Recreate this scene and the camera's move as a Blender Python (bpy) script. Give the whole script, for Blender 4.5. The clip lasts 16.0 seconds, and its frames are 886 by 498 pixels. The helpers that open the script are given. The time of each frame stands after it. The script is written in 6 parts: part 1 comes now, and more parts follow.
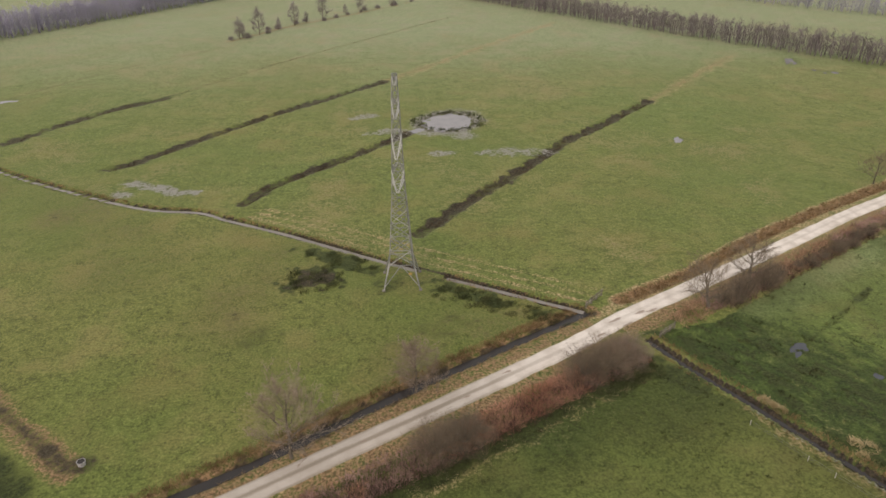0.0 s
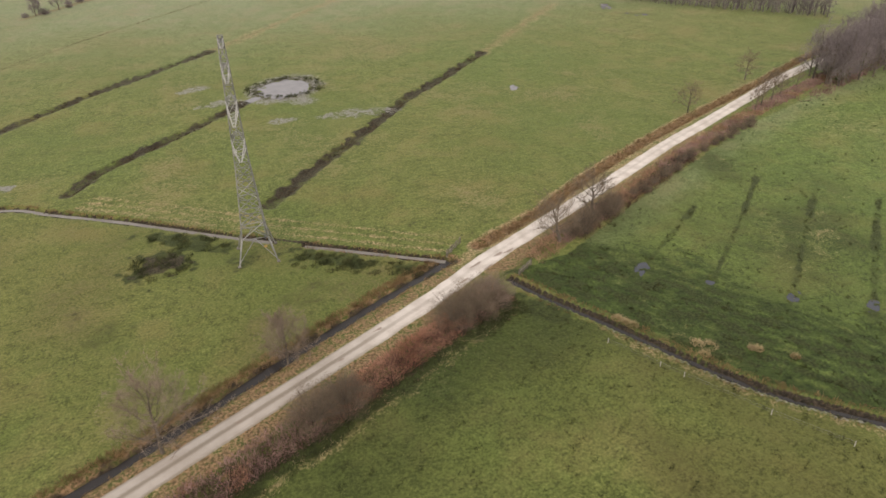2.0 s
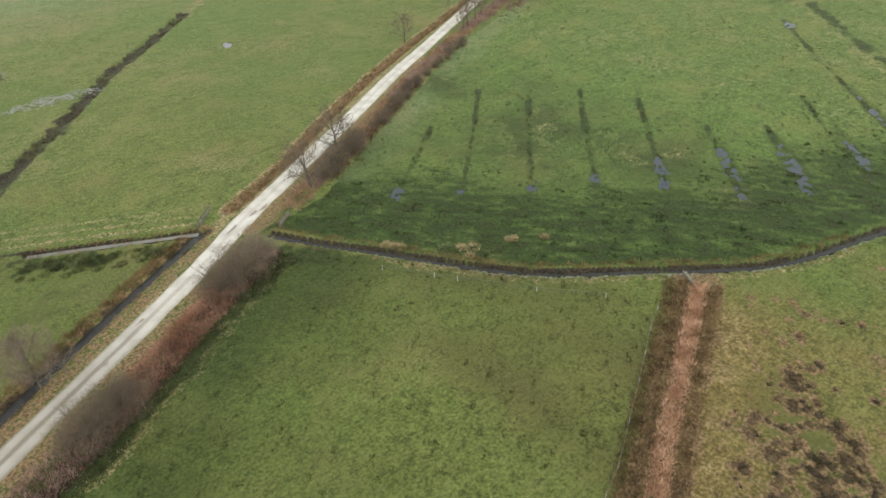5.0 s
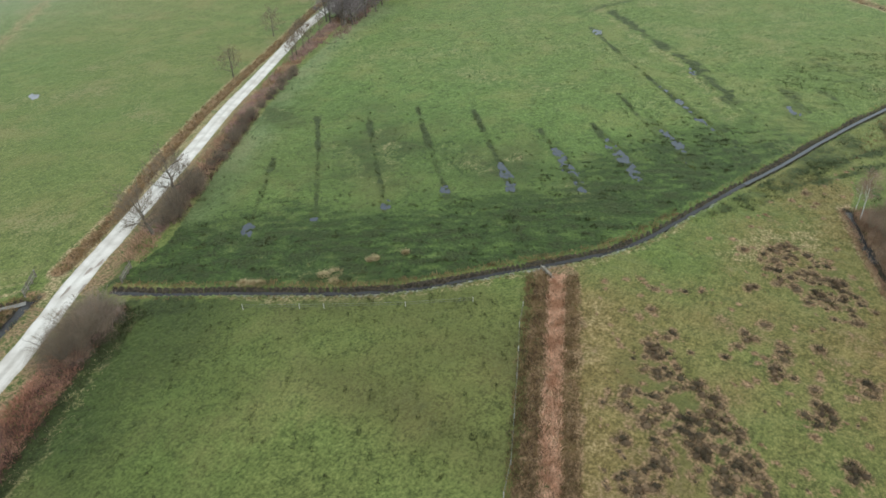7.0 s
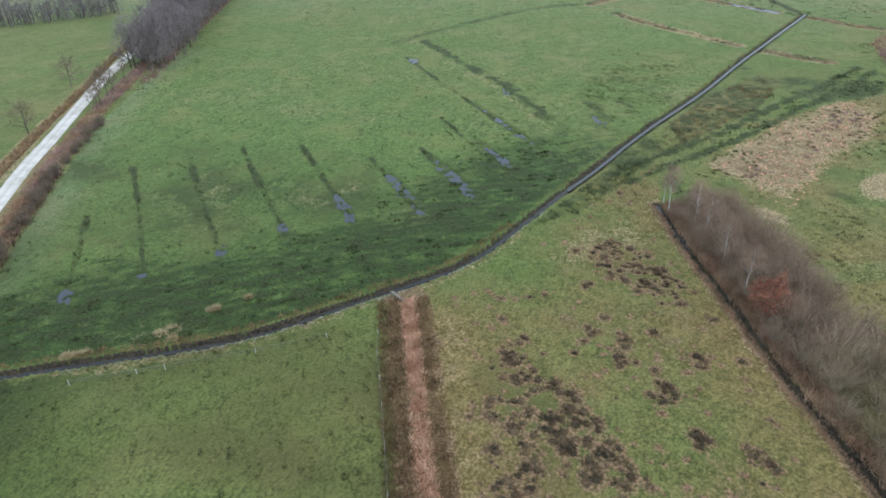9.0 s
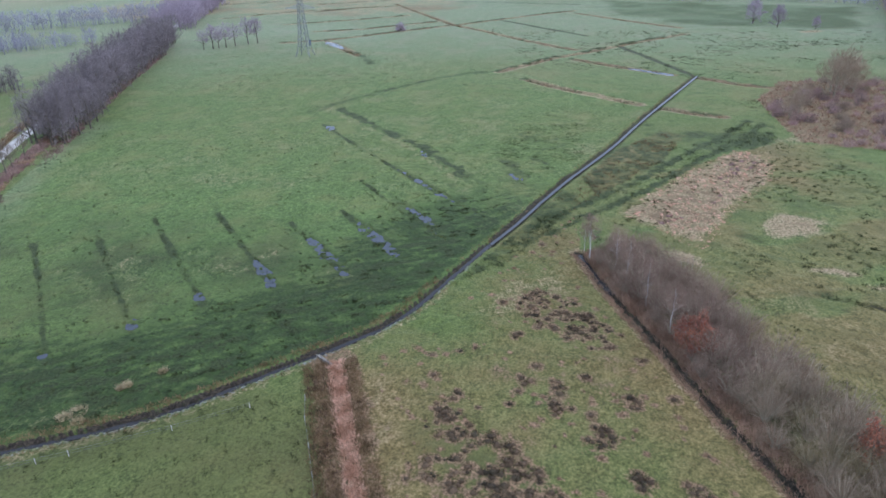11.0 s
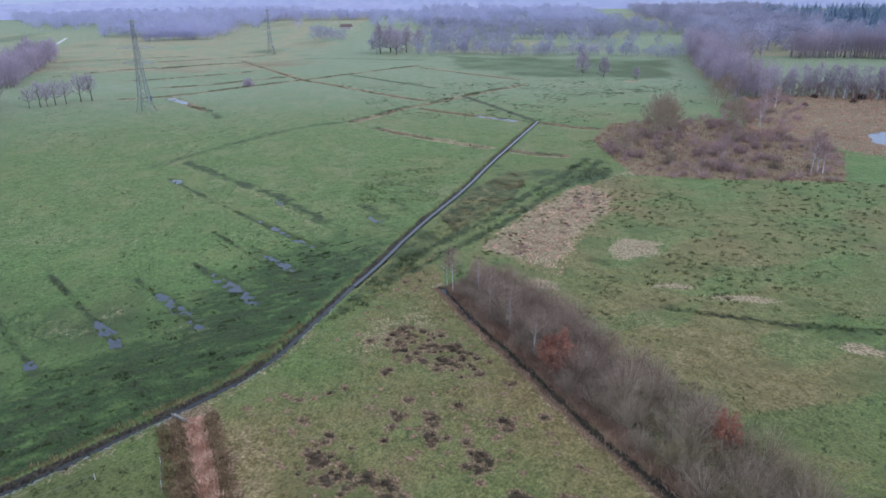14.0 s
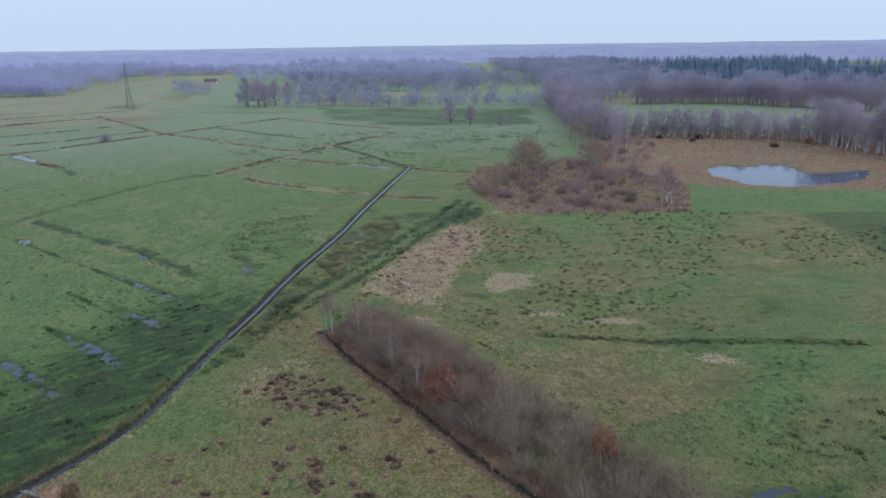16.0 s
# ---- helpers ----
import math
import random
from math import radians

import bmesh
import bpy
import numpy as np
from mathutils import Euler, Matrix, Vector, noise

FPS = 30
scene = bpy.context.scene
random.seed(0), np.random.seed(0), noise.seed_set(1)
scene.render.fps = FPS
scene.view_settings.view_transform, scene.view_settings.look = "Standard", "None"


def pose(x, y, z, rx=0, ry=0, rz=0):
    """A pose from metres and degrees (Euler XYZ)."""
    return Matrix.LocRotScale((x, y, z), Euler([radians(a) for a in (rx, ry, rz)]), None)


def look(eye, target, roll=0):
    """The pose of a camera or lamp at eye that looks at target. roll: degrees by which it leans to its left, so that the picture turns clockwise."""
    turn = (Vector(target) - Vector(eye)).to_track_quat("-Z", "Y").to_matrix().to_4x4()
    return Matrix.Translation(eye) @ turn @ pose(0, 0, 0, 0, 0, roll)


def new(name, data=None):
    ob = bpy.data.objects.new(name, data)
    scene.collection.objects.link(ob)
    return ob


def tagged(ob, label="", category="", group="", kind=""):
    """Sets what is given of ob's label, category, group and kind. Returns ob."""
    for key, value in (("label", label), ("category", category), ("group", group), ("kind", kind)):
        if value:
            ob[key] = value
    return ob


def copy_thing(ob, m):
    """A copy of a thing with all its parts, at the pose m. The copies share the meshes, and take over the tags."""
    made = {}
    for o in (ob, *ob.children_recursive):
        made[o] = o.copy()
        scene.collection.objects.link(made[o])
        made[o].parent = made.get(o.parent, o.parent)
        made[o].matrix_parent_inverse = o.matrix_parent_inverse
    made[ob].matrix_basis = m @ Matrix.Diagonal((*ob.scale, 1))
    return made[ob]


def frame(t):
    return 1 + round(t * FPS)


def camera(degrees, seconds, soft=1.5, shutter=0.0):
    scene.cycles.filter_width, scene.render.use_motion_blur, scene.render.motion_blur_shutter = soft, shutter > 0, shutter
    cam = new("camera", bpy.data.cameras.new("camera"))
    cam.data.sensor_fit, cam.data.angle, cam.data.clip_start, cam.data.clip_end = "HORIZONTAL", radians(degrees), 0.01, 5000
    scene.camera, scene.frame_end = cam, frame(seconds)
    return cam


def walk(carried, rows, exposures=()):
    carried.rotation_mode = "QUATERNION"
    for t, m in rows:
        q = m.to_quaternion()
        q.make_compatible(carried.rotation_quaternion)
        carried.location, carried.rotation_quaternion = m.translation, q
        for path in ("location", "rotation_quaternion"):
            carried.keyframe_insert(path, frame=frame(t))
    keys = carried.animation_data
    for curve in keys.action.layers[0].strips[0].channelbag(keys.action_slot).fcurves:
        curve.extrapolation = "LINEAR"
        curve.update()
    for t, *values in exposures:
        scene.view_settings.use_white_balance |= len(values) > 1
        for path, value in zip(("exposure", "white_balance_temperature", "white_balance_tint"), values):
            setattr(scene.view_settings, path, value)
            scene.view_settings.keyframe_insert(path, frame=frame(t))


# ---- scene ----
cam = camera(66.1, 16.0, soft=1.58)
PATH = [
    (0, (-0.754, 3.601, 61.208), (-0.613, 5.363, 60.271), -0.4),
    (0.5, (-0.862, 3.602, 61.009), (-0.624, 5.342, 60.053), -0.4),
    (1, (-0.934, 3.706, 60.665), (-0.594, 5.419, 59.692), -0.4),
    (1.5, (-0.993, 3.747, 60.189), (-0.552, 5.425, 59.193), -0.6),
    (2, (-0.959, 3.685, 59.612), (-0.42, 5.316, 58.587), -0.8),
    (2.5, (-0.915, 3.501, 59.014), (-0.28, 5.078, 57.959), -1.1),
    (3, (-0.856, 3.353, 58.428), (-0.126, 4.867, 57.344), -1.3),
    (3.5, (-0.797, 3.241, 57.874), (0.029, 4.69, 56.772), -1.2),
    (4, (-0.799, 3.15, 57.449), (0.12, 4.534, 56.334), -1.5),
    (4.2, (-0.816, 3.135, 57.343), (0.139, 4.488, 56.223), -1.8),
    (6.3, (-0.52, 2.866, 55.096), (0.755, 3.925, 53.977), -2.7),
    (6.5, (-0.654, 3.063, 55.082), (0.653, 4.093, 53.972), -2.7),
    (7, (-0.962, 3.517, 54.99), (0.424, 4.465, 53.905), -2.7),
    (7.5, (-0.991, 3.771, 54.827), (0.46, 4.632, 53.753), -2.5),
    (8, (-0.932, 3.902, 54.609), (0.58, 4.67, 53.55), -2.2),
    (8.5, (-0.87, 3.969, 54.359), (0.707, 4.635, 53.325), -1.9),
    (9, (-0.765, 4.04, 54.108), (0.864, 4.595, 53.088), -1.9),
    (9.2, (-0.715, 4.071, 54.03), (0.931, 4.58, 53.014), -1.9),
    (11.3, (-0.248, 4.361, 51.565), (1.542, 4.709, 50.742), -1.5),
    (11.5, (-0.237, 4.37, 51.477), (1.561, 4.709, 50.67), -1.3),
    (12, (-0.331, 4.332, 51.081), (1.488, 4.619, 50.302), -0.8),
    (12.5, (-0.367, 4.307, 50.632), (1.471, 4.518, 49.873), -0.5),
    (13, (-0.385, 4.253, 50.107), (1.468, 4.383, 49.366), -0.4),
    (13.5, (-0.452, 4.216, 49.56), (1.411, 4.264, 48.835), -0.6),
    (14, (-0.52, 4.182, 49.01), (1.35, 4.148, 48.301), -0.8),
    (14.5, (-0.633, 4.126, 48.478), (1.241, 4.009, 47.789), -0.8),
    (15, (-0.782, 4.04, 47.993), (1.094, 3.838, 47.331), -0.9),
    (15.5, (-1.002, 3.858, 47.593), (0.877, 3.563, 46.972), -0.8),
    (16, (-1.317, 3.628, 47.31), (0.559, 3.24, 46.736), -0.8),
]
walk(cam, [(t, look(eye, target, roll)) for t, eye, target, roll in PATH],
     exposures=[(0.0, 0.05, 7250, 34), (2.0, 0.15, 7250, 35), (4.2, 0.26, 6850, 24), (6.3, 0.32, 6250, 19), (9.2, 0.31, 5500, 23), (11.3, 0.23, 5120, 33), (15.0, -0.06, 5100, 30), (16.0, -0.24, 5140, 28)])

# ---- world and sun: a grey winter sky with a weak, wide sun behind thin cloud ----
world = bpy.data.worlds.new("sky")
scene.world = world
world.use_nodes = True
wt = world.node_tree
wt.nodes.clear()
w_sky = wt.nodes.new("ShaderNodeTexSky")
w_sky.sky_type, w_sky.sun_disc = "NISHITA", False
w_sky.sun_elevation, w_sky.sun_rotation = radians(26), radians(200)
w_sky.air_density, w_sky.dust_density = 1.0, 3.0
w_mix = wt.nodes.new("ShaderNodeMix")
w_mix.data_type = "RGBA"
w_mix.inputs[0].default_value = 0.86
w_mix.inputs[7].default_value = (5.7, 6.7, 5.95, 1)
w_bg = wt.nodes.new("ShaderNodeBackground")
w_bg.inputs["Strength"].default_value = 0.14
w_out = wt.nodes.new("ShaderNodeOutputWorld")
wt.links.new(w_sky.outputs[0], w_mix.inputs[6])
wt.links.new(w_mix.outputs[2], w_bg.inputs["Color"])
wt.links.new(w_bg.outputs[0], w_out.inputs[0])
sun = new("sun", bpy.data.lights.new("sun", "SUN"))
sun.data.energy, sun.data.angle, sun.data.color = 0.9, radians(28), (1.0, 0.95, 0.87)
SUN_FROM = Vector((-0.34, -0.62, 0.62))
sun.matrix_world = look(SUN_FROM * 100, (0, 0, 0))

# ---- small helpers ----
RNG = np.random.default_rng(7)


def raw_mesh(name, verts, faces):
    """A mesh from an array of places and an array of equal-sided faces."""
    me = bpy.data.meshes.new(name)
    verts, faces = np.asarray(verts, dtype=np.float32), np.asarray(faces, dtype=np.int32)
    me.vertices.add(len(verts))
    me.vertices.foreach_set("co", verts.ravel())
    me.loops.add(faces.size)
    me.loops.foreach_set("vertex_index", faces.ravel())
    me.polygons.add(len(faces))
    me.polygons.foreach_set("loop_start", np.arange(len(faces), dtype=np.int32) * faces.shape[1])
    me.update()
    me.validate()
    return me


def thing(name, label, category, group="", kind="", at=(0, 0, 0), turn=0.0):
    ob = tagged(new(name), label, category, group, kind)
    ob.empty_display_size = 0.3
    ob.matrix_basis = pose(*at, 0, 0, turn)
    return ob


def part(name, data, material, parent, label="", smooth=False):
    """Links a bmesh, or a mesh, as one mesh object under a thing or under a part."""
    if isinstance(data, bmesh.types.BMesh):
        me = bpy.data.meshes.new(name)
        data.to_mesh(me)
        data.free()
    else:
        me = data
    if not me.materials:
        me.materials.append(material)
    if smooth:
        me.polygons.foreach_set("use_smooth", [True] * len(me.polygons))
    ob = new(name, me)
    ob.parent = parent
    return tagged(ob, label)


def solid(name, me, material, label, category, kind="", group="", smooth=False):
    me.materials.append(material)
    if smooth:
        me.polygons.foreach_set("use_smooth", [True] * len(me.polygons))
    return tagged(new(name, me), label, category, group, kind)


def beam(bm, a, b, w, d=None):
    """A square bar from a to b."""
    a, b = Vector(a), Vector(b)
    d = d or w
    way = (b - a).normalized()
    side = way.cross(Vector((0, 0, 1)) if abs(way.z) < 0.95 else Vector((1, 0, 0))).normalized()
    up = side.cross(way)
    ring = []
    for p in (a, b):
        ring.append([bm.verts.new(p + side * (sx * w / 2) + up * (sy * d / 2)) for sx, sy in ((-1, -1), (1, -1), (1, 1), (-1, 1))])
    for k in range(4):
        bm.faces.new((ring[0][k], ring[0][(k + 1) % 4], ring[1][(k + 1) % 4], ring[1][k]))
    bm.faces.new(ring[0][::-1])
    bm.faces.new(ring[1])
    return bm


def bar(a, b, w, d=None):
    return beam(bmesh.new(), a, b, w, d)


def lattice_hash(ix, iy, seed):
    h = (ix.astype(np.int64) * 374761393 + iy.astype(np.int64) * 668265263 + seed * 974634777) & 0x7FFFFFFF
    h = ((h ^ (h >> 13)) * 1274126177) & 0x7FFFFFFF
    return ((h ^ (h >> 16)) & 0xFFFF) / 65535.0


def vnoise(x, y, seed=0):
    ix, iy = np.floor(x), np.floor(y)
    fx, fy = x - ix, y - iy
    fx, fy = fx * fx * (3 - 2 * fx), fy * fy * (3 - 2 * fy)
    a, b = lattice_hash(ix, iy, seed), lattice_hash(ix + 1, iy, seed)
    c, d = lattice_hash(ix, iy + 1, seed), lattice_hash(ix + 1, iy + 1, seed)
    return (a * (1 - fx) + b * fx) * (1 - fy) + (c * (1 - fx) + d * fx) * fy


def fbm(x, y, seed=0, octaves=4):
    total, amp, norm = 0.0, 1.0, 0.0
    for k in range(octaves):
        total = total + amp * vnoise(x * 2 ** k + 17.3 * k, y * 2 ** k - 9.1 * k, seed + k)
        norm += amp
        amp *= 0.5
    return total / norm


def line_dist(x, y, pts):
    """The distance of places from a polyline."""
    best = np.full(np.shape(x), 1e9)
    for (ax, ay), (bx, by) in zip(pts, pts[1:]):
        dx, dy = bx - ax, by - ay
        u = np.clip(((x - ax) * dx + (y - ay) * dy) / (dx * dx + dy * dy), 0, 1)
        best = np.minimum(best, np.hypot(x - ax - u * dx, y - ay - u * dy))
    return best


def inside(x, y, poly):
    hit = np.zeros(np.shape(x), dtype=bool)
    for (ax, ay), (bx, by) in zip(poly, poly[1:] + poly[:1]):
        hit ^= ((ay > y) != (by > y)) & (x < (bx - ax) * (y - ay) / (by - ay + 1e-12) + ax)
    return hit


def along(pts, step, jitter=0.0, rng=RNG):
    """Places every so many metres along a polyline, with their direction."""
    out, left = [], 0.0
    for (ax, ay), (bx, by) in zip(pts, pts[1:]):
        length = math.hypot(bx - ax, by - ay)
        s = left
        while s < length:
            u = s / length
            out.append((ax + (bx - ax) * u + rng.uniform(-jitter, jitter), ay + (by - ay) * u + rng.uniform(-jitter, jitter), (bx - ax) / length, (by - ay) / length))
            s += step
        left = s - length
    return out


def smooth_line(pts, step=2.0):
    """A finer polyline that rounds the corners of a coarse one."""
    p = [pts[0]] + list(pts) + [pts[-1]]
    out = []
    for k in range(1, len(p) - 2):
        a, b, c, d = (np.array(q, dtype=float) for q in p[k - 1:k + 3])
        n = max(2, int(np.hypot(*(c - b)) / step))
        for u in np.arange(n) / n:
            out.append(tuple(0.5 * ((2 * b) + (c - a) * u + (2 * a - 5 * b + 4 * c - d) * u ** 2 + (3 * b - a - 3 * c + d) * u ** 3)))
    out.append(tuple(float(v) for v in pts[-1]))
    return out


def sstep(e0, e1, x):
    t = np.clip((x - e0) / (e1 - e0), 0, 1)
    return t * t * (3 - 2 * t)


# ---- materials ----
class Nodes:
    """A small writer of node materials."""

    def __init__(self, name):
        self.m = bpy.data.materials.new(name)
        self.m.use_nodes = True
        self.t = self.m.node_tree
        self.b = self.t.nodes["Principled BSDF"]
        self.pos = self.add("ShaderNodeNewGeometry").outputs["Position"]

    def add(self, kind):
        return self.t.nodes.new(kind)

    def put(self, socket, value):
        if isinstance(value, (int, float)):
            socket.default_value = value
        elif isinstance(value, tuple):
            socket.default_value = (*value, 1) if len(value) == 3 and socket.type == "RGBA" else value
        else:
            self.t.links.new(value, socket)

    def noise(self, scale, detail=4, rough=0.55, where=None, stretch=None, turn=0.0):
        n = self.add("ShaderNodeTexNoise")
        n.inputs["Scale"].default_value, n.inputs["Detail"].default_value, n.inputs["Roughness"].default_value = scale, detail, rough
        src = where or self.pos
        if stretch:
            mp = self.add("ShaderNodeMapping")
            mp.vector_type = "TEXTURE"
            mp.inputs["Rotation"].default_value = (0, 0, radians(turn))
            mp.inputs["Scale"].default_value = stretch
            self.t.links.new(src, mp.inputs[0])
            src = mp.outputs[0]
        self.t.links.new(src, n.inputs["Vector"])
        return n.outputs[0]

    def mix(self, fac, a, b, how="MIX"):
        n = self.add("ShaderNodeMix")
        n.data_type, n.blend_type = "RGBA", how
        self.put(n.inputs[0], fac)
        self.put(n.inputs[6], a)
        self.put(n.inputs[7], b)
        return n.outputs[2]

    def math(self, how, a, b=0.0, c=0.0, clamp=False):
        n = self.add("ShaderNodeMath")
        n.operation, n.use_clamp = how, clamp
        for s, v in zip(n.inputs, (a, b, c)):
            self.put(s, v)
        return n.outputs[0]

    def ramp(self, fac, lo, hi, a=0.0, b=1.0):
        n = self.add("ShaderNodeMapRange")
        n.interpolation_type = "SMOOTHSTEP"
        for s, v in zip(n.inputs, (fac, lo, hi, a, b)):
            self.put(s, v)
        return n.outputs[0]

    def attr(self, name):
        n = self.add("ShaderNodeAttribute")
        n.attribute_name = name
        return n.outputs["Fac"]

    def end(self, colour, rough=0.9, bump=None, strength=0.4, dist=0.1, spec=0.25, metal=0.0):
        self.put(self.b.inputs["Base Color"], colour)
        self.put(self.b.inputs["Roughness"], rough)
        self.put(self.b.inputs["Specular IOR Level"], spec)
        self.put(self.b.inputs["Metallic"], metal)
        if bump is not None:
            n = self.add("ShaderNodeBump")
            n.inputs["Strength"].default_value, n.inputs["Distance"].default_value = strength, dist
            self.t.links.new(bump, n.inputs["Height"])
            self.t.links.new(n.outputs[0], self.b.inputs["Normal"])
        return self.m


def plain(name, a, b, scale=3.0, rough=0.9, fine=30.0, strength=0.3, dist=0.02, island=False, metal=0.0, spec=0.25, turn=0.25):
    """Two tones in patches, fine grain and a touch of variation from piece to piece."""
    n = Nodes(name)
    col = n.mix(n.ramp(n.noise(scale), 0.35, 0.65), a, b)
    grain = n.noise(fine, 3)
    col = n.mix(1.0, col, n.mix(grain, (0.7, 0.7, 0.7), (1.3, 1.3, 1.3)), "MULTIPLY")
    rnd = n.add("ShaderNodeObjectInfo").outputs["Random"]
    if island:
        rnd = n.math("MULTIPLY_ADD", rnd, 0.4, n.math("MULTIPLY", n.add("ShaderNodeNewGeometry").outputs["Random Per Island"], 0.6))
    v = n.math("MULTIPLY_ADD", rnd, 2 * turn, 1 - turn)
    comb = n.add("ShaderNodeCombineColor")
    for s in comb.inputs[:3]:
        n.t.links.new(v, s)
    col = n.mix(1.0, col, comb.outputs[0], "MULTIPLY")
    return n.end(col, rough, grain, strength, dist, spec, metal)


def hazy_wood(name, a, b):
    """Fine bare twigs and far rims, haze put into their tones: they scatter light forwards as well as back."""
    n = Nodes(name)
    col = n.mix(n.ramp(n.noise(0.03, 3), 0.35, 0.65), a, b)
    rnd = n.add("ShaderNodeNewGeometry").outputs["Random Per Island"]
    col = n.mix(n.math("MULTIPLY", rnd, 0.3), col, tuple(0.6 * v for v in a))
    m = n.end(col, 0.95, spec=0.1)
    through_light, both = n.add("ShaderNodeBsdfTranslucent"), n.add("ShaderNodeMixShader")
    n.put(through_light.inputs["Color"], col)
    both.inputs[0].default_value = 0.5
    n.t.links.new(n.b.outputs[0], both.inputs[1])
    n.t.links.new(through_light.outputs[0], both.inputs[2])
    out = next(k for k in n.t.nodes if k.type == "OUTPUT_MATERIAL")
    n.t.links.new(both.outputs[0], out.inputs["Surface"])
    return m


def ground_material():
    n = Nodes("grassland")
    big, mid, blotch, fine = n.noise(0.016, 4), n.noise(0.09, 5, 0.62), n.noise(0.28, 5, 0.6), n.noise(0.9, 5, 0.65)
    grain = n.noise(2.6, 5, 0.75)
    streak = n.noise(0.9, 5, 0.65, stretch=(3.0, 0.7, 1), turn=-56)
    speck = n.math("ADD", n.math("ADD", n.math("MULTIPLY", blotch, 0.25), n.math("MULTIPLY", fine, 0.35)), n.math("MULTIPLY", grain, 0.4))
    wide = n.math("MULTIPLY", n.math("SUBTRACT", speck, 0.5), 10.0)
    blend = n.math("ADD", n.math("ADD", n.math("MULTIPLY", fine, 0.4), n.math("MULTIPLY", streak, 0.12)), n.math("ADD", n.math("MULTIPLY", blotch, 0.18), n.math("MULTIPLY", grain, 0.3)))
    col = n.mix(n.ramp(blend, 0.37, 0.63), (0.08, 0.1, 0.024), (0.215, 0.23, 0.066))
    col = n.mix(n.ramp(mid, 0.46, 0.68, 0, 0.6), col, (0.26, 0.235, 0.09))
    col = n.mix(n.ramp(n.noise(0.045, 5, 0.6), 0.5, 0.66, 0, 0.5), col, (0.2, 0.16, 0.055))
    col = n.mix(n.ramp(big, 0.42, 0.6, 0, 0.55), col, (0.1, 0.15, 0.032))
    col = n.mix(n.ramp(grain, 0.56, 0.68, 0, 0.4), col, (0.25, 0.225, 0.09))
    col = n.mix(n.ramp(speck, 0.4, 0.48, 0.45, 0), col, (0.07, 0.085, 0.026))

    def over(col, name, colour, edge, hard):
        f = n.math("MULTIPLY", n.attr(name), n.math("MULTIPLY_ADD", wide, edge, 1.0))
        return n.mix(n.ramp(f, 0.5 - hard, 0.5 + hard), col, colour)

    lush = n.mix(n.ramp(blend, 0.4, 0.6), (0.055, 0.1, 0.022), (0.165, 0.25, 0.06))
    lush = n.mix(n.ramp(mid, 0.45, 0.68, 0, 0.7), lush, (0.19, 0.215, 0.062))
    lush = n.mix(n.ramp(speck, 0.4, 0.48, 0.65, 0), lush, (0.05, 0.07, 0.022))
    col = n.mix(n.ramp(n.math("ADD", n.attr("lush"), n.math("MULTIPLY", wide, 0.09)), 0.0, 1.0), col, lush)
    # pale grass: distance haze painted into the colour, plus the grey-green verge band
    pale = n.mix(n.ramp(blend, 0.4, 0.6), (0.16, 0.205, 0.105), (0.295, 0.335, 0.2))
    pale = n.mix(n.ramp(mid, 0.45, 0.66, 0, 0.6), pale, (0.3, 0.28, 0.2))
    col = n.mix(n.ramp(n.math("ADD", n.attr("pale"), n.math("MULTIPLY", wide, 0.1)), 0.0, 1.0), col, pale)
    tone = n.ramp(grain, 0.38, 0.62)
    dun = n.mix(n.ramp(blend, 0.4, 0.6), (0.135, 0.098, 0.032), (0.3, 0.22, 0.085))
    col = n.mix(n.ramp(n.math("ADD", n.attr("dun"), n.math("MULTIPLY", wide, 0.07)), 0.0, 1.0), col, dun)
    deep = n.mix(n.ramp(blend, 0.4, 0.6), (0.015, 0.032, 0.007), (0.058, 0.098, 0.02))
    col = n.mix(n.ramp(n.math("ADD", n.attr("deep"), n.math("MULTIPLY", wide, 0.08)), 0.1, 0.95), col, deep)
    col = over(col, "straw", n.mix(tone, (0.25, 0.18, 0.088), (0.48, 0.355, 0.21)), 0.8, 0.3)
    col = over(col, "rush", n.mix(tone, (0.016, 0.027, 0.007), (0.05, 0.066, 0.018)), 0.8, 0.28)
    col = over(col, "rust", n.mix(tone, (0.13, 0.084, 0.045), (0.32, 0.205, 0.115)), 0.7, 0.25)
    col = over(col, "mud", n.mix(tone, (0.02, 0.016, 0.012), (0.07, 0.054, 0.037)), 0.55, 0.2)
    col = over(col, "silt", n.mix(fine, (0.19, 0.19, 0.175), (0.34, 0.335, 0.32)), 1.2, 0.3)
    col = n.mix(1.0, col, n.mix(n.ramp(grain, 0.32, 0.68), (0.62, 0.62, 0.62), (1.1, 1.1, 1.1)), "MULTIPLY")
    height = n.math("ADD", n.math("MULTIPLY", fine, 0.6), n.math("MULTIPLY", grain, 0.4))
    n.b.inputs["Sheen Weight"].default_value = 0.13
    n.b.inputs["Sheen Roughness"].default_value = 0.45
    n.b.inputs["Sheen Tint"].default_value = (0.8, 0.95, 0.5, 1)
    return n.end(col, 0.8, height, 0.6, 0.3, 0.2)


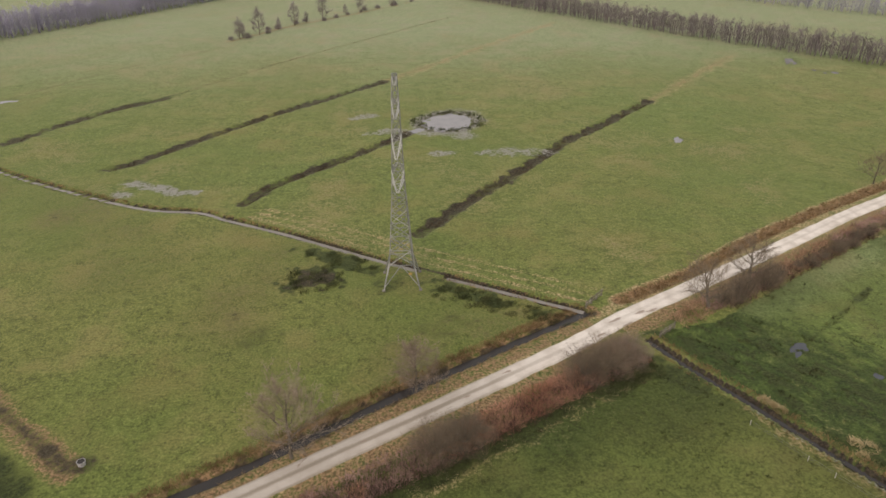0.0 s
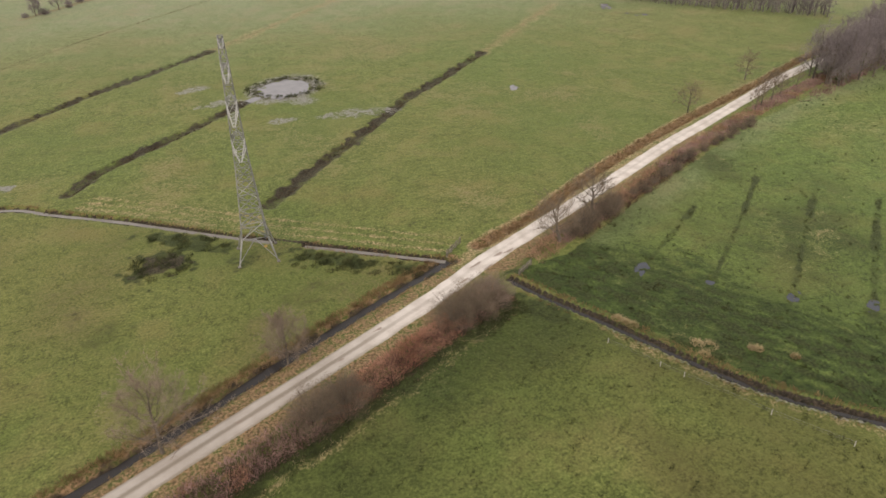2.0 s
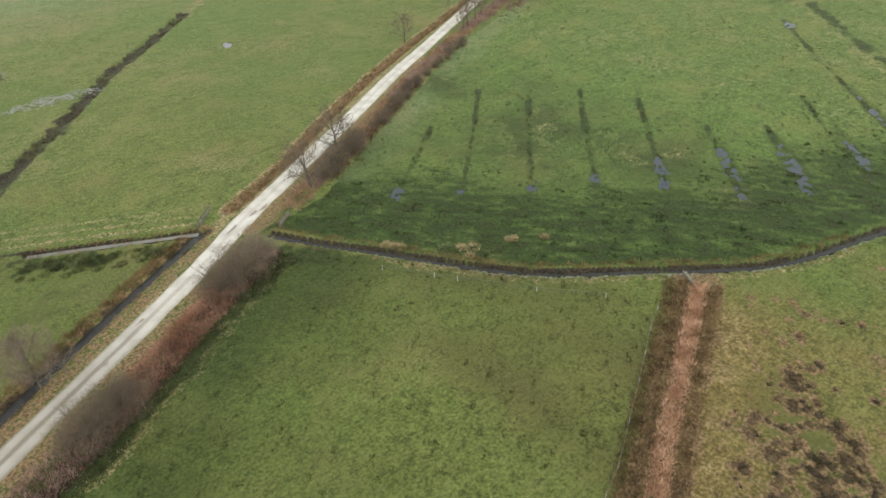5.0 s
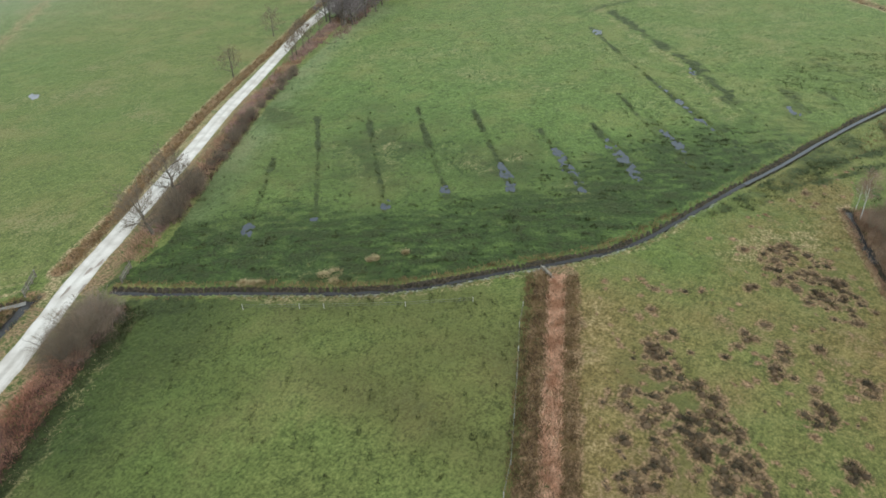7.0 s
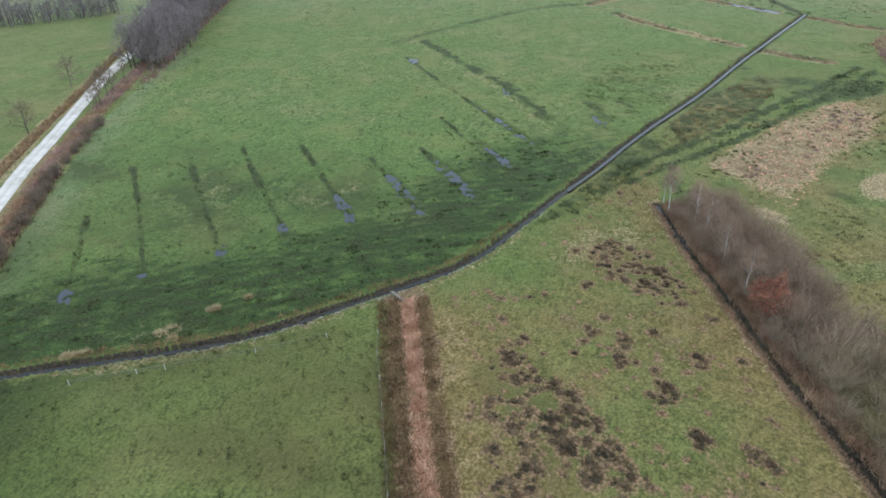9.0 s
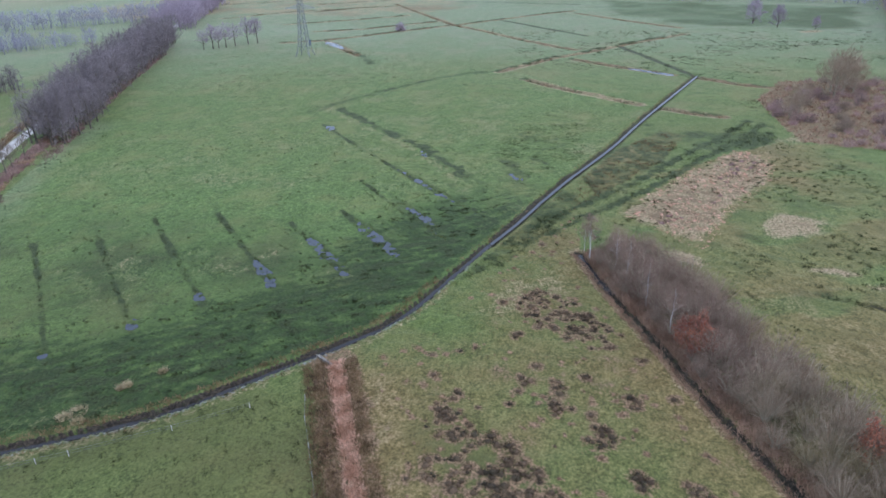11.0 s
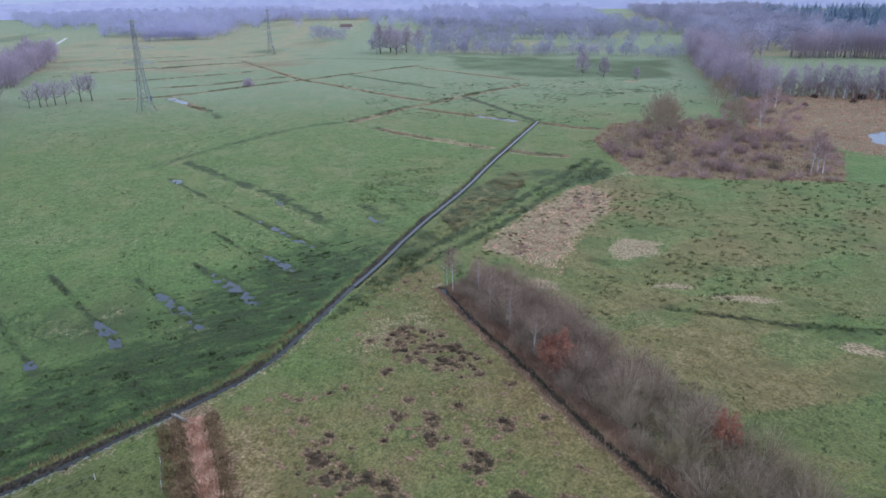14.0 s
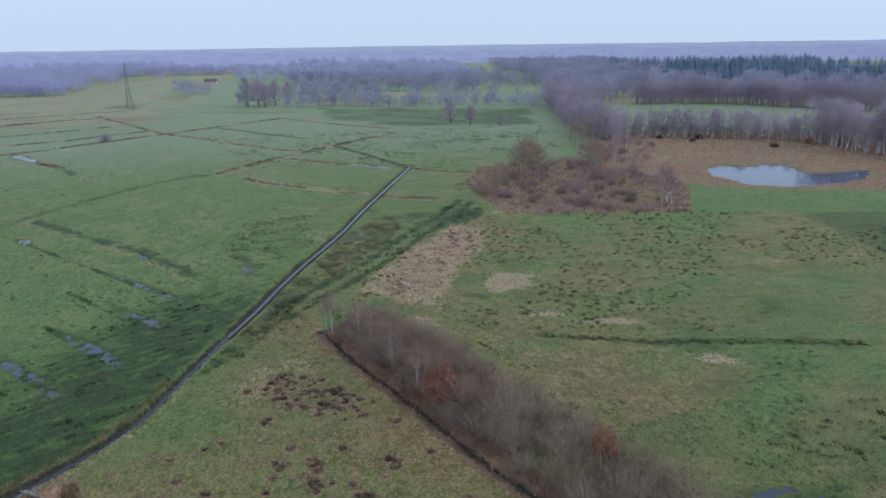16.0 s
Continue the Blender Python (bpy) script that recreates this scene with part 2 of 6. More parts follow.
def road_material():
    n = Nodes("pale_gravel")
    across = n.attr("across")
    wear, fine = n.noise(0.35, 5), n.noise(3.0, 5, 0.7)
    streak = n.noise(1.6, 4, 0.65, stretch=(14.0, 0.8, 1), turn=29)
    col = n.mix(n.ramp(wear, 0.35, 0.7), (0.72, 0.68, 0.635), (0.54, 0.495, 0.45))
    col = n.mix(n.ramp(streak, 0.52, 0.7, 0, 0.22), col, (0.32, 0.27, 0.22))
    off = n.math("ABSOLUTE", across)
    wander = n.math("MULTIPLY", n.math("SUBTRACT", n.math("ADD", n.math("MULTIPLY", streak, 0.6), n.math("MULTIPLY", fine, 0.4)), 0.5), 0.5)
    crown = n.ramp(n.math("ADD", off, wander), 0.04, 0.28, 0.95, 0.0)
    edge = n.ramp(n.math("ADD", off, wander), 0.6, 0.85, 0.0, 0.8)
    worn = n.attr("worn")
    col = n.mix(n.math("MULTIPLY", n.math("MAXIMUM", crown, edge), n.math("MULTIPLY_ADD", worn, 0.8, 0.2)), col, (0.19, 0.16, 0.115))
    col = n.mix(n.math("MULTIPLY", worn, 0.6), col, (0.31, 0.275, 0.235))
    verge = n.ramp(n.math("ADD", off, n.math("MULTIPLY", n.math("SUBTRACT", fine, 0.5), 0.5)), 0.8, 1.02)
    col = n.mix(verge, col, (0.2, 0.18, 0.09))
    hole = n.math("ADD", n.attr("hole"), n.math("MULTIPLY", n.math("SUBTRACT", fine, 0.5), 0.8))
    col = n.mix(n.ramp(hole, 0.45, 0.8, 0, 0.8), col, (0.26, 0.2, 0.165))
    col = n.mix(1.0, col, n.mix(n.noise(14.0, 3), (0.8, 0.8, 0.8), (1.2, 1.2, 1.2)), "MULTIPLY")
    return n.end(col, 0.9, fine, 0.4, 0.05, 0.2)


def water_material(name, tone, ripple=0.25):
    n = Nodes(name)
    r = n.noise(2.2, 3)
    col = n.mix(n.noise(0.4, 3), tone, tuple(1.6 * v for v in tone))
    n.b.inputs["IOR"].default_value = 1.33
    return n.end(col, 0.04, r, ripple, 0.01, 0.5)


GROUND = ground_material()
ROAD = road_material()
WATER = water_material("ditch_water", (0.026, 0.024, 0.024), 0.1)
# pond tone made pale: the mirrored sky is put into the base colour
PALE_WATER = water_material("sky_paled_water", (0.16, 0.158, 0.168), 0.05)
MURKY = water_material("murky_water", (0.17, 0.16, 0.145), 0.1)
# drain tone raised above the ditch water's to add sky reflection
SKY_WATER = water_material("sky_toned_water", (0.06, 0.062, 0.066), 0.12)
PUDDLE = water_material("rain_water", (0.045, 0.052, 0.062), 0.1)
# bluish lake tone, with some of the sky's reflection painted in
LAKE = water_material("lake_water", (0.07, 0.082, 0.115), 0.03)
STEEL = plain("galvanised_steel", (0.2, 0.215, 0.21), (0.33, 0.34, 0.33), 0.8, 0.55, 20, metal=0.3, turn=0.15)
STEEL_PALE = plain("pale_galvanised_steel", (0.36, 0.37, 0.37), (0.46, 0.47, 0.46), 0.8, 0.5, 20, metal=0.1, turn=0.12)
CONCRETE = plain("concrete", (0.18, 0.174, 0.162), (0.252, 0.24, 0.222))
OLD_WOOD = plain("weathered_wood", (0.17, 0.15, 0.12), (0.27, 0.25, 0.21), 1.5, 0.9, 25)
WHITE_POST = plain("pale_fence_post", (0.38, 0.37, 0.34), (0.5, 0.49, 0.46), 2.0)
WIRE = plain("fence_wire", (0.16, 0.16, 0.15), (0.22, 0.22, 0.21), metal=0.2, rough=0.6)
BARK = plain("grey_bark", (0.11, 0.095, 0.075), (0.19, 0.165, 0.135), 1.2, 0.95, 12)
BIRCH = plain("birch_bark", (0.66, 0.64, 0.6), (0.45, 0.43, 0.4), 0.9, 0.85, 9)
TWIG = plain("bare_twigs", (0.23, 0.18, 0.14), (0.32, 0.255, 0.205), 0.4, 0.95, island=True, turn=0.35)
TWIG_PURPLE = plain("purple_brown_twigs", (0.262, 0.179, 0.132), (0.361, 0.259, 0.191), 0.35, 0.95, island=True, turn=0.3)
TWIG_OLIVE = plain("olive_twigs", (0.269, 0.213, 0.115), (0.37, 0.297, 0.167), 0.35, 0.95, island=True, turn=0.35)
TWIG_GREY = plain("grey_brown_twigs", (0.285, 0.21, 0.143), (0.379, 0.287, 0.2), 0.2, 0.95, island=True, turn=0.3)
TWIG_BROWN = plain("brown_twigs", (0.17, 0.133, 0.095), (0.25, 0.2, 0.145), 0.4, 0.95, island=True, turn=0.35)
TWIG_CARR = plain("dark_purple_twigs", (0.342, 0.228, 0.211), (0.479, 0.331, 0.302), 0.3, 0.95, island=True, turn=0.35)
TWIG_BELT = plain("dull_violet_twigs", (0.195, 0.17, 0.173), (0.282, 0.248, 0.251), 0.2, 0.95, island=True, turn=0.3)
STEM = plain("pale_willow_stems", (0.316, 0.284, 0.201), (0.48, 0.434, 0.316), 0.8, 0.9, 12)
# twigs of the far woods, lightened and blued in colour for the haze
TWIG_FAR = hazy_wood("haze_tinted_twigs", (0.382, 0.369, 0.454), (0.506, 0.485, 0.59))
RED_LEAF = plain("red_brown_leaves", (0.34, 0.0997, 0.057), (0.459, 0.18, 0.095), 0.5, 0.8, island=True, turn=0.4)
# conifer needles made pale blue: the haze before them is in this colour
NEEDLE = hazy_wood("hazed_needles", (0.284, 0.366, 0.453), (0.38, 0.461, 0.562))
BRACKEN_DARK = plain("dark_purple_bracken", (0.22, 0.138, 0.118), (0.34, 0.225, 0.195), 0.2, 0.95, island=True, turn=0.5)
BRACKEN_RED = plain("red_bracken", (0.32, 0.155, 0.1), (0.46, 0.26, 0.18), 0.2, 0.95, island=True, turn=0.45)
BRACKEN_RUST = plain("rusty_bracken", (0.33, 0.2, 0.13), (0.5, 0.33, 0.22), 0.22, 0.95, island=True, turn=0.5)
BRACKEN_PINK = plain("bleached_bracken", (0.56, 0.32, 0.2), (0.86, 0.58, 0.41), 0.4, 0.95, island=True, turn=0.45)
BRAMBLE = plain("dark_bramble", (0.07, 0.04, 0.035), (0.14, 0.085, 0.065), 0.4, 0.95, island=True, turn=0.5)
SEDGE = plain("brown_sedge", (0.15, 0.1, 0.05), (0.3, 0.205, 0.105), 0.4, 0.95, island=True, turn=0.5)
STRAW = plain("dry_straw", (0.34, 0.28, 0.15), (0.48, 0.4, 0.24), 0.5, 0.95, island=True, turn=0.4)
TAN = plain("bleached_moor_grass", (0.485, 0.289, 0.19), (0.706, 0.433, 0.314), 0.3, 0.95, island=True, turn=0.4)
RUSH = plain("dark_rushes", (0.035, 0.045, 0.018), (0.075, 0.085, 0.035), 0.4, 0.95, island=True, turn=0.5)
HEATHER = plain("dark_heather", (0.055, 0.046, 0.027), (0.125, 0.088, 0.052), 0.4, 0.95, island=True, turn=0.5)
HEATHER_BROWN = plain("brown_heather", (0.1, 0.07, 0.042), (0.2, 0.135, 0.08), 0.4, 0.95, island=True, turn=0.5)
HEATHER_RED = plain("red_brown_sedge", (0.17, 0.105, 0.06), (0.3, 0.195, 0.115), 0.4, 0.95, island=True, turn=0.5)
GRASS = plain("coarse_grass", (0.1, 0.135, 0.035), (0.2, 0.21, 0.075), 0.15, 0.95, island=True, turn=0.4)
# these four tones carry the air's haze, bluer and paler with distance
TWIG_MID = hazy_wood("haze_paled_far_twigs", (0.409, 0.341, 0.391), (0.585, 0.492, 0.56))
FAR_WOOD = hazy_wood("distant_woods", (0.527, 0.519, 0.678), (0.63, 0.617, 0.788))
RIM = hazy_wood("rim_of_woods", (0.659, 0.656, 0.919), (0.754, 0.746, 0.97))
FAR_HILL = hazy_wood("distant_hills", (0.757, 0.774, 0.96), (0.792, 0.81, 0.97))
TILE = plain("red_roof_tiles", (0.15, 0.105, 0.09), (0.21, 0.15, 0.125))
BRICK = plain("pale_wall", (0.5, 0.47, 0.44), (0.6, 0.58, 0.55))
PLASTIC = plain("grey_plastic", (0.24, 0.24, 0.24), (0.34, 0.34, 0.34))
YELLOW = plain("faded_yellow_plate", (0.4, 0.28, 0.1), (0.48, 0.34, 0.13))
BLUE = plain("blue_plate", (0.2, 0.25, 0.33), (0.25, 0.3, 0.38))

# ---- the plan: roads, ditches and fields ----
TRACK = smooth_line([(-60, 39), (-27, 56.4), (-8.6, 66.6), (5.7, 74.5), (24.5, 85.2), (35, 92.1), (49.5, 100.3), (74, 114), (93, 125), (112.5, 135.1), (134, 146.5), (153, 156.5), (182, 169), (240, 192), (310, 219), (392, 251), (450, 274), (640, 352), (900, 455)])
DITCH_ROAD = smooth_line([(-60, 43.5), (-27.6, 61.3), (-15.7, 67.9), (-1.5, 76.8), (15.8, 87), (30.2, 94.9)])
DITCH_VERGE = smooth_line([(36.6, 97.6), (49.9, 104.3), (65.7, 114.6), (82.4, 124.5), (103.4, 135.6), (143.4, 155), (180, 173.4), (240, 197)])
DITCH_FIELD = smooth_line([(29.6, 95), (18.3, 102), (8.2, 108.1)])
DITCH_FIELD_WEST = smooth_line([(3, 111.2), (-1.8, 114.3), (-11.5, 120.8), (-23.2, 128.8), (-35.9, 136.4), (-42.7, 140.8), (-55.3, 144), (-78.7, 157.5), (-97.3, 170), (-125, 190)])
CANAL = smooth_line([(37.2, 86.3), (41, 79), (45.9, 71), (50, 63.6), (54.4, 56.2), (58.4, 50.6), (63.5, 45.6), (69.4, 40.4), (75, 35.1), (81.2, 29.8), (86, 27.2), (93, 24.6), (109.5, 19), (121, 14.6), (135, 10), (150, 4.6), (175, -5.3), (208, -16.5), (272, -39.8)])
CANAL_NEAR = 47
HEDGE_DITCH = smooth_line([(109.5, 2.4), (98, -1.8), (87, -6.2), (79, -9.6), (72, -12.2), (65, -15.2), (57.4, -18.9), (44, -25), (20, -36)])
BRACKEN_ROW = [(71.4, 34.1), (59.2, 28.7), (47.2, 23.5), (37.9, 19.3), (20, 11.4), (5, 5)]
GULLY_1 = [(4, 125.4), (19, 144), (36, 164), (46.8, 178), (64, 194.5), (82.4, 213.6)]
GULLY_2 = [(-33.6, 143.8), (-28.8, 153.6), (-13.9, 169), (0.8, 185.3), (7.4, 192)]
GULLY_3 = [(-71, 168.7), (-66.4, 171.4), (-53.6, 188.4), (-36.6, 210.5), (-22.4, 226), (-1.9, 248.3)]
GULLY_4 = [(-105.8, 191.3), (-98.1, 205.6), (-87.4, 221.8), (-75, 233.6)]
DRY_1, DRY_3, DRY_4 = [(82.4, 213.6), (138, 274)], [(-1.9, 248.3), (40, 302.5), (85.6, 360)], [(-75, 233.6), (-42, 284), (35, 384)]
DRY_5 = [(-128, 236), (-108.5, 272.6), (-60, 330)]
FURROWS = [[(60, 82.6), (80, 97)], [(66.6, 74.4), (88, 92.8), (100, 104)], [(75, 66.6), (90, 80.3), (110, 98)], [(83, 59.5), (98, 73), (115, 88)], [(90.2, 51), (103, 62), (119, 76)], [(98, 42.5), (116, 58.5)],
           [(105, 33.8), (111.5, 40.5), (124, 50.8)], [(113, 26.6), (126, 39), (142, 52)], [(122, 18.5), (129, 26.5), (151, 46), (171, 63), (189, 78)]]
RUSHY_FURROW = [(150, 29), (159, 36), (170, 44), (182, 55), (196, 68), (209, 80)]
FIELD_PYLON = [(-140, -40), (-62, 40), (30, 95), (8, 108), (-42, 140), (-98, 170), (-200, 240)]
FIELD_STRIPS = [(38, 88), (50, 90), (76, 106), (121, 130), (300, 201), (345, 145), (280, 32), (225, -16), (175, -5), (121, 14), (81, 30), (54, 57)]
FIELD_CORNER = [(-40, 45), (35, 79), (45, 71), (58, 50), (71, 38), (62, 33), (0, 6), (-60, -30)]
FIELD_BOG = [(72, 34), (81, 29), (109, 18.5), (150, 4.5), (109, 2), (57, -19), (0, -45), (0, 3)]
FIELD_HEATH = [(109, 1), (150, -10), (184, -48), (174, -104), (154, -157), (100, -200), (0, -200), (0, -46), (57, -20)]
CARR = [(184, -53), (232, -52), (262, -66), (268, -112), (208, -126), (172, -106), (178, -74)]
MIRE = [(240, -110), (325, -145), (328, -212), (303, -246), (242, -246), (170, -215), (180, -185), (204, -132)]
FAR_DITCHES = [[(350, 158), (358, 140), (370, 126), (391, 107), (420, 80)], [(550, 148), (482, 112), (424, 81), (395, 58), (366, 37), (340, 16), (330, 6)], [(354, 135), (334, 121), (312, 106)],
               [(275, 35), (291, 25), (308, 15), (320, 3), (342, -14), (363, -31), (383, -49)], [(304, 6), (287, -12), (272, -30)], [(260, 23), (250, 15), (239, 2.5), (230, -8), (223, -15)],
               [(266, -40), (256, -51), (250, -63)], [(219, -22), (213, -29), (209, -38)], [(393, 156), (403, 130), (420, 114), (438, 93)], [(425, 190), (440, 165), (452, 146), (472, 120)],
               [(497, 194), (524, 169), (537, 139)], [(459, 249), (494, 219), (519, 176)], [(552, 214), (570, 183), (591, 147), (613, 135)], [(558, 299), (579, 255), (602, 203)],
               [(420, 79), (445, 57), (470, 34), (495, 9)], [(479, 7), (440, -21), (406, -49)]]
FAR_RILLS = [[(343, -13), (312, -24), (285, -33), (270, -38)], [(443, 53), (407, 26), (374, 1)], [(564, 101), (553, 58), (534, 5)]]
FAR_FOREST = [(316, -137), (396, -153), (512, -186), (656, -236), (760, -285), (1500, -420), (1400, -900), (700, -1000), (300, -520), (414, -410), (476, -358), (522, -310), (520, -240), (440, -194), (345, -155)]
GREEN_FIELD = [(339, -153), (436, -192), (431, -231), (435, -255), (495, -292), (476, -326), (407, -366), (310, -280), (317, -219), (328, -186)]
FAR_SOFT = [[(205, 88), (219, 82), (235, 73), (248, 66), (262, 57), (272, 46), (277, 35)], [(354, 135), (330, 118), (310, 103), (290, 92)]]
RUSH_LINE = [(118, 10), (133, -1), (146, -11), (166, -23), (185, -36), (203, -46)]
OLD_DRAIN = [(99.5, -34), (97.5, -38.5), (95.3, -44.6), (92.4, -52), (90.5, -60), (88, -70), (84, -84)]
RISE = [(129, -5), (145, -14), (162, -25), (176, -36), (168, -43), (150, -38), (136, -29), (123, -23), (113, -19), (122, -11)]
# pools: place, half sizes along and across, turn
POOLS = [(16.8, 198.6, 8.6, 7.2, 60), (58.7, 81.8, 2.2, 0.9, 40), (67.2, 75.3, 1.9, 0.7, 40), (75.9, 67.3, 2.1, 0.9, 40), (84.4, 60.8, 2.8, 0.9, 40), (94.4, 54.4, 6.5, 0.9, 40), (103.4, 46.8, 8.5, 1.1, 40),
         (111.9, 40.2, 9.5, 1.3, 40), (114.5, 27.6, 3.2, 1.2, 40), (125, 35.5, 9.0, 0.9, 40), (134, 30, 8.0, 0.8, 40), (142, 37.5, 11, 1.0, 40), (164, 42, 2.5, 0.8, 20), (77.8, 176, 2.2, 1.0, 60), (162, 246, 6, 2.0, -30), (158, 263, 6, 2.5, 60),
         (52.0, -45, 5.0, 1.9, 75), (187, 75.5, 4, 1.2, 40), (342, 129, 9, 2.2, 38), (276, -25.5, 8, 1.2, 50), (147.2, 16.7, 4, 1.3, 20), (-128, 235, 5, 2.4, 20)]
MUDFLATS = [(-51.5, 153.2, 7, 2.6, -38), (33, 172, 6, 4, -20), (21, 186, 6, 5, 10), (12, 172, 5, 3, 10), (-8, 206, 6, 4, 0), (-62, 152, 5, 2, -35)]
LAKE_SHORE = smooth_line([(236, -151), (241, -161), (235, -168), (238, -179), (230, -184), (222, -181), (215, -184), (216, -194), (216, -206), (207, -200), (200, -188), (197, -174), (196, -159), (201, -151), (205, -145), (212, -147), (219, -144), (228, -147), (236, -151)], 3)


def ellipse(x, y, spec, grow=1.0):
    cx, cy, a, b, turn = spec
    c, s = math.cos(radians(turn)), math.sin(radians(turn))
    u, v = ((x - cx) * c + (y - cy) * s) / (a * grow), ((y - cy) * c - (x - cx) * s) / (b * grow)
    return np.hypot(u, v)


# ditches: line, half width at the top, depth
CUTS = [(DITCH_ROAD, 1.25, 0.9), (DITCH_VERGE, 1.4, 0.7), (DITCH_FIELD, 1.0, 0.85), (DITCH_FIELD_WEST, 0.95, 0.75), (CANAL[:CANAL_NEAR], 0.66, 0.62), (CANAL[CANAL_NEAR - 1:], 1.6, 0.7), (HEDGE_DITCH, 0.75, 0.5),
        (GULLY_1, 1.9, 0.5), (GULLY_2, 1.7, 0.45), (GULLY_3, 1.7, 0.4), (GULLY_4, 1.7, 0.4)] + [(d, 2.2, 0.4) for d in FAR_DITCHES]


def near(x, y, pts, reach):
    xs, ys = [p[0] for p in pts], [p[1] for p in pts]
    return (x > min(xs) - reach) & (x < max(xs) + reach) & (y > min(ys) - reach) & (y < max(ys) + reach)


def relief(x, y):
    """The height of the ground."""
    x, y = np.asarray(x, dtype=float), np.asarray(y, dtype=float)
    z = (fbm(x / 2.2, y / 2.2, 3, 3) - 0.5) * 0.16 + (fbm(x / 25, y / 25, 5, 2) - 0.5) * 0.25
    bog = inside(x, y, FIELD_BOG) | inside(x, y, FIELD_HEATH)
    z = z + np.where(bog, (fbm(x / 1.3, y / 1.3, 9, 2) - 0.45) * 0.35, 0)
    wob = (fbm(x / 3, y / 3, 12, 3) - 0.5) * 1.1 + (fbm(x / 0.9, y / 0.9, 14, 2) - 0.5) * 0.9
    for pts, half, deep in CUTS:
        k = near(x, y, pts, half + 2)
        if k.any():
            d = line_dist(x[k], y[k], pts) + wob[k] * 0.6
            z[k] -= deep * (1 - sstep(half * 0.35, half, d))
    d = line_dist(x, y, TRACK)
    z = z * sstep(1.6, 4.5, d) + 0.06 * (1 - sstep(1.8, 3.2, d))
    for spec in POOLS:
        k = ellipse(x, y, spec) < 2.0
        if k.any():
            ragged = 0.3 if spec[3] > 4 else 0.75
            e = sstep(0.35, 1.2, ellipse(x[k], y[k], spec, 1.2) + wob[k] * ragged)
            bed = -0.24 + 0.3 * z[k] if spec[3] > 4 else -0.1 + 0.5 * (fbm(x[k] / 0.8, y[k] / 0.8, 16, 2) - 0.5)
            z[k] = np.where(z[k] > -0.22, np.maximum(z[k], -0.03) * e + (1 - e) * bed, z[k])
    shore = np.where(inside(x, y, LAKE_SHORE), -1, 1) * line_dist(x, y, LAKE_SHORE)
    z = z - 0.7 * (1 - sstep(-2.5, 1.5, shore + wob * 2))
    return z


def scatter(poly, n, seed, accept=None, size=(0.6, 1.3)):
    g = np.random.default_rng(seed)
    xs, ys = [p[0] for p in poly], [p[1] for p in poly]
    x, y = g.uniform(min(xs), max(xs), n * 3), g.uniform(min(ys), max(ys), n * 3)
    k = inside(x, y, poly)
    if accept is not None:
        k &= accept(x, y)
    x, y = x[k][:n], y[k][:n]
    return np.stack([x, y, g.uniform(size[0], size[1], len(x))], -1)


def in_beds(beds, n, seed, size):
    g = np.random.default_rng(seed)
    out = []
    for cx, cy, a, c, turn in beds:
        m = int(n * a * c)
        r, t = np.sqrt(g.uniform(0, 1, m)), g.uniform(0, 2 * np.pi, m)
        u, v = a * r * np.cos(t), c * r * np.sin(t)
        co, si = math.cos(radians(turn)), math.sin(radians(turn))
        out.append(np.stack([cx + u * co - v * si, cy + u * si + v * co, g.uniform(size[0], size[1], m)], -1))
    return np.concatenate(out)


# tussocks of the bog: place and size
BOG_CLUMPS = [(66, 4, 1.9), (70.3, 4.6, 1.6), (68.2, -4.4, 1.5), (61.6, -0.7, 2.0), (54.8, 6.5, 1.2), (50.2, 4, 1.6), (55.5, -4.5, 1.6), (54.7, -9.5, 1.5), (53.4, -11.4, 1.4), (83.4, 2.7, 1.5), (87.1, 0.9, 1.6), (70.9, 8.7, 1.4), (66.7, 16.9, 1.1), (73.3, 1.6, 1.0), (77.8, -5.8, 1.1), (80.5, -1.7, 1.0), (81.5, 10.5, 1.2), (59, 9.7, 1.2)]
BOG_BEDS = [(89, 6.5, 6, 4.5, 20), (85.5, 1.5, 5, 3.5, 30), (55, 12, 7, 4.2, 25), (52, 8, 5, 3.6, 20), (62, 17, 3.8, 3, 20), (45, 13, 5.5, 4.2, 20), (53.5, 18, 2.6, 2.2, 0), (48, 4, 4, 2.5, 0)]
OPEN_BOG = lambda x, y: (x > 34) & (line_dist(x, y, CANAL) > 6) & (line_dist(x, y, BRACKEN_ROW) > 5) & (line_dist(x, y, HEDGE_DITCH) > 3.5)
TUSSOCKS = np.concatenate([in_beds(BOG_BEDS, 1.9, 71, (0.35, 1.0)), in_beds([(cx, cy, r, r * 0.7, 25) for cx, cy, r in BOG_CLUMPS], 5.0, 70, (0.4, 0.95)), scatter(FIELD_BOG, 170, 73, lambda x, y: OPEN_BOG(x, y) & (fbm(x / 6, y / 6, 99, 2) > 0.45), (0.3, 0.95))])
TUFTS = scatter(FIELD_BOG, 420, 75, OPEN_BOG, (0.2, 0.6))


def axis(*spans):
    out = [np.arange(a, b, s) for a, b, s in spans]
    return np.concatenate(out)


def grown(start, stop, step, rate=1.25):
    out, v = [], start
    while abs(v) < stop:
        v += math.copysign(step, start)
        step *= rate
        out.append(v)
    return np.array(out)


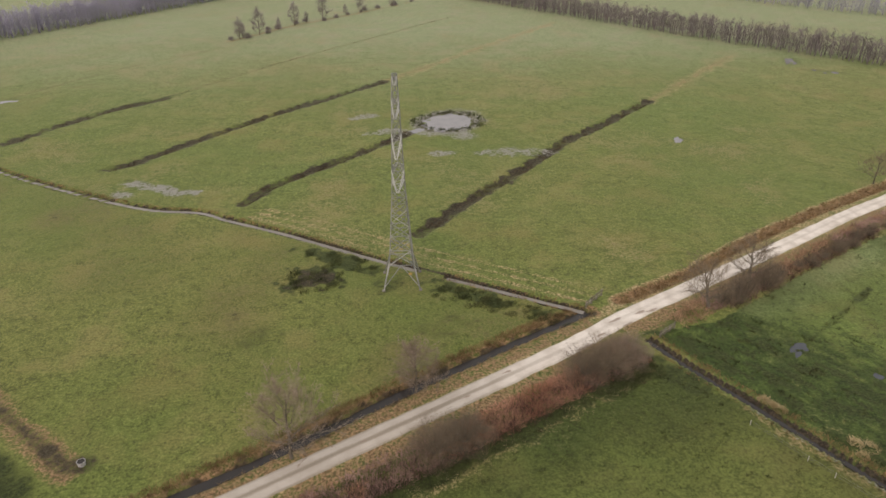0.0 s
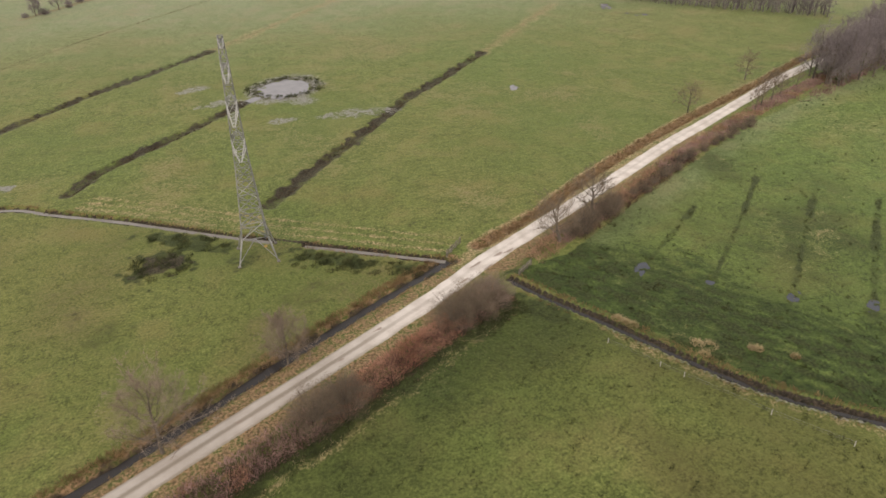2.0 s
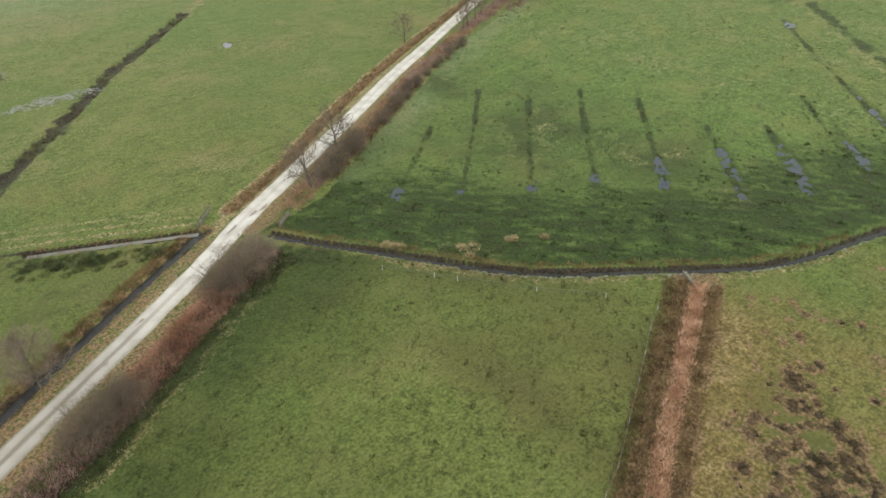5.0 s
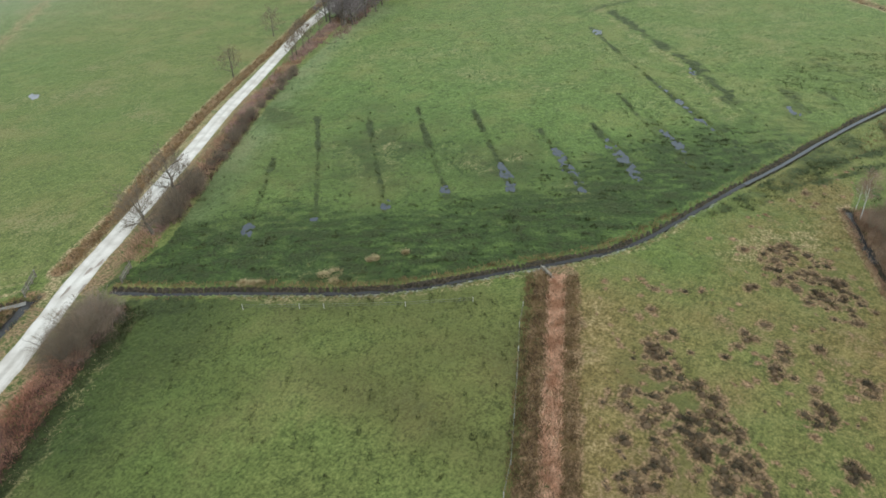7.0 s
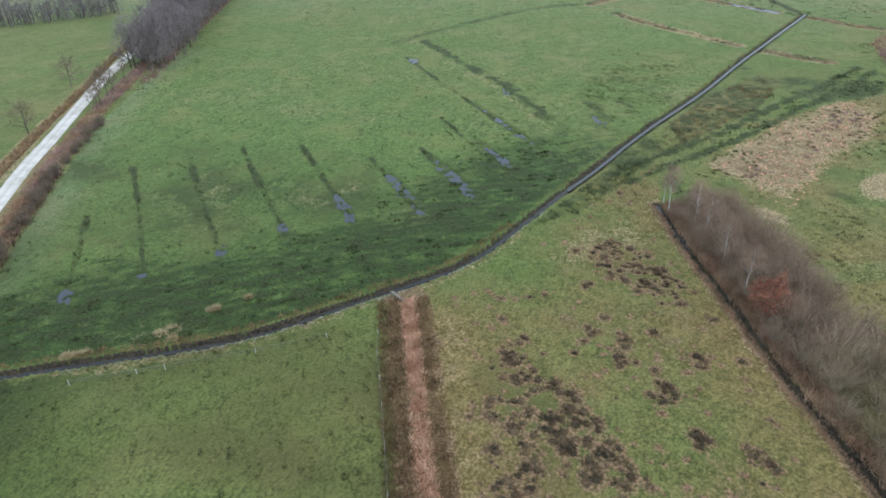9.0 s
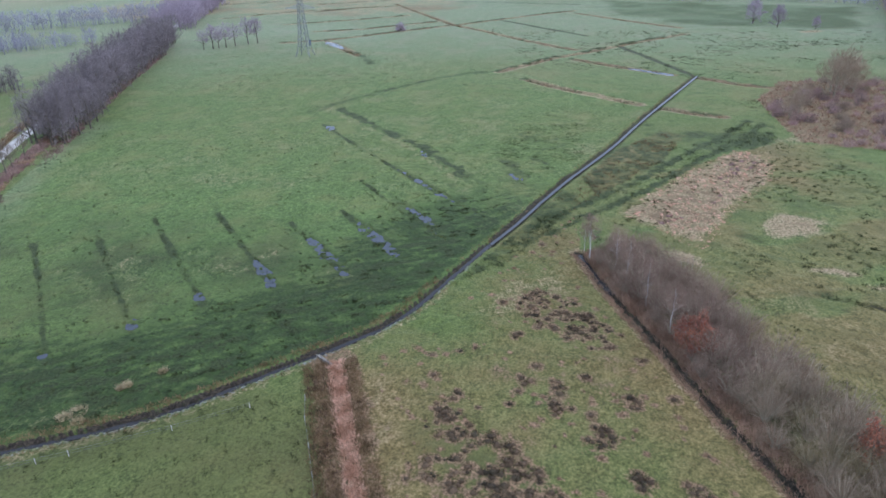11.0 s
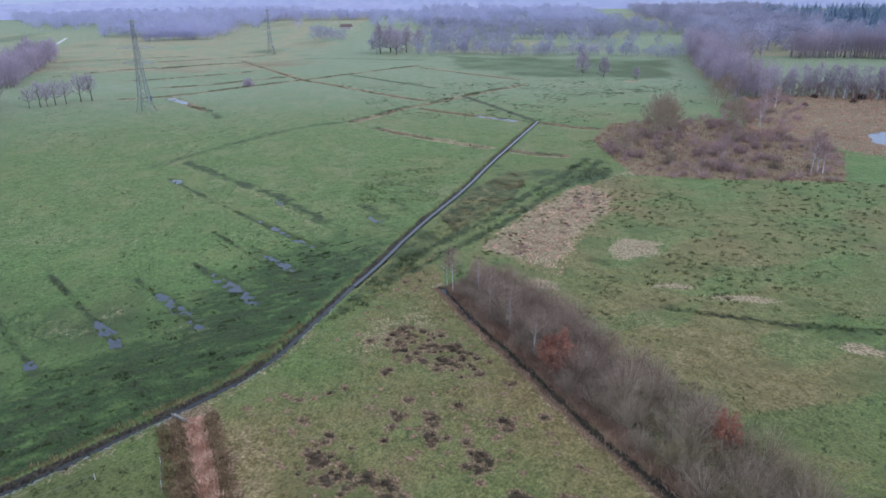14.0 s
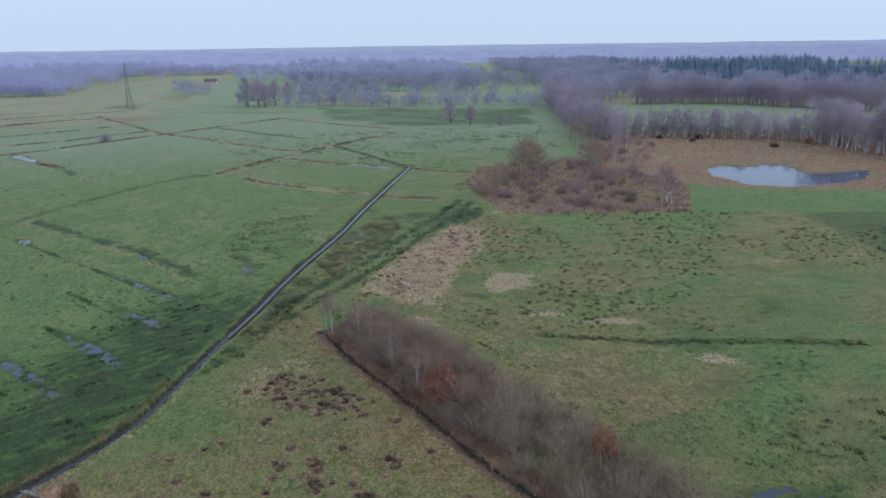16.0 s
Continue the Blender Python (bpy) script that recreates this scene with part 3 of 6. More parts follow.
def build_ground():
    xs = np.concatenate([grown(-200.0, 5200, 8)[::-1], axis((-200, -60, 2.2), (-60, -30, 0.9), (-30, 112, 0.5), (112, 180, 0.9), (180, 300, 1.5), (300, 460, 2.2), (460, 640, 3.6)), grown(640.0, 5200, 6)])
    ys = np.concatenate([grown(-420.0, 5200, 10)[::-1], axis((-420, -200, 5), (-200, -60, 2.0), (-60, -22, 0.8), (-22, 128, 0.5), (128, 215, 0.9), (215, 420, 2.6)), grown(420.0, 5200, 8)])
    X, Y = np.meshgrid(xs, ys)
    x, y = X.ravel(), Y.ravel()
    z = relief(x, y)
    nx, ny = len(xs), len(ys)
    i = np.arange(nx * ny).reshape(ny, nx)
    f = np.stack([i[:-1, :-1], i[:-1, 1:], i[1:, 1:], i[1:, :-1]], -1).reshape(-1, 4)
    me = raw_mesh("ground", np.stack([x, y, z], -1), f)
    me.polygons.foreach_set("use_smooth", [True] * len(me.polygons))

    n1, n2, n3 = fbm(x / 14, y / 14, 21, 4), fbm(x / 40, y / 40, 25, 3), fbm(x / 4, y / 4, 29, 3)
    strips, bog, heath, corner = inside(x, y, FIELD_STRIPS), inside(x, y, FIELD_BOG), inside(x, y, FIELD_HEATH), inside(x, y, FIELD_CORNER)
    pyl = inside(x, y, FIELD_PYLON)
    d_row, d_hedge, d_verge = line_dist(x, y, BRACKEN_ROW), line_dist(x, y, HEDGE_DITCH), line_dist(x, y, [(-45, 40), (6, 66), (33, 82), (38, 84)])
    green = sstep(0.5, 0.64, fbm(x / 8 + y / 30, y / 17, 31, 4))
    lush = np.where(strips, 0.78 - 0.25 * sstep(110, 170, x), np.where(pyl, 0.22, np.where(corner, 0.24, np.where(bog, 0.4, np.where(heath, 0.36 + 0.35 * green, 0.35))))) + (n2 - 0.5) * 0.6
    dry = sstep(4, 20, line_dist(x, y, CANAL[:70]) + (n1 - 0.5) * 14)
    straw = np.where(bog, 0.02 + 0.1 * dry + (n1 - 0.5) * 0.8, np.where(heath, 0.04 + (n1 - 0.5) * 0.9, np.where(pyl, 0.16 + (n1 - 0.5) * 0.6, np.where(strips, 0.1 + 0.06 * sstep(100, 150, x) + (n1 - 0.5) * 0.6, np.where(corner, 0.08 + (n1 - 0.5) * 0.6, 0.16 + (n1 - 0.5) * 0.6)))))
    rust = np.where(bog, 0.02 + 0.16 * dry + (n3 - 0.5) * 0.8, np.where(heath, 0.1 + (n2 - 0.5) * 0.5, 0.0))
    rush = np.where(heath, 0.2 + (n3 - 0.5) * 0.7, np.where(bog, 0.12 + (n3 - 0.5) * 0.7, np.where(strips, 0.22 - 0.12 * sstep(90, 130, x) + (n1 - 0.5) * 0.5, np.where(corner, 0.22 + (n1 - 0.5) * 0.4, np.where(pyl, 0.24 + (n1 - 0.5) * 0.5, 0.18 + (n1 - 0.5) * 0.3)))))
    # deep: dark green grass, strengthened close by with lens falloff painted in
    deep = np.where(corner, 0.62 - 0.34 * sstep(4, 40, d_verge) + (n1 - 0.5) * 0.8, np.where(strips, 0.4 * (1 - sstep(95, 150, x)) + (n1 - 0.5) * 0.6, np.where(heath, 0.62 * (1 - sstep(40, 130, x - 0.4 * y)) * (0.4 + 0.6 * green) + (n1 - 0.5) * 0.5, 0.0)))
    dun = np.where(bog, 0.2 + 0.32 * dry + 0.18 * (1 - sstep(3, 16, d_row)) + 0.3 * (1 - sstep(3, 18, d_hedge)) + (n1 - 0.5) * 1.2, np.where(heath, (0.46 + (n2 - 0.5) * 0.9 + (n1 - 0.5) * 0.6) * (1 - 0.4 * green), np.where(corner, 0.26 + (n1 - 0.5) * 0.9, np.where(pyl, 0.1 + (n1 - 0.5) * 0.7, 0.0))))
    mud = np.zeros_like(x)
    silt = np.zeros_like(x)

    n4 = fbm(x / 1.7, y / 1.7, 23, 3)

    def paint(mask, pts, half, soft, value=1.0, ragged=n3):
        k = near(x, y, pts, half + soft + 1)
        if k.any():
            v = (value if np.isscalar(value) else value[k]) * (1 - sstep(half, half + soft, line_dist(x[k], y[k], pts) + (ragged[k] - 0.5) * soft * (1 if ragged is n3 else 2.2)))
            mask[k] = np.maximum(mask[k], v)

    for pts, half in ((DITCH_ROAD, 0.7), (DITCH_FIELD, 0.5), (DITCH_FIELD_WEST, 0.35), (CANAL, 0.5)):
        paint(mud, pts, half * 0.6, 0.5, 0.9)
    for g in (GULLY_1, GULLY_2, GULLY_3, GULLY_4):
        broken = 0.55 + 0.45 * sstep(0.36, 0.52, fbm(x / 7, y / 7, 27, 2))
        paint(mud, g, 1.2, 1.2, 1.0 * broken, n4)
        paint(rush, g, 0.8, 1.8, 1.0 * broken, n4)
    for d in (DRY_1, DRY_3):
        paint(rust, d, 0.6, 2.0, 0.42)
        paint(straw, d, 1.0, 5.0, 0.42)
    for d in (DRY_4, DRY_5):
        paint(rush, d, 0.4, 1.2, 0.4)
        paint(straw, d, 1.0, 4.0, 0.3)
    paint(rust, DITCH_VERGE, 1.0, 0.8, 0.9)
    paint(straw, DITCH_VERGE, 1.7, 1.0, 0.6)
    paint(rust, [(x + 1.3, y - 2.3) for x, y in DITCH_ROAD[::6]], 0.8, 1.0, 0.6)
    paint(rust, DITCH_ROAD, 1.5, 0.9, 0.62)
    paint(mud, DITCH_ROAD, 0.9, 0.9, 0.55, n4)
    paint(straw, CANAL[:26], 1.2, 1.8, 0.25, n4)
    # dark lines on the north banks: wet peat, plus the bank's shade painted in
    bank = [(px + 0.62, py + 0.5) for px, py in CANAL[::2]]
    paint(mud, bank, 0.12, 0.4, 1.0)
    paint(mud, [(px + 0.3, py + 0.7) for px, py in CANAL[CANAL_NEAR::2]], 0.3, 0.7, 1.0)
    paint(mud, [(px + 0.35, py + 0.6) for px, py in (DITCH_FIELD + DITCH_FIELD_WEST)[::2]], 0.2, 0.5, 0.9)
    paint(straw, [(px - 1.3, py - 1.1) for px, py in CANAL[8:40:2]], 0.2, 1.0, 0.4, n4)
    paint(silt, [(px - 0.7, py - 0.6) for px, py in CANAL[8:44:2]], 0.05, 0.5, 0.5)
    # silt beside the long field ditch and round the pond
    paint(silt, [(-62, 159), (-52, 153.4), (-46, 151)], 0.7, 1.5, 0.95, n4)
    paint(mud, [(-64, 160.5), (-54, 154.8), (-47, 151)], 0.1, 1.0, 0.7, n4)
    paint(silt, [(-6, 190), (1, 193), (9, 188), (13, 189)], 0.8, 2.0, 0.55, n4)
    paint(silt, [(23, 171.6), (33, 170.4), (41, 171)], 1.0, 2.4, 0.55, n4)
    paint(rust, [(-72, 328), (-52, 361), (-36, 379), (-13, 405), (13, 438)], 0.8, 3.0, 0.55)
    paint(straw, TRACK[:90], 3.2, 1.8, 0.5)
    paint(rust, [(px + 1.6, py - 2.8) for px, py in TRACK[:90:2]], 0.8, 1.8, 0.6)
    paint(rush, [(px + 2.4, py - 4.0) for px, py in TRACK[:60:2]], 0.5, 2.0, 0.5)
    paint(rust, BRACKEN_ROW, 2.6, 1.6, 0.75)
    paint(mud, BRACKEN_ROW, 2.0, 1.2, 0.3)
    paint(mud, [(px - 1.1, py + 2.6) for px, py in BRACKEN_ROW], 0.9, 0.9, 0.3, n4)
    paint(rust, HEDGE_DITCH, 0.7, 0.9, 0.7)
    paint(straw, HEDGE_DITCH, 1.1, 1.4, 0.6)
    paint(mud, HEDGE_DITCH, 0.45, 0.9, 0.85)
    paint(rust, [(x - 0.4 * d, y - 0.92 * d) for d in (4,) for x, y in HEDGE_DITCH[::3]], 1.5, 3.0, 0.45)
    worn = fbm(x / 11, y / 11, 43, 2)
    for d in FAR_DITCHES:
        paint(straw, d, 1.6, 2.2, 0.75)
        paint(rust, d, 1.2, 1.8, 0.62 + 0.8 * (worn - 0.5), n4)
        paint(rush, [(px + 1.5, py + 1.2) for px, py in d], 0.9, 1.6, 1.0 * sstep(0.3, 0.5, worn), n4)
    for d in FAR_RILLS:
        paint(rush, d, 0.7, 1.8, 0.9)
        paint(mud, d, 0.3, 1.2, 0.7)
    paint(mud, OLD_DRAIN[1:4], 0.05, 0.7, 0.75, n4)
    paint(rush, OLD_DRAIN, 0.2, 1.8, 0.5, n4)
    paint(rush, RUSHY_FURROW, 0.5, 2.0, 0.62 + 0.38 * sstep(0.36, 0.56, fbm(x / 5, y / 5, 48, 2)), n4)
    paint(straw, [(px - 2.0, py + 2.2) for px, py in RUSHY_FURROW], 0.4, 2.5, 0.35, n4)
    for d in FAR_SOFT:
        paint(deep, d, 0.4, 4.0, 0.35)
        paint(rush, d, 0.3, 2.4, 0.5 + 0.45 * sstep(0.4, 0.6, fbm(x / 8, y / 8, 49, 2)), n4)
    # the drained strips: dark rushy furrows, a dark belt by the canal
    c, s = math.cos(radians(39.5)), math.sin(radians(39.5))
    u, v = x * c + y * s, y * c - x * s
    k = strips & (x < 180)
    rush[k] *= 0.45 + 0.8 * sstep(0.4, 0.6, fbm(x[k] / 3.5, y[k] / 3.5, 45, 2))
    for d in FURROWS:
        paint(rush, d, 0.15, 1.0, 0.4 + 0.42 * sstep(0.38, 0.56, fbm(x / 6, y / 6, 47, 2)))
    dc = line_dist(x, y, CANAL[:60])
    k = strips & (dc < 34)
    streaks = fbm((x * 0.56 - y * 0.83) / 2.6, (x * 0.83 + y * 0.56) / 0.9, 33, 3)
    rush[k] = np.maximum(rush[k], sstep(0.5, 0.63, streaks[k]) * sstep(1.5, 4, dc[k]) * (1 - sstep(12, 26, dc[k])) * 0.85 * (1 - 0.6 * sstep(112, 150, x[k])))
    deep[k] = np.maximum(deep[k], (1 - 0.75 * sstep(112, 150, x[k])) * (0.95 + 1.5 * (streaks[k] - 0.5) + 0.5 * (n1[k] - 0.5)) * sstep(0.5, 3, dc[k]) * (1 - sstep(14, 31, dc[k] + (n1[k] - 0.5) * 16)))
    dv = line_dist(x, y, [(44, 88), (76, 107), (121, 131), (180, 152)])
    deep[k] = np.maximum(deep[k], 0.3 * (1 - sstep(6, 22, dv[k])))
    frosty = np.where(strips & (x > 52), 0.4 * (1 - sstep(2, 12, dv + (n1 - 0.5) * 8)), 0)
    k = inside(x, y, [(163, -135), (157, -165), (118, -165), (122, -126), (130, -126)])
    deep[k] = 0.55 + (n1[k] - 0.5) * 0.4
    straw[k] *= 0.3
    k = inside(x, y, [(205, -121), (187, -150), (184, -186), (160, -163), (174, -105)])
    lush[k], straw[k], rust[k], deep[k] = 0.95, straw[k] * 0.25, 0, 0.12
    k = inside(x, y, GREEN_FIELD)
    lush[k], straw[k], rust[k] = 1.0, straw[k] * 0.2, 0
    k = inside(x, y, FAR_FOREST) & ~k
    straw[k], lush[k], rush[k] = 0.55 + (n1[k] - 0.5) * 0.5, 0.1, 0.3
    k = strips & (x > 120)
    rush[k] = np.maximum(rush[k], 0.55 * sstep(0.55, 0.75, fbm(u[k] / 9, v[k] / 3, 37, 3)) * sstep(120, 150, x[k]) * (1 - sstep(0, 45, np.abs(dc[k] - 22))))
    k = (x > 110) & (x < 200) & (~strips) & (~heath) & (y > -50) & (y < 20)
    rush[k] = np.maximum(rush[k], 0.6 * sstep(0.42, 0.66, fbm(u[k] / 8, v[k] / 8, 41, 3)))
    lush[k] *= 0.5
    # dark beds of rush and bramble in the pylon's field
    for spec, val in (((-15.5, 109.5, 5.0, 4.6, 0), 0.9), ((-11, 115.8, 8, 2.6, -35), 0.85), ((14, 100.5, 13, 2.6, -33), 0.75), ((-2, 106, 3, 3, 0), 0.5), ((-23, 92, 5, 3, 0), 0.42), ((5, 92, 6, 3, 20), 0.4)):
        rush = np.maximum(rush, val * (1 - sstep(0.5, 1.35, ellipse(x, y, spec) + (n4 - 0.5) * 2.2 + (n3 - 0.5) * 0.8)))
    mud = np.maximum(mud, 0.8 * (1 - sstep(0.4, 1.1, ellipse(x, y, (-15.5, 109.2, 5.6, 5.0, 0)) + (n4 - 0.5) * 1.2)))
    for spec, val in (((90, 6, 11, 8, 60), 0.36), ((57.5, 14, 10, 7, 60), 0.36), ((46, 11, 8, 7, 20), 0.36)):
        rush = np.where(bog, np.maximum(rush, val * (1 - sstep(0.4, 1.2, ellipse(x, y, spec) + (n3 - 0.5) * 0.9))), rush)
    # rough edge of the verge, old tractor lines along the field ditch, the muddy lane by the trough
    for pts, off in ((smooth_line([(-45, 44.4), (-8, 63.6), (6, 71.2), (25, 82), (33, 86.5)]), 6.5),):
        paint(rush, [(px + off * 0.49, py - off * 0.87) for px, py in pts], 0.7, 1.6, 0.8, n4)
        paint(straw, [(px + (off + 1.4) * 0.49, py - (off + 1.4) * 0.87) for px, py in pts], 0.3, 1.6, 0.38, n4)
    paint(rush, [(28, 76.5), (35, 80), (40, 76)], 1.5, 3.0, 0.8)
    for off in (3.0, 5.4, 7.6):
        paint(straw, [(px + off * 0.53, py + off * 0.85) for px, py in DITCH_FIELD + DITCH_FIELD_WEST[:20]], 0.15, 0.8, 0.5)
    paint(mud, [(-66, 86), (-57.5, 81.5), (-48, 73), (-41, 67)], 0.5, 1.6, 0.55)
    paint(rust, [(-66, 86), (-57.5, 81.5), (-48, 73), (-41, 67)], 1.0, 2.5, 0.6)
    mud = np.maximum(mud, 0.6 * (1 - sstep(0.4, 1.3, ellipse(x, y, (-39.5, 67.4, 2.6, 2.2, 0)))))
    # dark patch south of the lane, drawn with the rush colour
    rush = np.maximum(rush, 0.9 * (1 - sstep(0.5, 1.2, ellipse(x, y, (-50, 66, 9, 3.6, -40)) + (n3 - 0.5) * 0.6)))
    paint(rush, [(px + 1.6, py + 1.9) for px, py in RUSH_LINE], 0.5, 1.2, 0.8, n4)
    paint(rush, [(px - 1.4, py - 1.7) for px, py in RUSH_LINE], 0.5, 1.2, 0.75, n4)
    k = inside(x, y, RISE)
    hit = (1 - sstep(0, 4, 4 - line_dist(x[k], y[k], RISE + RISE[:1]) + (n3[k] - 0.5) * 5)) * 0.75 + 0.25
    straw[k] = np.maximum(straw[k], hit * (0.75 + 0.5 * n4[k]))
    rust[k] = np.maximum(rust[k], 0.9 * hit * (n4[k] + 0.06))
    rush[k], deep[k], lush[k] = rush[k] * (1 - hit), 0, 0.1
    k = inside(x, y, [(150, 2), (171, -6), (192, -19), (188, -25), (164, -17), (138, -1)])
    rush[k] = np.maximum(rush[k], 1.1 * n4[k] * sstep(0.35, 0.6, n1[k] + 0.1))
    dun[k] = np.maximum(dun[k], 0.6 + (n1[k] - 0.5))
    rush = np.maximum(rush, (0.12 + 1.3 * (streaks - 0.4)) * (1 - sstep(0.3, 1.1, ellipse(x, y, (174, 13, 26, 13, 20)) + (n3 - 0.5) * 0.8)))
    k = inside(x, y, [(96, 22), (107, 18), (125, 11), (140, 6), (128, 5), (116, 9), (103, 15)])
    rush[k] = np.maximum(rush[k], 0.35 + 0.8 * (n4[k] - 0.35))
    # tan, tussocky rise at the heath's edge, and its dry patches
    for spec, val in (((127, -37, 7, 5, -50), 1.2), ((110, -16, 4, 2, 40), 0.9), ((102, -49, 6, 1.6, -100), 0.9), ((108, -38, 4, 1.5, 80), 0.8), ((85, -57, 4, 2, 60), 0.8), ((187, -60, 14, 3, -80), 0.9), ((93, 12, 10, 5, -20), 0.4), ((96, 8, 9, 5, -30), 0.4)):
        hit = np.clip(val * (1 - sstep(0.2, 1.5, ellipse(x, y, spec) + (n3 - 0.5) * 0.8)), 0, 1)
        straw = np.maximum(straw, hit)
        rush, deep = rush * (1 - 0.85 * hit), deep * (1 - hit)
        rust = np.where(heath, np.maximum(rust, 0.4 * hit * (n3 + 0.3)), rust)
    for spec, val in (((120, -28, 4, 2, 40), 0.5),):
        rush = np.maximum(rush, val * (1 - sstep(0.1, 1.5, ellipse(x, y, spec) + (n4 - 0.5) * 1.8)))
    straw = np.maximum(straw, 1.0 * (1 - sstep(0.5, 1.2, ellipse(x, y, (391, -111.5, 8, 4, -60)))))
    rush = np.maximum(rush, 0.8 * (1 - sstep(0.5, 1.3, ellipse(x, y, (185.7, -42.4, 9, 4.5, -30)) + (n3 - 0.5))))
    k = inside(x, y, CARR)
    rust[k] = np.maximum(rust[k], 0.45 + n1[k] * 0.7)
    straw[k] = np.maximum(straw[k], 0.2 + n3[k] * 0.5)
    k = inside(x, y, MIRE)
    straw[k] = np.maximum(straw[k], 1.0 + (n1[k] - 0.5) * 0.4)
    rust[k] = np.maximum(rust[k], 0.85 + (n1[k] - 0.5) * 1.3)
    rush[k], lush[k], deep[k] = rush[k] * 0.4, 0.1, 0
    lake = line_dist(x, y, LAKE_SHORE)
    rust = np.maximum(rust, 0.8 * (1 - sstep(2, 7, lake + (n3 - 0.5) * 8)))
    for spec in POOLS:
        e = ellipse(x, y, spec, 1.5) + (n3 - 0.5) * 0.5
        rush = np.maximum(rush, 0.42 * (1 - sstep(0.7, 1.4, e)))
    pond = ellipse(x, y, POOLS[0]) + (n3 - 0.5) * 0.35
    mud = np.maximum(mud, 0.75 * sstep(0.8, 1.0, pond) * (1 - sstep(1.1, 1.6, pond)))
    silt = np.maximum(silt, 0.5 * sstep(0.8, 1.2, pond) * (1 - sstep(1.2, 2.0, pond)))
    for spec in MUDFLATS:
        silt = np.maximum(silt, 0.62 * (1 - sstep(0.3, 1.15, ellipse(x, y, spec) + (n3 - 0.5) * 1.3)))
    dark_field = [(579, 0), (551, -73), (510, -182), (392, -145), (394, -102), (404, -52), (447, -22), (477, 1)]
    k = inside(x, y, dark_field)
    inner = sstep(0, 20, line_dist(x[k], y[k], dark_field + dark_field[:1]) + (n1[k] - 0.5) * 22)
    deep[k] = np.maximum(deep[k], (0.62 + (n1[k] - 0.5) * 0.6) * inner)
    rush[k] = np.maximum(rush[k], (0.25 + (n1[k] - 0.5) * 0.5) * inner)
    moor = sstep(430, 500, x + (n2 - 0.5) * 60) * sstep(60, 130, y + (n2 - 0.5) * 50) * (1 - sstep(380, 440, y))
    straw = np.maximum(straw, moor * (0.46 + (n1 - 0.5) * 1.0))
    rust = np.maximum(rust, moor * (0.3 + (n2 - 0.5) * 1.2))
    far_off = sstep(520, 620, x)
    rust, rush = rust * (1 - 0.6 * far_off), rush * (1 - 0.4 * far_off)
    k = (x > 590) | (np.hypot(x, y) > 720)
    straw[k] = np.maximum(straw[k], 0.1 + (fbm(x[k] / 160, y[k] / 70, 51, 3) - 0.45) * 1.2)
    rush[k] = np.maximum(rush[k], (fbm(x[k] / 120, y[k] / 60, 55, 3) - 0.5) * 1.6)
    # paler with distance, painted in place of haze; frosty is the verge band
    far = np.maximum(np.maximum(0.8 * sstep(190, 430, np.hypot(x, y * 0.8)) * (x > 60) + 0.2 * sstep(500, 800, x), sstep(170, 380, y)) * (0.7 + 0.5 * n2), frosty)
    for px, py, size in np.concatenate([TUSSOCKS, TUFTS]):
        i0, i1, j0, j1 = np.searchsorted(xs, px - 2.2), np.searchsorted(xs, px + 2.2), np.searchsorted(ys, py - 2.2), np.searchsorted(ys, py + 2.2)
        k = (np.arange(j0, j1)[:, None] * nx + np.arange(i0, i1)[None, :]).ravel()
        e = np.hypot(x[k] - px, y[k] - py) / size + (n4[k] - 0.5) * 0.8
        rust[k] = np.maximum(rust[k], 0.72 * (1 - sstep(0.7, 1.7, e)))
        mud[k] = np.maximum(mud[k], 0.6 * (1 - sstep(0.2, 1.0, e)))
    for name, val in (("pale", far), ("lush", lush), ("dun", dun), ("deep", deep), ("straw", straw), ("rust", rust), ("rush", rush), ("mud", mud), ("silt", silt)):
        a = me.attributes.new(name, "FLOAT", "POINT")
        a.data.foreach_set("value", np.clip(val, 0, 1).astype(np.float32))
    return solid("ground", me, GROUND, "damp winter grassland with ditches, tussocks and dry patches", "ground", "structure")


build_ground()


def ribbon(pts, half, lift, n=7, crown=0.0, edge=0.0, seed=0):
    """Vertices and quads of a strip that lies along a line."""
    p = np.array(pts)
    d = np.gradient(p, axis=0)
    d /= np.linalg.norm(d, axis=1)[:, None]
    side = np.stack([d[:, 1], -d[:, 0]], -1)
    q = np.linspace(-1, 1, n)
    run = np.concatenate([[0], np.cumsum(np.hypot(*np.diff(p, axis=0).T))])
    wl, wr = half * (1 + edge * (fbm(run / 2.5, run * 0, seed, 3) - 0.5) * 2), half * (1 + edge * (fbm(run / 2.5, run * 0, seed + 9, 3) - 0.5) * 2)
    w = np.where(q[None, :] < 0, wl[:, None], wr[:, None]) * q[None, :]
    x, y = p[:, :1] + side[:, :1] * w, p[:, 1:] + side[:, 1:] * w
    z = lift + crown * (1 - q[None, :] ** 2) + 0 * x
    i = np.arange(len(p) * n).reshape(len(p), n)
    f = np.stack([i[:-1, :-1], i[1:, :-1], i[1:, 1:], i[:-1, 1:]], -1).reshape(-1, 4)
    return np.stack([x, y, z], -1).reshape(-1, 3), f, np.broadcast_to(q[None, :], x.shape).ravel(), np.broadcast_to(run[:, None], x.shape).ravel()


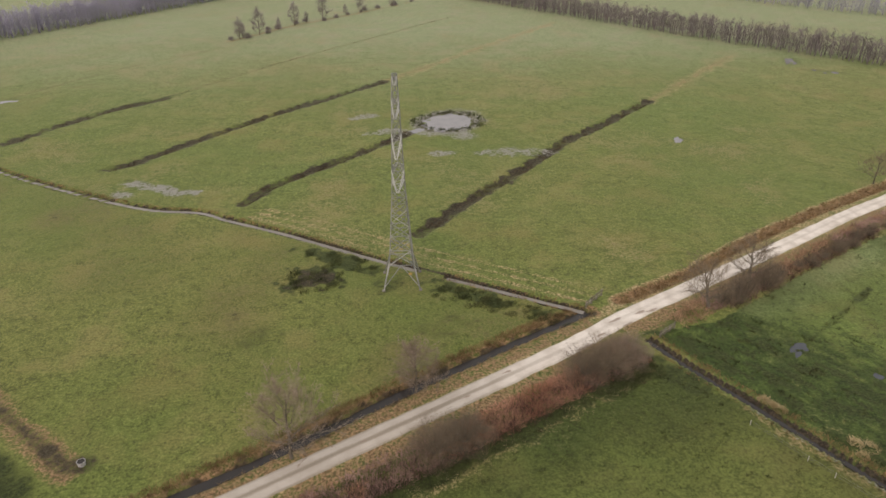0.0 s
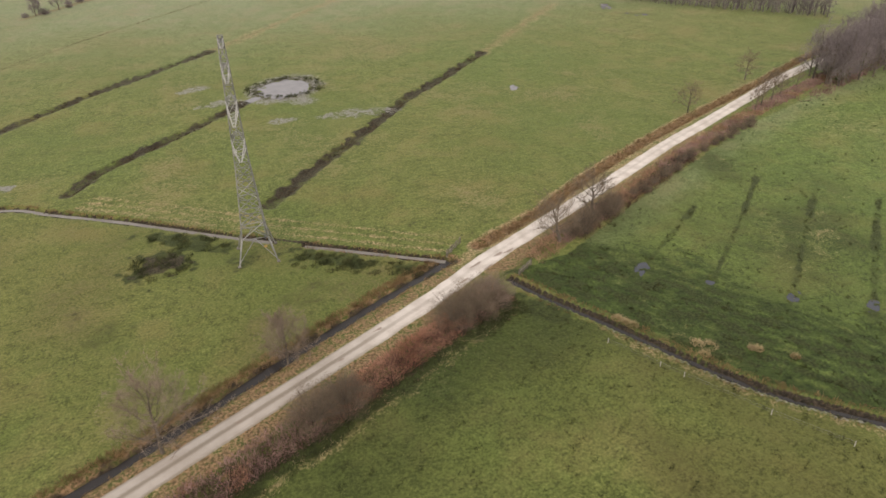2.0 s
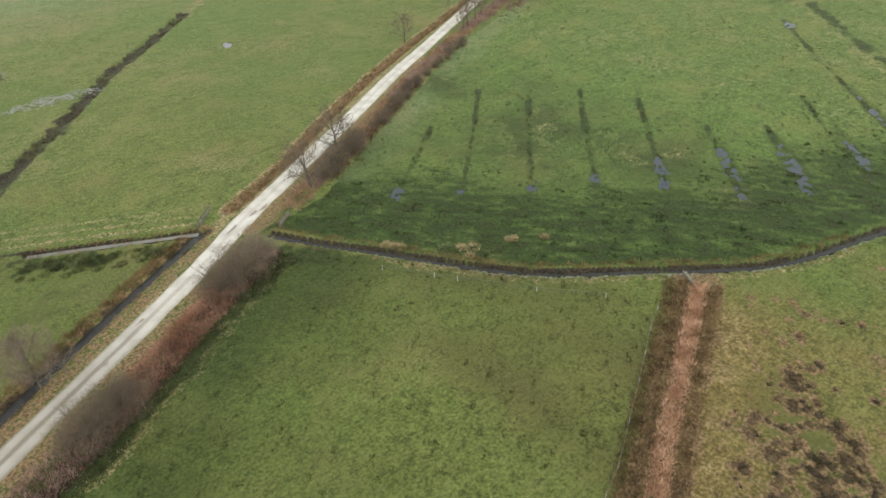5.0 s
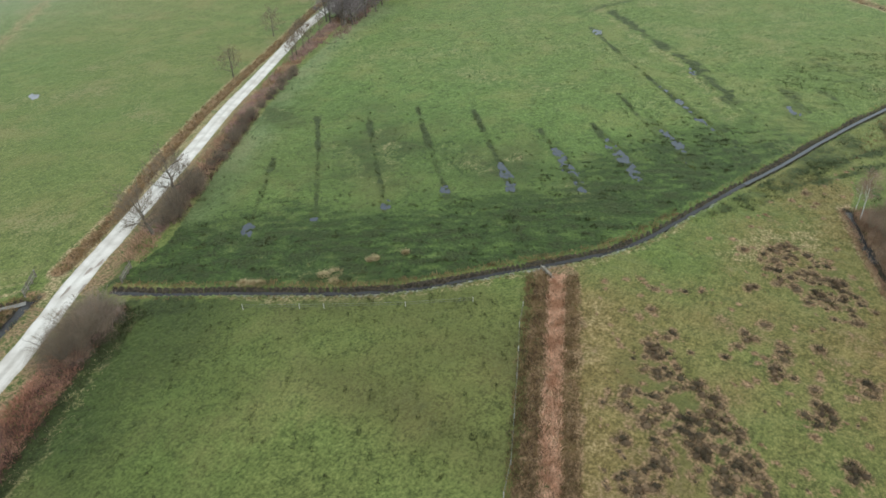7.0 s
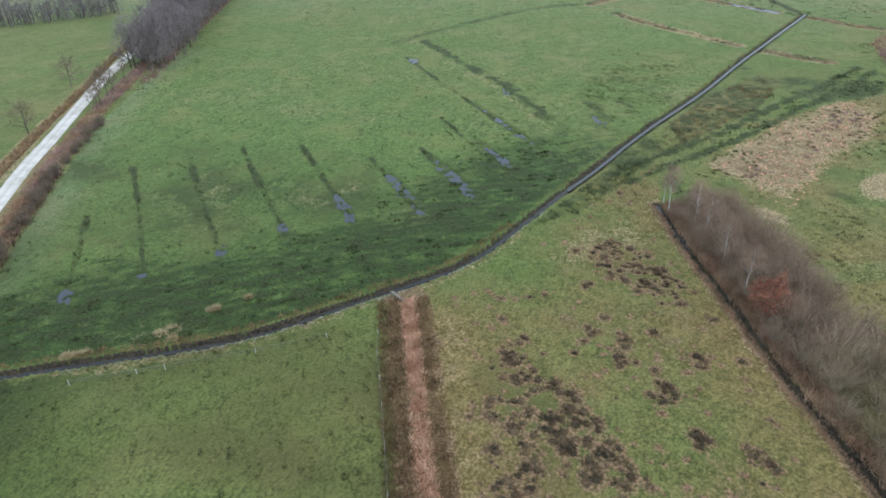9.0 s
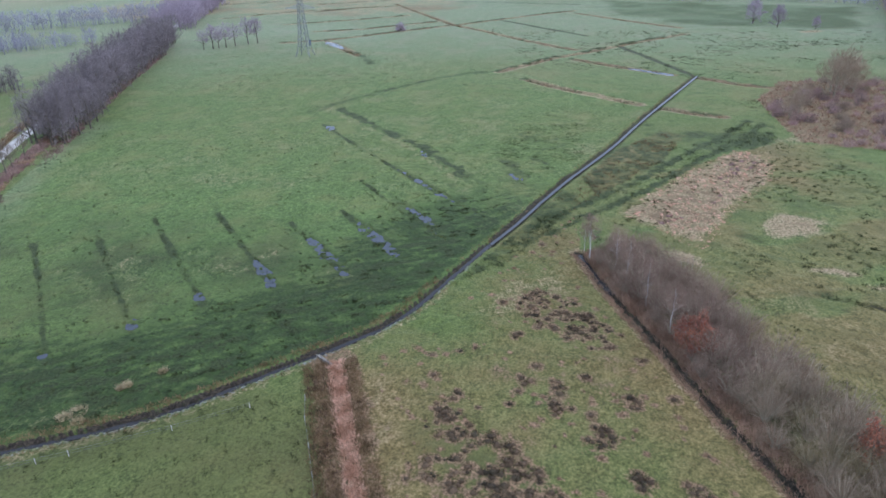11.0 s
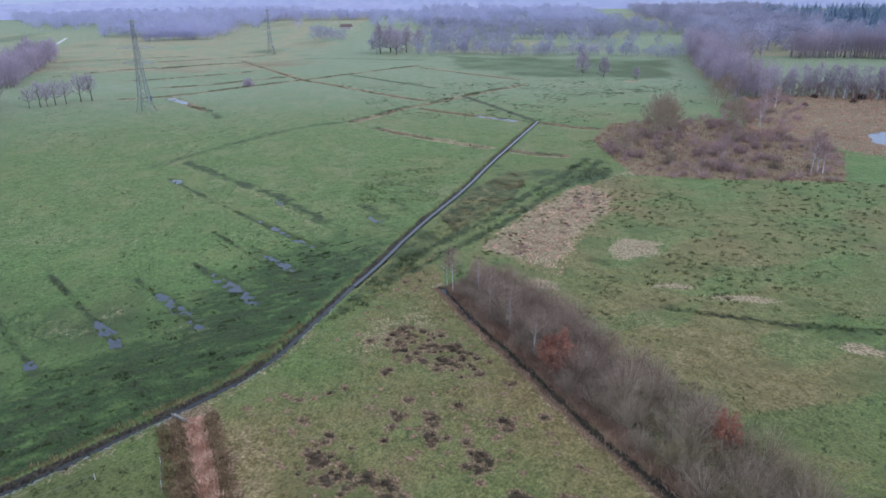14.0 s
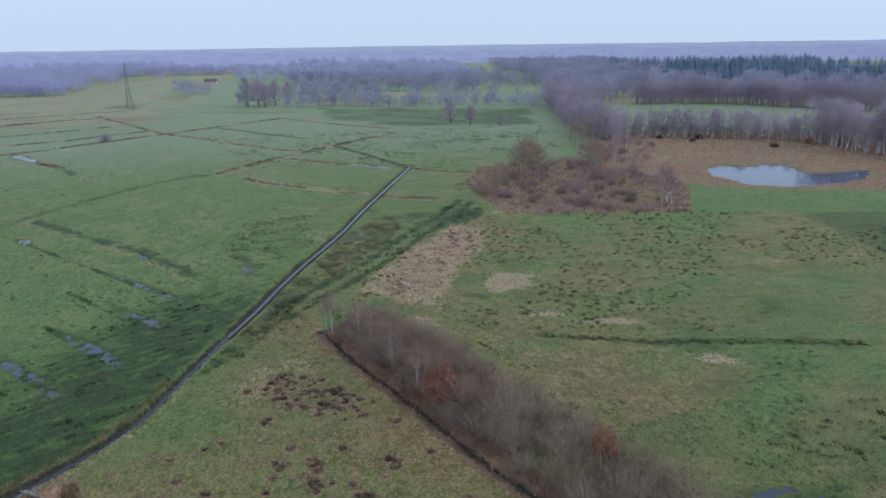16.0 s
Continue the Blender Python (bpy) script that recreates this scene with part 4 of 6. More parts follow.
def build_road():
    line = smooth_line(TRACK[::3], 0.8)
    v, f, across, run = ribbon(line, 1.98, 0.0, 11, 0.1, 0.08, 4)
    n = fbm(v[:, 0] / 1.5, v[:, 1] / 1.5, 61, 3)
    rut = np.exp(-((np.abs(across) - 0.42) / 0.13) ** 2)
    v[:, 2] += 0.09 - 0.05 * rut + (n - 0.5) * 0.05
    v[:, 2] -= np.where(np.abs(across) > 0.95, 0.16, 0)
    me = raw_mesh("road", v, f)
    worn = 1 - sstep(2, 26, v[:, 0])
    hole = np.zeros(len(v))
    for hx, hy, a, b in ((33.8, 91.7, 2.0, 0.35), (35.6, 90.4, 1.6, 0.3), (38.5, 93.5, 1.8, 0.3), (14.6, 80.3, 1.0, 0.35), (30.5, 88.0, 1.4, 0.3), (27, 85.0, 2.2, 0.3), (-5.8, 68.2, 0.8, 0.3), (40.8, 94.0, 1.5, 0.3), (8, 75.3, 0.7, 0.25), (22, 83.5, 0.8, 0.25)):
        hole = np.maximum(hole, 1 - sstep(0.5, 1.3, ellipse(v[:, 0], v[:, 1], (hx, hy, a, b, 29))))
    for name, val in (("across", across), ("worn", worn), ("hole", hole)):
        a = me.attributes.new(name, "FLOAT", "POINT")
        a.data.foreach_set("value", val.astype(np.float32))
    solid("road", me, ROAD, "pale gravel farm track with wheel ruts and potholes", "road", "structure", smooth=True)


build_road()
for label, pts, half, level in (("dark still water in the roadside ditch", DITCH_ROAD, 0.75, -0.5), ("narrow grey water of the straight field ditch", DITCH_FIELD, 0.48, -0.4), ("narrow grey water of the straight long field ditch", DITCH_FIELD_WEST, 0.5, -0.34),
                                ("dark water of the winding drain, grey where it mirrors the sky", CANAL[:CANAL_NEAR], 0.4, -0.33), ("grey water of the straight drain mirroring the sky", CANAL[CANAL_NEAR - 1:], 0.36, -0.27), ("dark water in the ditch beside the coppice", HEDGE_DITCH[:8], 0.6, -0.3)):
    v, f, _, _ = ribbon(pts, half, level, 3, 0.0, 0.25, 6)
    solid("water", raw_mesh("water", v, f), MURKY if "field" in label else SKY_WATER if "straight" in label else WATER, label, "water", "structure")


def disc(spec, level, grow=1.7, n=28):
    cx, cy, a, b, turn = spec
    c, s = math.cos(radians(turn)), math.sin(radians(turn))
    bm = bmesh.new()
    ring = []
    for k in range(n):
        t = 2 * math.pi * k / n
        u, w = a * grow * math.cos(t), b * grow * math.sin(t)
        ring.append(bm.verts.new((cx + u * c - w * s, cy + u * s + w * c, level)))
    bm.faces.new(ring)
    me = bpy.data.meshes.new("water")
    bm.to_mesh(me)
    bm.free()
    return me


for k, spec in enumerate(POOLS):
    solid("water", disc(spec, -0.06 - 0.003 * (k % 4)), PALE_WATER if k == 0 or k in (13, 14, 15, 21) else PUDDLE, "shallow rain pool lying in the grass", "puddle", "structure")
bm = bmesh.new()
bm.faces.new([bm.verts.new((222 + (x - 222) * 1.08, -174 + (y + 174) * 1.08, -0.35)) for x, y in LAKE_SHORE[:-1]])
me = bpy.data.meshes.new("water")
bm.to_mesh(me)
bm.free()
solid("water", me, LAKE, "moorland lake mirroring the pale sky", "water", "structure")

# ---- plants ----
def blades(pts, count, height, radius, width, lean=0.5, seed=0, base=None):
    """Upright and leaning blades round each place: an array of corners and one of triangles."""
    g = np.random.default_rng(seed)
    pts = np.asarray(pts, dtype=float)
    n = len(pts)
    size = pts[:, 2] if pts.shape[1] > 2 else np.ones(n)
    z0 = relief(pts[:, 0], pts[:, 1]) if base is None else np.full(n, base)
    m = n * count
    px, py, pz, ps = (np.repeat(a, count) for a in (pts[:, 0], pts[:, 1], z0, size))
    ang, rad = g.uniform(0, 2 * np.pi, m), np.sqrt(g.uniform(0, 1, m)) * radius * ps
    bx, by = px + np.cos(ang) * rad, py + np.sin(ang) * rad
    h = g.uniform(height[0], height[1], m) * ps * (1 - 0.35 * rad / (radius * ps + 1e-6))
    out = ang + g.normal(0, 0.9, m)
    lx, ly = np.cos(out) * h * lean * g.uniform(0.2, 1.2, m), np.sin(out) * h * lean * g.uniform(0.2, 1.2, m)
    turn = g.uniform(0, np.pi, m)
    wx, wy = np.cos(turn) * width * ps / 2, np.sin(turn) * width * ps / 2
    v = np.empty((m, 3, 3))
    v[:, 0] = np.stack([bx - wx, by - wy, pz - 0.04], -1)
    v[:, 1] = np.stack([bx + wx, by + wy, pz - 0.04], -1)
    v[:, 2] = np.stack([bx + lx, by + ly, pz + h], -1)
    return v.reshape(-1, 3), np.arange(m * 3).reshape(-1, 3)


def stuff(name, pts, material, label, category, count, height, radius, width, lean=0.5, seed=0):
    v, f = blades(pts, count, height, radius, width, lean, seed)
    return solid(name, raw_mesh(name, v, f), material, label, category, "stuff")


def strip(pts, left, right, n, seed, size=(0.6, 1.3)):
    """Places in a band along a line: left and right are offsets from it in metres."""
    g = np.random.default_rng(seed)
    p = np.array(smooth_line(pts, 1.0) if len(pts) < 40 else pts)
    seg = np.hypot(*np.diff(p, axis=0).T)
    run = np.concatenate([[0], np.cumsum(seg)])
    s = g.uniform(0, run[-1], n)
    k = np.clip(np.searchsorted(run, s) - 1, 0, len(seg) - 1)
    u = ((s - run[k]) / seg[k])[:, None]
    d = (p[k + 1] - p[k]) / seg[k][:, None]
    off = g.uniform(left, right, n)[:, None]
    q = p[k] * (1 - u) + p[k + 1] * u + np.stack([d[:, 1], -d[:, 0]], -1) * off
    return np.concatenate([q, g.uniform(size[0], size[1], (n, 1))], 1)


# ---- bare trees ----
def tube(V, F, pts, radii, sides):
    start = len(V)
    pts = [np.array(p) for p in pts]
    for k, (p, r) in enumerate(zip(pts, radii)):
        d = pts[min(k + 1, len(pts) - 1)] - pts[max(k - 1, 0)]
        d = d / (np.linalg.norm(d) + 1e-9)
        a = np.cross(d, (0.3, 0.9, 0.1) if abs(d[2]) > 0.8 else (0, 0, 1.0))
        a /= np.linalg.norm(a) + 1e-9
        b = np.cross(d, a)
        for j in range(sides):
            t = 2 * math.pi * j / sides
            V.append(p + r * (a * math.cos(t) + b * math.sin(t)))
    for k in range(len(pts) - 1):
        for j in range(sides):
            a0, a1 = start + k * sides + j, start + k * sides + (j + 1) % sides
            F.append((a0, a1, a1 + sides))
            F.append((a0, a1 + sides, a0 + sides))


def spray(T, g, p, d, n, length, width, spread=0.7):
    """Thin twigs that fan out from a point."""
    for _ in range(n):
        q = d + g.normal(0, spread, 3)
        q[2] += 0.15
        q /= np.linalg.norm(q) + 1e-9
        ln = length * g.uniform(0.5, 1.2)
        side = np.cross(q, g.normal(0, 1, 3))
        side *= width / (2 * np.linalg.norm(side) + 1e-9)
        o = p + d * g.uniform(-0.3, 0.1) * length
        T += [o - side, o + side, o + q * ln]


def fill(T, g, n, centre, half, length, width, low=0.0):
    """Fine twigs spread through the outer part of a rounded crown."""
    for _ in range(n):
        d = g.normal(0, 1, 3)
        d /= np.linalg.norm(d) + 1e-9
        if d[2] < low:
            d[2] = abs(d[2]) * 0.6
        r = g.uniform(0.3, 1.0) ** 0.45 * (0.86 + 0.14 * math.sin(5 * math.atan2(d[1], d[0]) + 3 * d[2] + centre[2]))
        o = np.array([centre[k] + d[k] * half[k] * r for k in range(3)])
        q = d * 0.7 + g.normal(0, 0.5, 3) + np.array([0, 0, 0.35])
        q /= np.linalg.norm(q) + 1e-9
        side = np.cross(q, g.normal(0, 1, 3))
        side *= width / (2 * np.linalg.norm(side) + 1e-9)
        T += [o - side, o + side, o + q * length * g.uniform(0.4, 1.2)]


def grow_tree(seed, tall, spread, r0, limbs, subs, twigs, twig_len, twig_w, clear=0.25, rise=(0.35, 1.1), droop=0.0, lean=(0, 0), fuzz=1.0):
    """A bare tree: the wood (trunk and limbs) and the fine twigs of its crown, as triangle meshes."""
    g = np.random.default_rng(seed)
    V, F, T = [], [], []
    steps = 6
    trunk = [np.array([0, 0, -0.3])]
    for k in range(1, steps + 1):
        u = k / steps
        trunk.append(np.array([lean[0] * u + g.normal(0, 0.02) * tall * u, lean[1] * u + g.normal(0, 0.02) * tall * u, tall * 0.9 * u]))
    radii = [r0 * (1.25 if k == 0 else (1 - 0.85 * k / steps)) for k in range(steps + 1)]
    tube(V, F, trunk, radii, 6)

    def on(path, u):
        k = min(int(u * (len(path) - 1)), len(path) - 2)
        w = u * (len(path) - 1) - k
        return path[k] * (1 - w) + path[k + 1] * w

    for i in range(limbs):
        u = clear + (0.95 - clear) * ((i + g.uniform(0, 0.9)) / limbs) ** 1.35
        az = i * 2.4 + g.uniform(-0.5, 0.5)
        el = rise[0] + (rise[1] - rise[0]) * (u - clear) / (1 - clear) + g.normal(0, 0.12)
        ln = spread * g.uniform(0.75, 1.15) * math.sqrt(max(0.12, 1 - ((u - clear) / (1 - clear)) ** 2 * 0.85))
        d = np.array([math.cos(az) * math.cos(el), math.sin(az) * math.cos(el), math.sin(el)])
        path = [on(trunk, u)]
        for k in range(4):
            d = d + g.normal(0, 0.16, 3) + np.array([0, 0, 0.12 - droop * k * 0.15])
            d /= np.linalg.norm(d)
            path.append(path[-1] + d * ln / 4)
        rl = max(0.02, r0 * (1 - 0.8 * u) * 0.5)
        nt = max(2, int(round(twigs * ln / spread)))
        tube(V, F, path, [rl, rl * 0.75, rl * 0.5, rl * 0.32, rl * 0.15], 4)
        for j in range(subs):
            w = 0.25 + 0.75 * (j + g.uniform(0, 0.9)) / subs
            p = on(path, min(w, 0.99))
            e = d * 0.6 + g.normal(0, 0.55, 3) + np.array([0, 0, 0.2 - droop * 0.4])
            e /= np.linalg.norm(e)
            sl = ln * 0.38 * g.uniform(0.6, 1.2)
            m = p + e * sl * 0.5
            e2 = e + g.normal(0, 0.25, 3) + np.array([0, 0, 0.1 - droop * 0.5])
            e2 /= np.linalg.norm(e2)
            q = m + e2 * sl * 0.5
            tube(V, F, [p, m, q], [rl * 0.35, rl * 0.22, rl * 0.08], 3)
            for o, dd in ((m, e), (q, e2), (m * 0.5 + q * 0.5, e2)):
                spray(T, g, o, dd, nt, twig_len, twig_w)
    body = (1 - clear) * tall
    fill(T, g, int(fuzz * limbs * subs * twigs * 1.6), (lean[0] * 0.7, lean[1] * 0.7, tall * clear + body * 0.5), (spread * 0.88, spread * 0.88, body * 0.5), twig_len, twig_w, -0.7)
    return (np.array(V), np.array(F)), (np.array(T), np.arange(len(T)).reshape(-1, 3))


def grow_shrub(seed, tall, spread, stems, twigs, twig_len, twig_w, arch=0.3):
    """A many-stemmed rounded shrub, dense with twigs down to the ground."""
    g = np.random.default_rng(seed)
    V, F, T = [], [], []
    for i in range(stems):
        az = i * 2.4 + g.uniform(-0.6, 0.6)
        out = spread * math.sqrt((i + 0.5) / stems) * g.uniform(0.8, 1.1)
        h = tall * g.uniform(0.8, 1.04) * math.sqrt(max(0.08, 1 - 0.9 * (out / (spread * 1.1)) ** 2))
        path = []
        for k in range(5):
            u = k / 4
            rr = out * (0.3 + 0.7 * u ** (1.0 - arch * 0.4))
            path.append(np.array([math.cos(az) * rr + g.normal(0, 0.05) * spread * u, math.sin(az) * rr + g.normal(0, 0.05) * spread * u, h * u - (0.2 if k == 0 else 0)]))
        tube(V, F, path, [0.06, 0.05, 0.035, 0.022, 0.01], 3)
        for u in np.linspace(0.15, 0.95, 5):
            k = min(int(u * 4), 3)
            w = u * 4 - k
            p = path[k] * (1 - w) + path[k + 1] * w
            d = path[k + 1] - path[k]
            d = d / np.linalg.norm(d)
            spray(T, g, p, d, max(2, twigs // 2), twig_len * (1.1 - 0.4 * u), twig_w, 0.6)
    fill(T, g, stems * twigs * 5, (0, 0, 0.1), (spread * 0.95, spread * 0.95, tall * 0.92), twig_len, twig_w, 0.0)
    return (np.array(V), np.array(F)), (np.array(T), np.arange(len(T)).reshape(-1, 3))


def grow_coppice(seed, tall, spread, stems, twigs, twig_len, twig_w, dome=0):
    """Pale stems that fan out from one stool, with soft sprays of fine twigs towards their ends."""
    g = np.random.default_rng(seed)
    V, F, T = [], [], []
    for i in range(stems):
        az = i * 2.4 + g.uniform(-0.6, 0.6)
        out = spread * math.sqrt((i + 0.5) / stems) * g.uniform(0.75, 1.1)
        h = tall * g.uniform(0.75, 1.05) * math.sqrt(max(0.15, 1 - 0.75 * (out / (spread * 1.1)) ** 2))
        path = []
        for k in range(6):
            u = k / 5
            rr = 0.25 + out * u ** 1.15
            path.append(np.array([math.cos(az) * rr + g.normal(0, 0.06) * u * 2, math.sin(az) * rr + g.normal(0, 0.06) * u * 2, h * u ** 0.9 - (0.2 if k == 0 else 0)]))
        r = 0.045 * g.uniform(0.7, 1.3)
        tube(V, F, path, [r, r * 0.9, r * 0.7, r * 0.5, r * 0.3, r * 0.12], 3)
        for u in np.linspace(0.3, 0.98, 9):
            k = min(int(u * 5), 4)
            p = path[k] + (path[k + 1] - path[k]) * (u * 5 - k)
            d = path[k + 1] - path[k]
            d = d / np.linalg.norm(d)
            spray(T, g, p, d, twigs, twig_len * (1.15 - 0.5 * u), twig_w, 0.85)
    if dome:
        fill(T, g, dome, (0, 0, 0.2), (spread * 1.1, spread * 1.1, tall * 1.02), twig_len * 0.8, twig_w, 0.05)
    return (np.array(V), np.array(F)), (np.array(T), np.arange(len(T)).reshape(-1, 3))


def plant(name, grown_pair, bark, twig, label, category, leaf=None, group=""):
    """A tree or shrub as a thing: its wood, its twigs, and leaves where it still has some."""
    wood, twigs = grown_pair
    ob = thing(name, label, category, group)
    stem = "trunk" if category == "tree" else "woody_frame"
    part(stem, raw_mesh(stem, *wood), bark, ob, smooth=True)
    part("crown", raw_mesh("crown", *twigs), twig, ob)
    if leaf:
        g = np.random.default_rng(len(twigs[0]))
        tips = twigs[0][2::3]
        m = len(tips)
        a, b = g.normal(0, 0.11, (m, 3)), g.normal(0, 0.11, (m, 3))
        o = tips - (tips - twigs[0][0::3]) * g.uniform(0, 0.8, (m, 1))
        v = np.stack([o, o + a + b * 0.3, o + b], 1).reshape(-1, 3)
        part("leaves", raw_mesh("leaves", v, np.arange(3 * m).reshape(-1, 3)), leaf, ob, "withered red-brown leaves still hanging")
    return ob


def set_at(ob, x, y, turn=0.0, size=1.0, first=False):
    m = pose(x, y, float(relief(np.array([x]), np.array([y]))[0]), 0, 0, turn)
    if first:
        ob.matrix_basis = m @ Matrix.Scale(size, 4)
        return ob
    keep = ob.scale.copy()
    made = copy_thing(ob, m)
    made.scale = (size,) * 3
    ob.scale = keep
    return made


def grove(protos, places, seed):
    """Puts the plants at the places (x, y, height factor), each kind first itself and then as copies."""
    g = np.random.default_rng(seed)
    used = set()
    for x, y, s in places:
        k = int(g.integers(len(protos)))
        set_at(protos[k], x, y, float(g.uniform(0, 360)), s, first=k not in used)
        used.add(k)
    for k, p in enumerate(protos):
        if k not in used:
            for o in (*p.children_recursive, p):
                bpy.data.objects.remove(o)


# ---- the lattice pylons ----
def pylon():
    ob = thing("lattice_pylon", "grey steel lattice pylon with three pairs of cross-arms, standing in grass", "pylon", "pylons of the power line")
    levels = [(0, 3.15), (4.3, 2.05), (7.0, 1.82), (9.6, 1.62), (12.0, 1.45), (14.3, 1.28), (16.5, 1.14), (18.8, 1.03), (21.0, 0.95), (23.0, 0.88), (25.0, 0.8), (27.0, 0.73), (29.0, 0.66), (31.0, 0.6), (33.0, 0.52), (35.0, 0.42), (36.4, 0.34)]
    corners = ((1, 1), (-1, 1), (-1, -1), (1, -1))
    for cx, cy in corners:
        bm = bmesh.new()
        rings = []
        for z, h in levels:
            w = 0.1 if z < 16 else 0.075
            rings.append([bm.verts.new((cx * h + sx * w, cy * h + sy * w, z - (0.1 if z == 0 else 0))) for sx, sy in ((-1, -1), (1, -1), (1, 1), (-1, 1))])
        for lo, hi in zip(rings, rings[1:]):
            for q in range(4):
                bm.faces.new((lo[q], lo[(q + 1) % 4], hi[(q + 1) % 4], hi[q]))
        bm.faces.new(rings[0][::-1])
        bm.faces.new(rings[-1])
        leg = part("leg", bm, STEEL, ob)
        part("footing", bar((cx * 3.17, cy * 3.17, -0.35), (cx * 3.15, cy * 3.15, 0.18), 0.5), CONCRETE, leg, "concrete footing block")
    for k, ((za, ha), (zb, hb)) in enumerate(zip(levels, levels[1:])):
        w = 0.11 if za < 16 else 0.085
        for i in range(4):
            (ax, ay), (bx, by) = corners[i], corners[(i + 1) % 4]
            part("strut", bar((ax * hb, ay * hb, zb), (bx * hb, by * hb, zb), w), STEEL, ob)
            if k == 0:
                mid = ((ax + bx) / 2 * hb, (ay + by) / 2 * hb, zb)
                part("brace", bar((ax * ha * 0.97, ay * ha * 0.97, 0.5), mid, w), STEEL, ob)
                part("brace", bar((bx * ha * 0.97, by * ha * 0.97, 0.5), mid, w), STEEL, ob)
            else:
                part("brace", bar((ax * ha, ay * ha, za), (bx * hb, by * hb, zb), w), STEEL if (k + i) % 3 else STEEL_PALE, ob)
                part("brace", bar((bx * ha, by * ha, za), (ax * hb, ay * hb, zb), w), STEEL, ob)
    for z, reach, drop in ((19.6, 6.6, 1.6), (25.4, 7.6, 1.7), (31.0, 5.6, 1.5), (35.2, 2.6, 0.9)):
        half = float(np.interp(z, [l[0] for l in levels], [l[1] for l in levels]))
        for s in (1, -1):
            bm = bmesh.new()
            tip = (0, s * reach, z)
            for q in (1, -1):
                beam(bm, (q * half, s * half, z), (q * 0.12, s * reach, z), 0.1)
                beam(bm, (q * half, s * half, z + drop), (q * 0.1, s * reach, z + 0.1), 0.08)
                n = 5
                for j in range(n):
                    u0, u1 = j / n, (j + 1) / n
                    lo = lambda u: (q * (half + (0.12 - half) * u), s * (half + (reach - half) * u), z)
                    hi = lambda u: (q * (half + (0.1 - half) * u), s * (half + (reach - half) * u), z + drop + (0.1 - drop) * u)
                    beam(bm, lo(u1), hi(u0), 0.07)
                    beam(bm, lo(u1), hi(u1), 0.06)
            for j in range(5):
                u = j / 5
                x0, x1 = half + (0.12 - half) * u, half + (0.12 - half) * (u + 0.2)
                beam(bm, (x0, s * (half + (reach - half) * u), z), (-x1, s * (half + (reach - half) * (u + 0.2)), z), 0.06)
            part("cross_arm", bm, STEEL_PALE, ob, "pale galvanised cross-arm")
    part("sign_plate", bar((1.2, -2.6, 2.9), (1.75, -2.6, 2.9), 0.05, 0.42), YELLOW, ob, "small faded yellow warning plate")
    part("climbing_guard", bar((1.7, -2.05, 4.2), (1.7, -2.05, 6.4), 0.9, 0.06), BLUE, ob, "blue-grey climbing guard panel")
    return ob


tower = pylon()
tower.matrix_basis = pose(0.3, 107.2, 0.1, 0, 0, -2)
copy_thing(tower, pose(309.5, 130.5, 0, 0, 0, 0)).scale = (1.08,) * 3
copy_thing(tower, pose(612, 139, 0, 0, 0, 0))

# ---- trees and bushes by the track ----
tree = plant("tree", grow_tree(11, 10.2, 5.6, 0.19, 20, 9, 16, 0.85, 0.015, 0.2, (0.35, 1.15), fuzz=0.7), BARK, TWIG, "slender bare tree with a rounded crown beside the ditch", "tree")
set_at(tree, -14.4, 66.2, 30, 1.12, True)
tree = plant("tree", grow_tree(12, 8.0, 4.4, 0.14, 20, 9, 18, 0.75, 0.015, 0.14, (0.3, 1.15), fuzz=0.9), BARK, TWIG, "small bare tree with a dense round crown on the verge", "tree")
set_at(tree, 1.3, 77.0, 0, 1.0, True)
for k, (x, y, s, sp, ln) in enumerate(((50.2, 94.0, 8.4, 4.6, (-1.2, 1.2)), (60.6, 101.4, 8.8, 4.8, (1.0, 0.8)))):
    oak = plant("tree", grow_tree(21 + k, s * 0.88, sp * 1.1, 0.3, 15, 9, 12, 0.8, 0.022, 0.2, (0.25, 1.0), 0.1, ln, 0.8), BARK, TWIG_BROWN, "gnarled bare oak leaning over the gravel track", "tree", group="oaks by the track")
    set_at(oak, x, y, 40 * k, 1.0, True)
small = [plant("tree", grow_tree(31 + k, 5.8, 3.0, 0.13, 11, 5, 9, 0.7, 0.025, 0.2, (0.3, 1.1)), BARK, TWIG_BROWN, "small bare thorn tree on the field side of the track", "tree", group="thorn trees by the track") for k in range(2)]
grove(small, [(110.3, 141.2, 1.3), (142.6, 159.2, 1.35)], 3)
bush = [plant("bush", grow_coppice(41 + k, 4.5, 4.1, 60, 10, 0.6, 0.016, 14000), BARK, (TWIG_BROWN, TWIG, TWIG_BROWN)[k], "dense rounded bare willow bush in the verge", "bush", group="willow bushes on the verge") for k in range(3)]
grove(bush, [(3.0, 65.6, 1.0), (6.9, 67.2, 0.95), (25.4, 78.9, 0.95), (29.2, 80.4, 1.08), (32.4, 82.0, 0.95)], 4)
dark_bush = [plant("bush", grow_shrub(51 + k, 3.2, 2.2, 40, 8, 0.6, 0.026), BARK, TWIG_BROWN, "low tangled bare shrub among brambles on the verge", "bush", group="low shrubs on the verge") for k in range(3)]
spots = [(x + 2.2 * dy, y - 2.2 * dx, 0.8 + 0.5 * float(RNG.random())) for x, y, dx, dy in along([(52, 96.5), (66, 104.5)], 2.6, 0.8)]
spots += [(x + 1.5 * dy, y - 1.5 * dx, 0.5 + 0.4 * float(RNG.random())) for x, y, dx, dy in along([(72, 106.5), (94, 119), (121, 132)], 3.4, 1.0)]
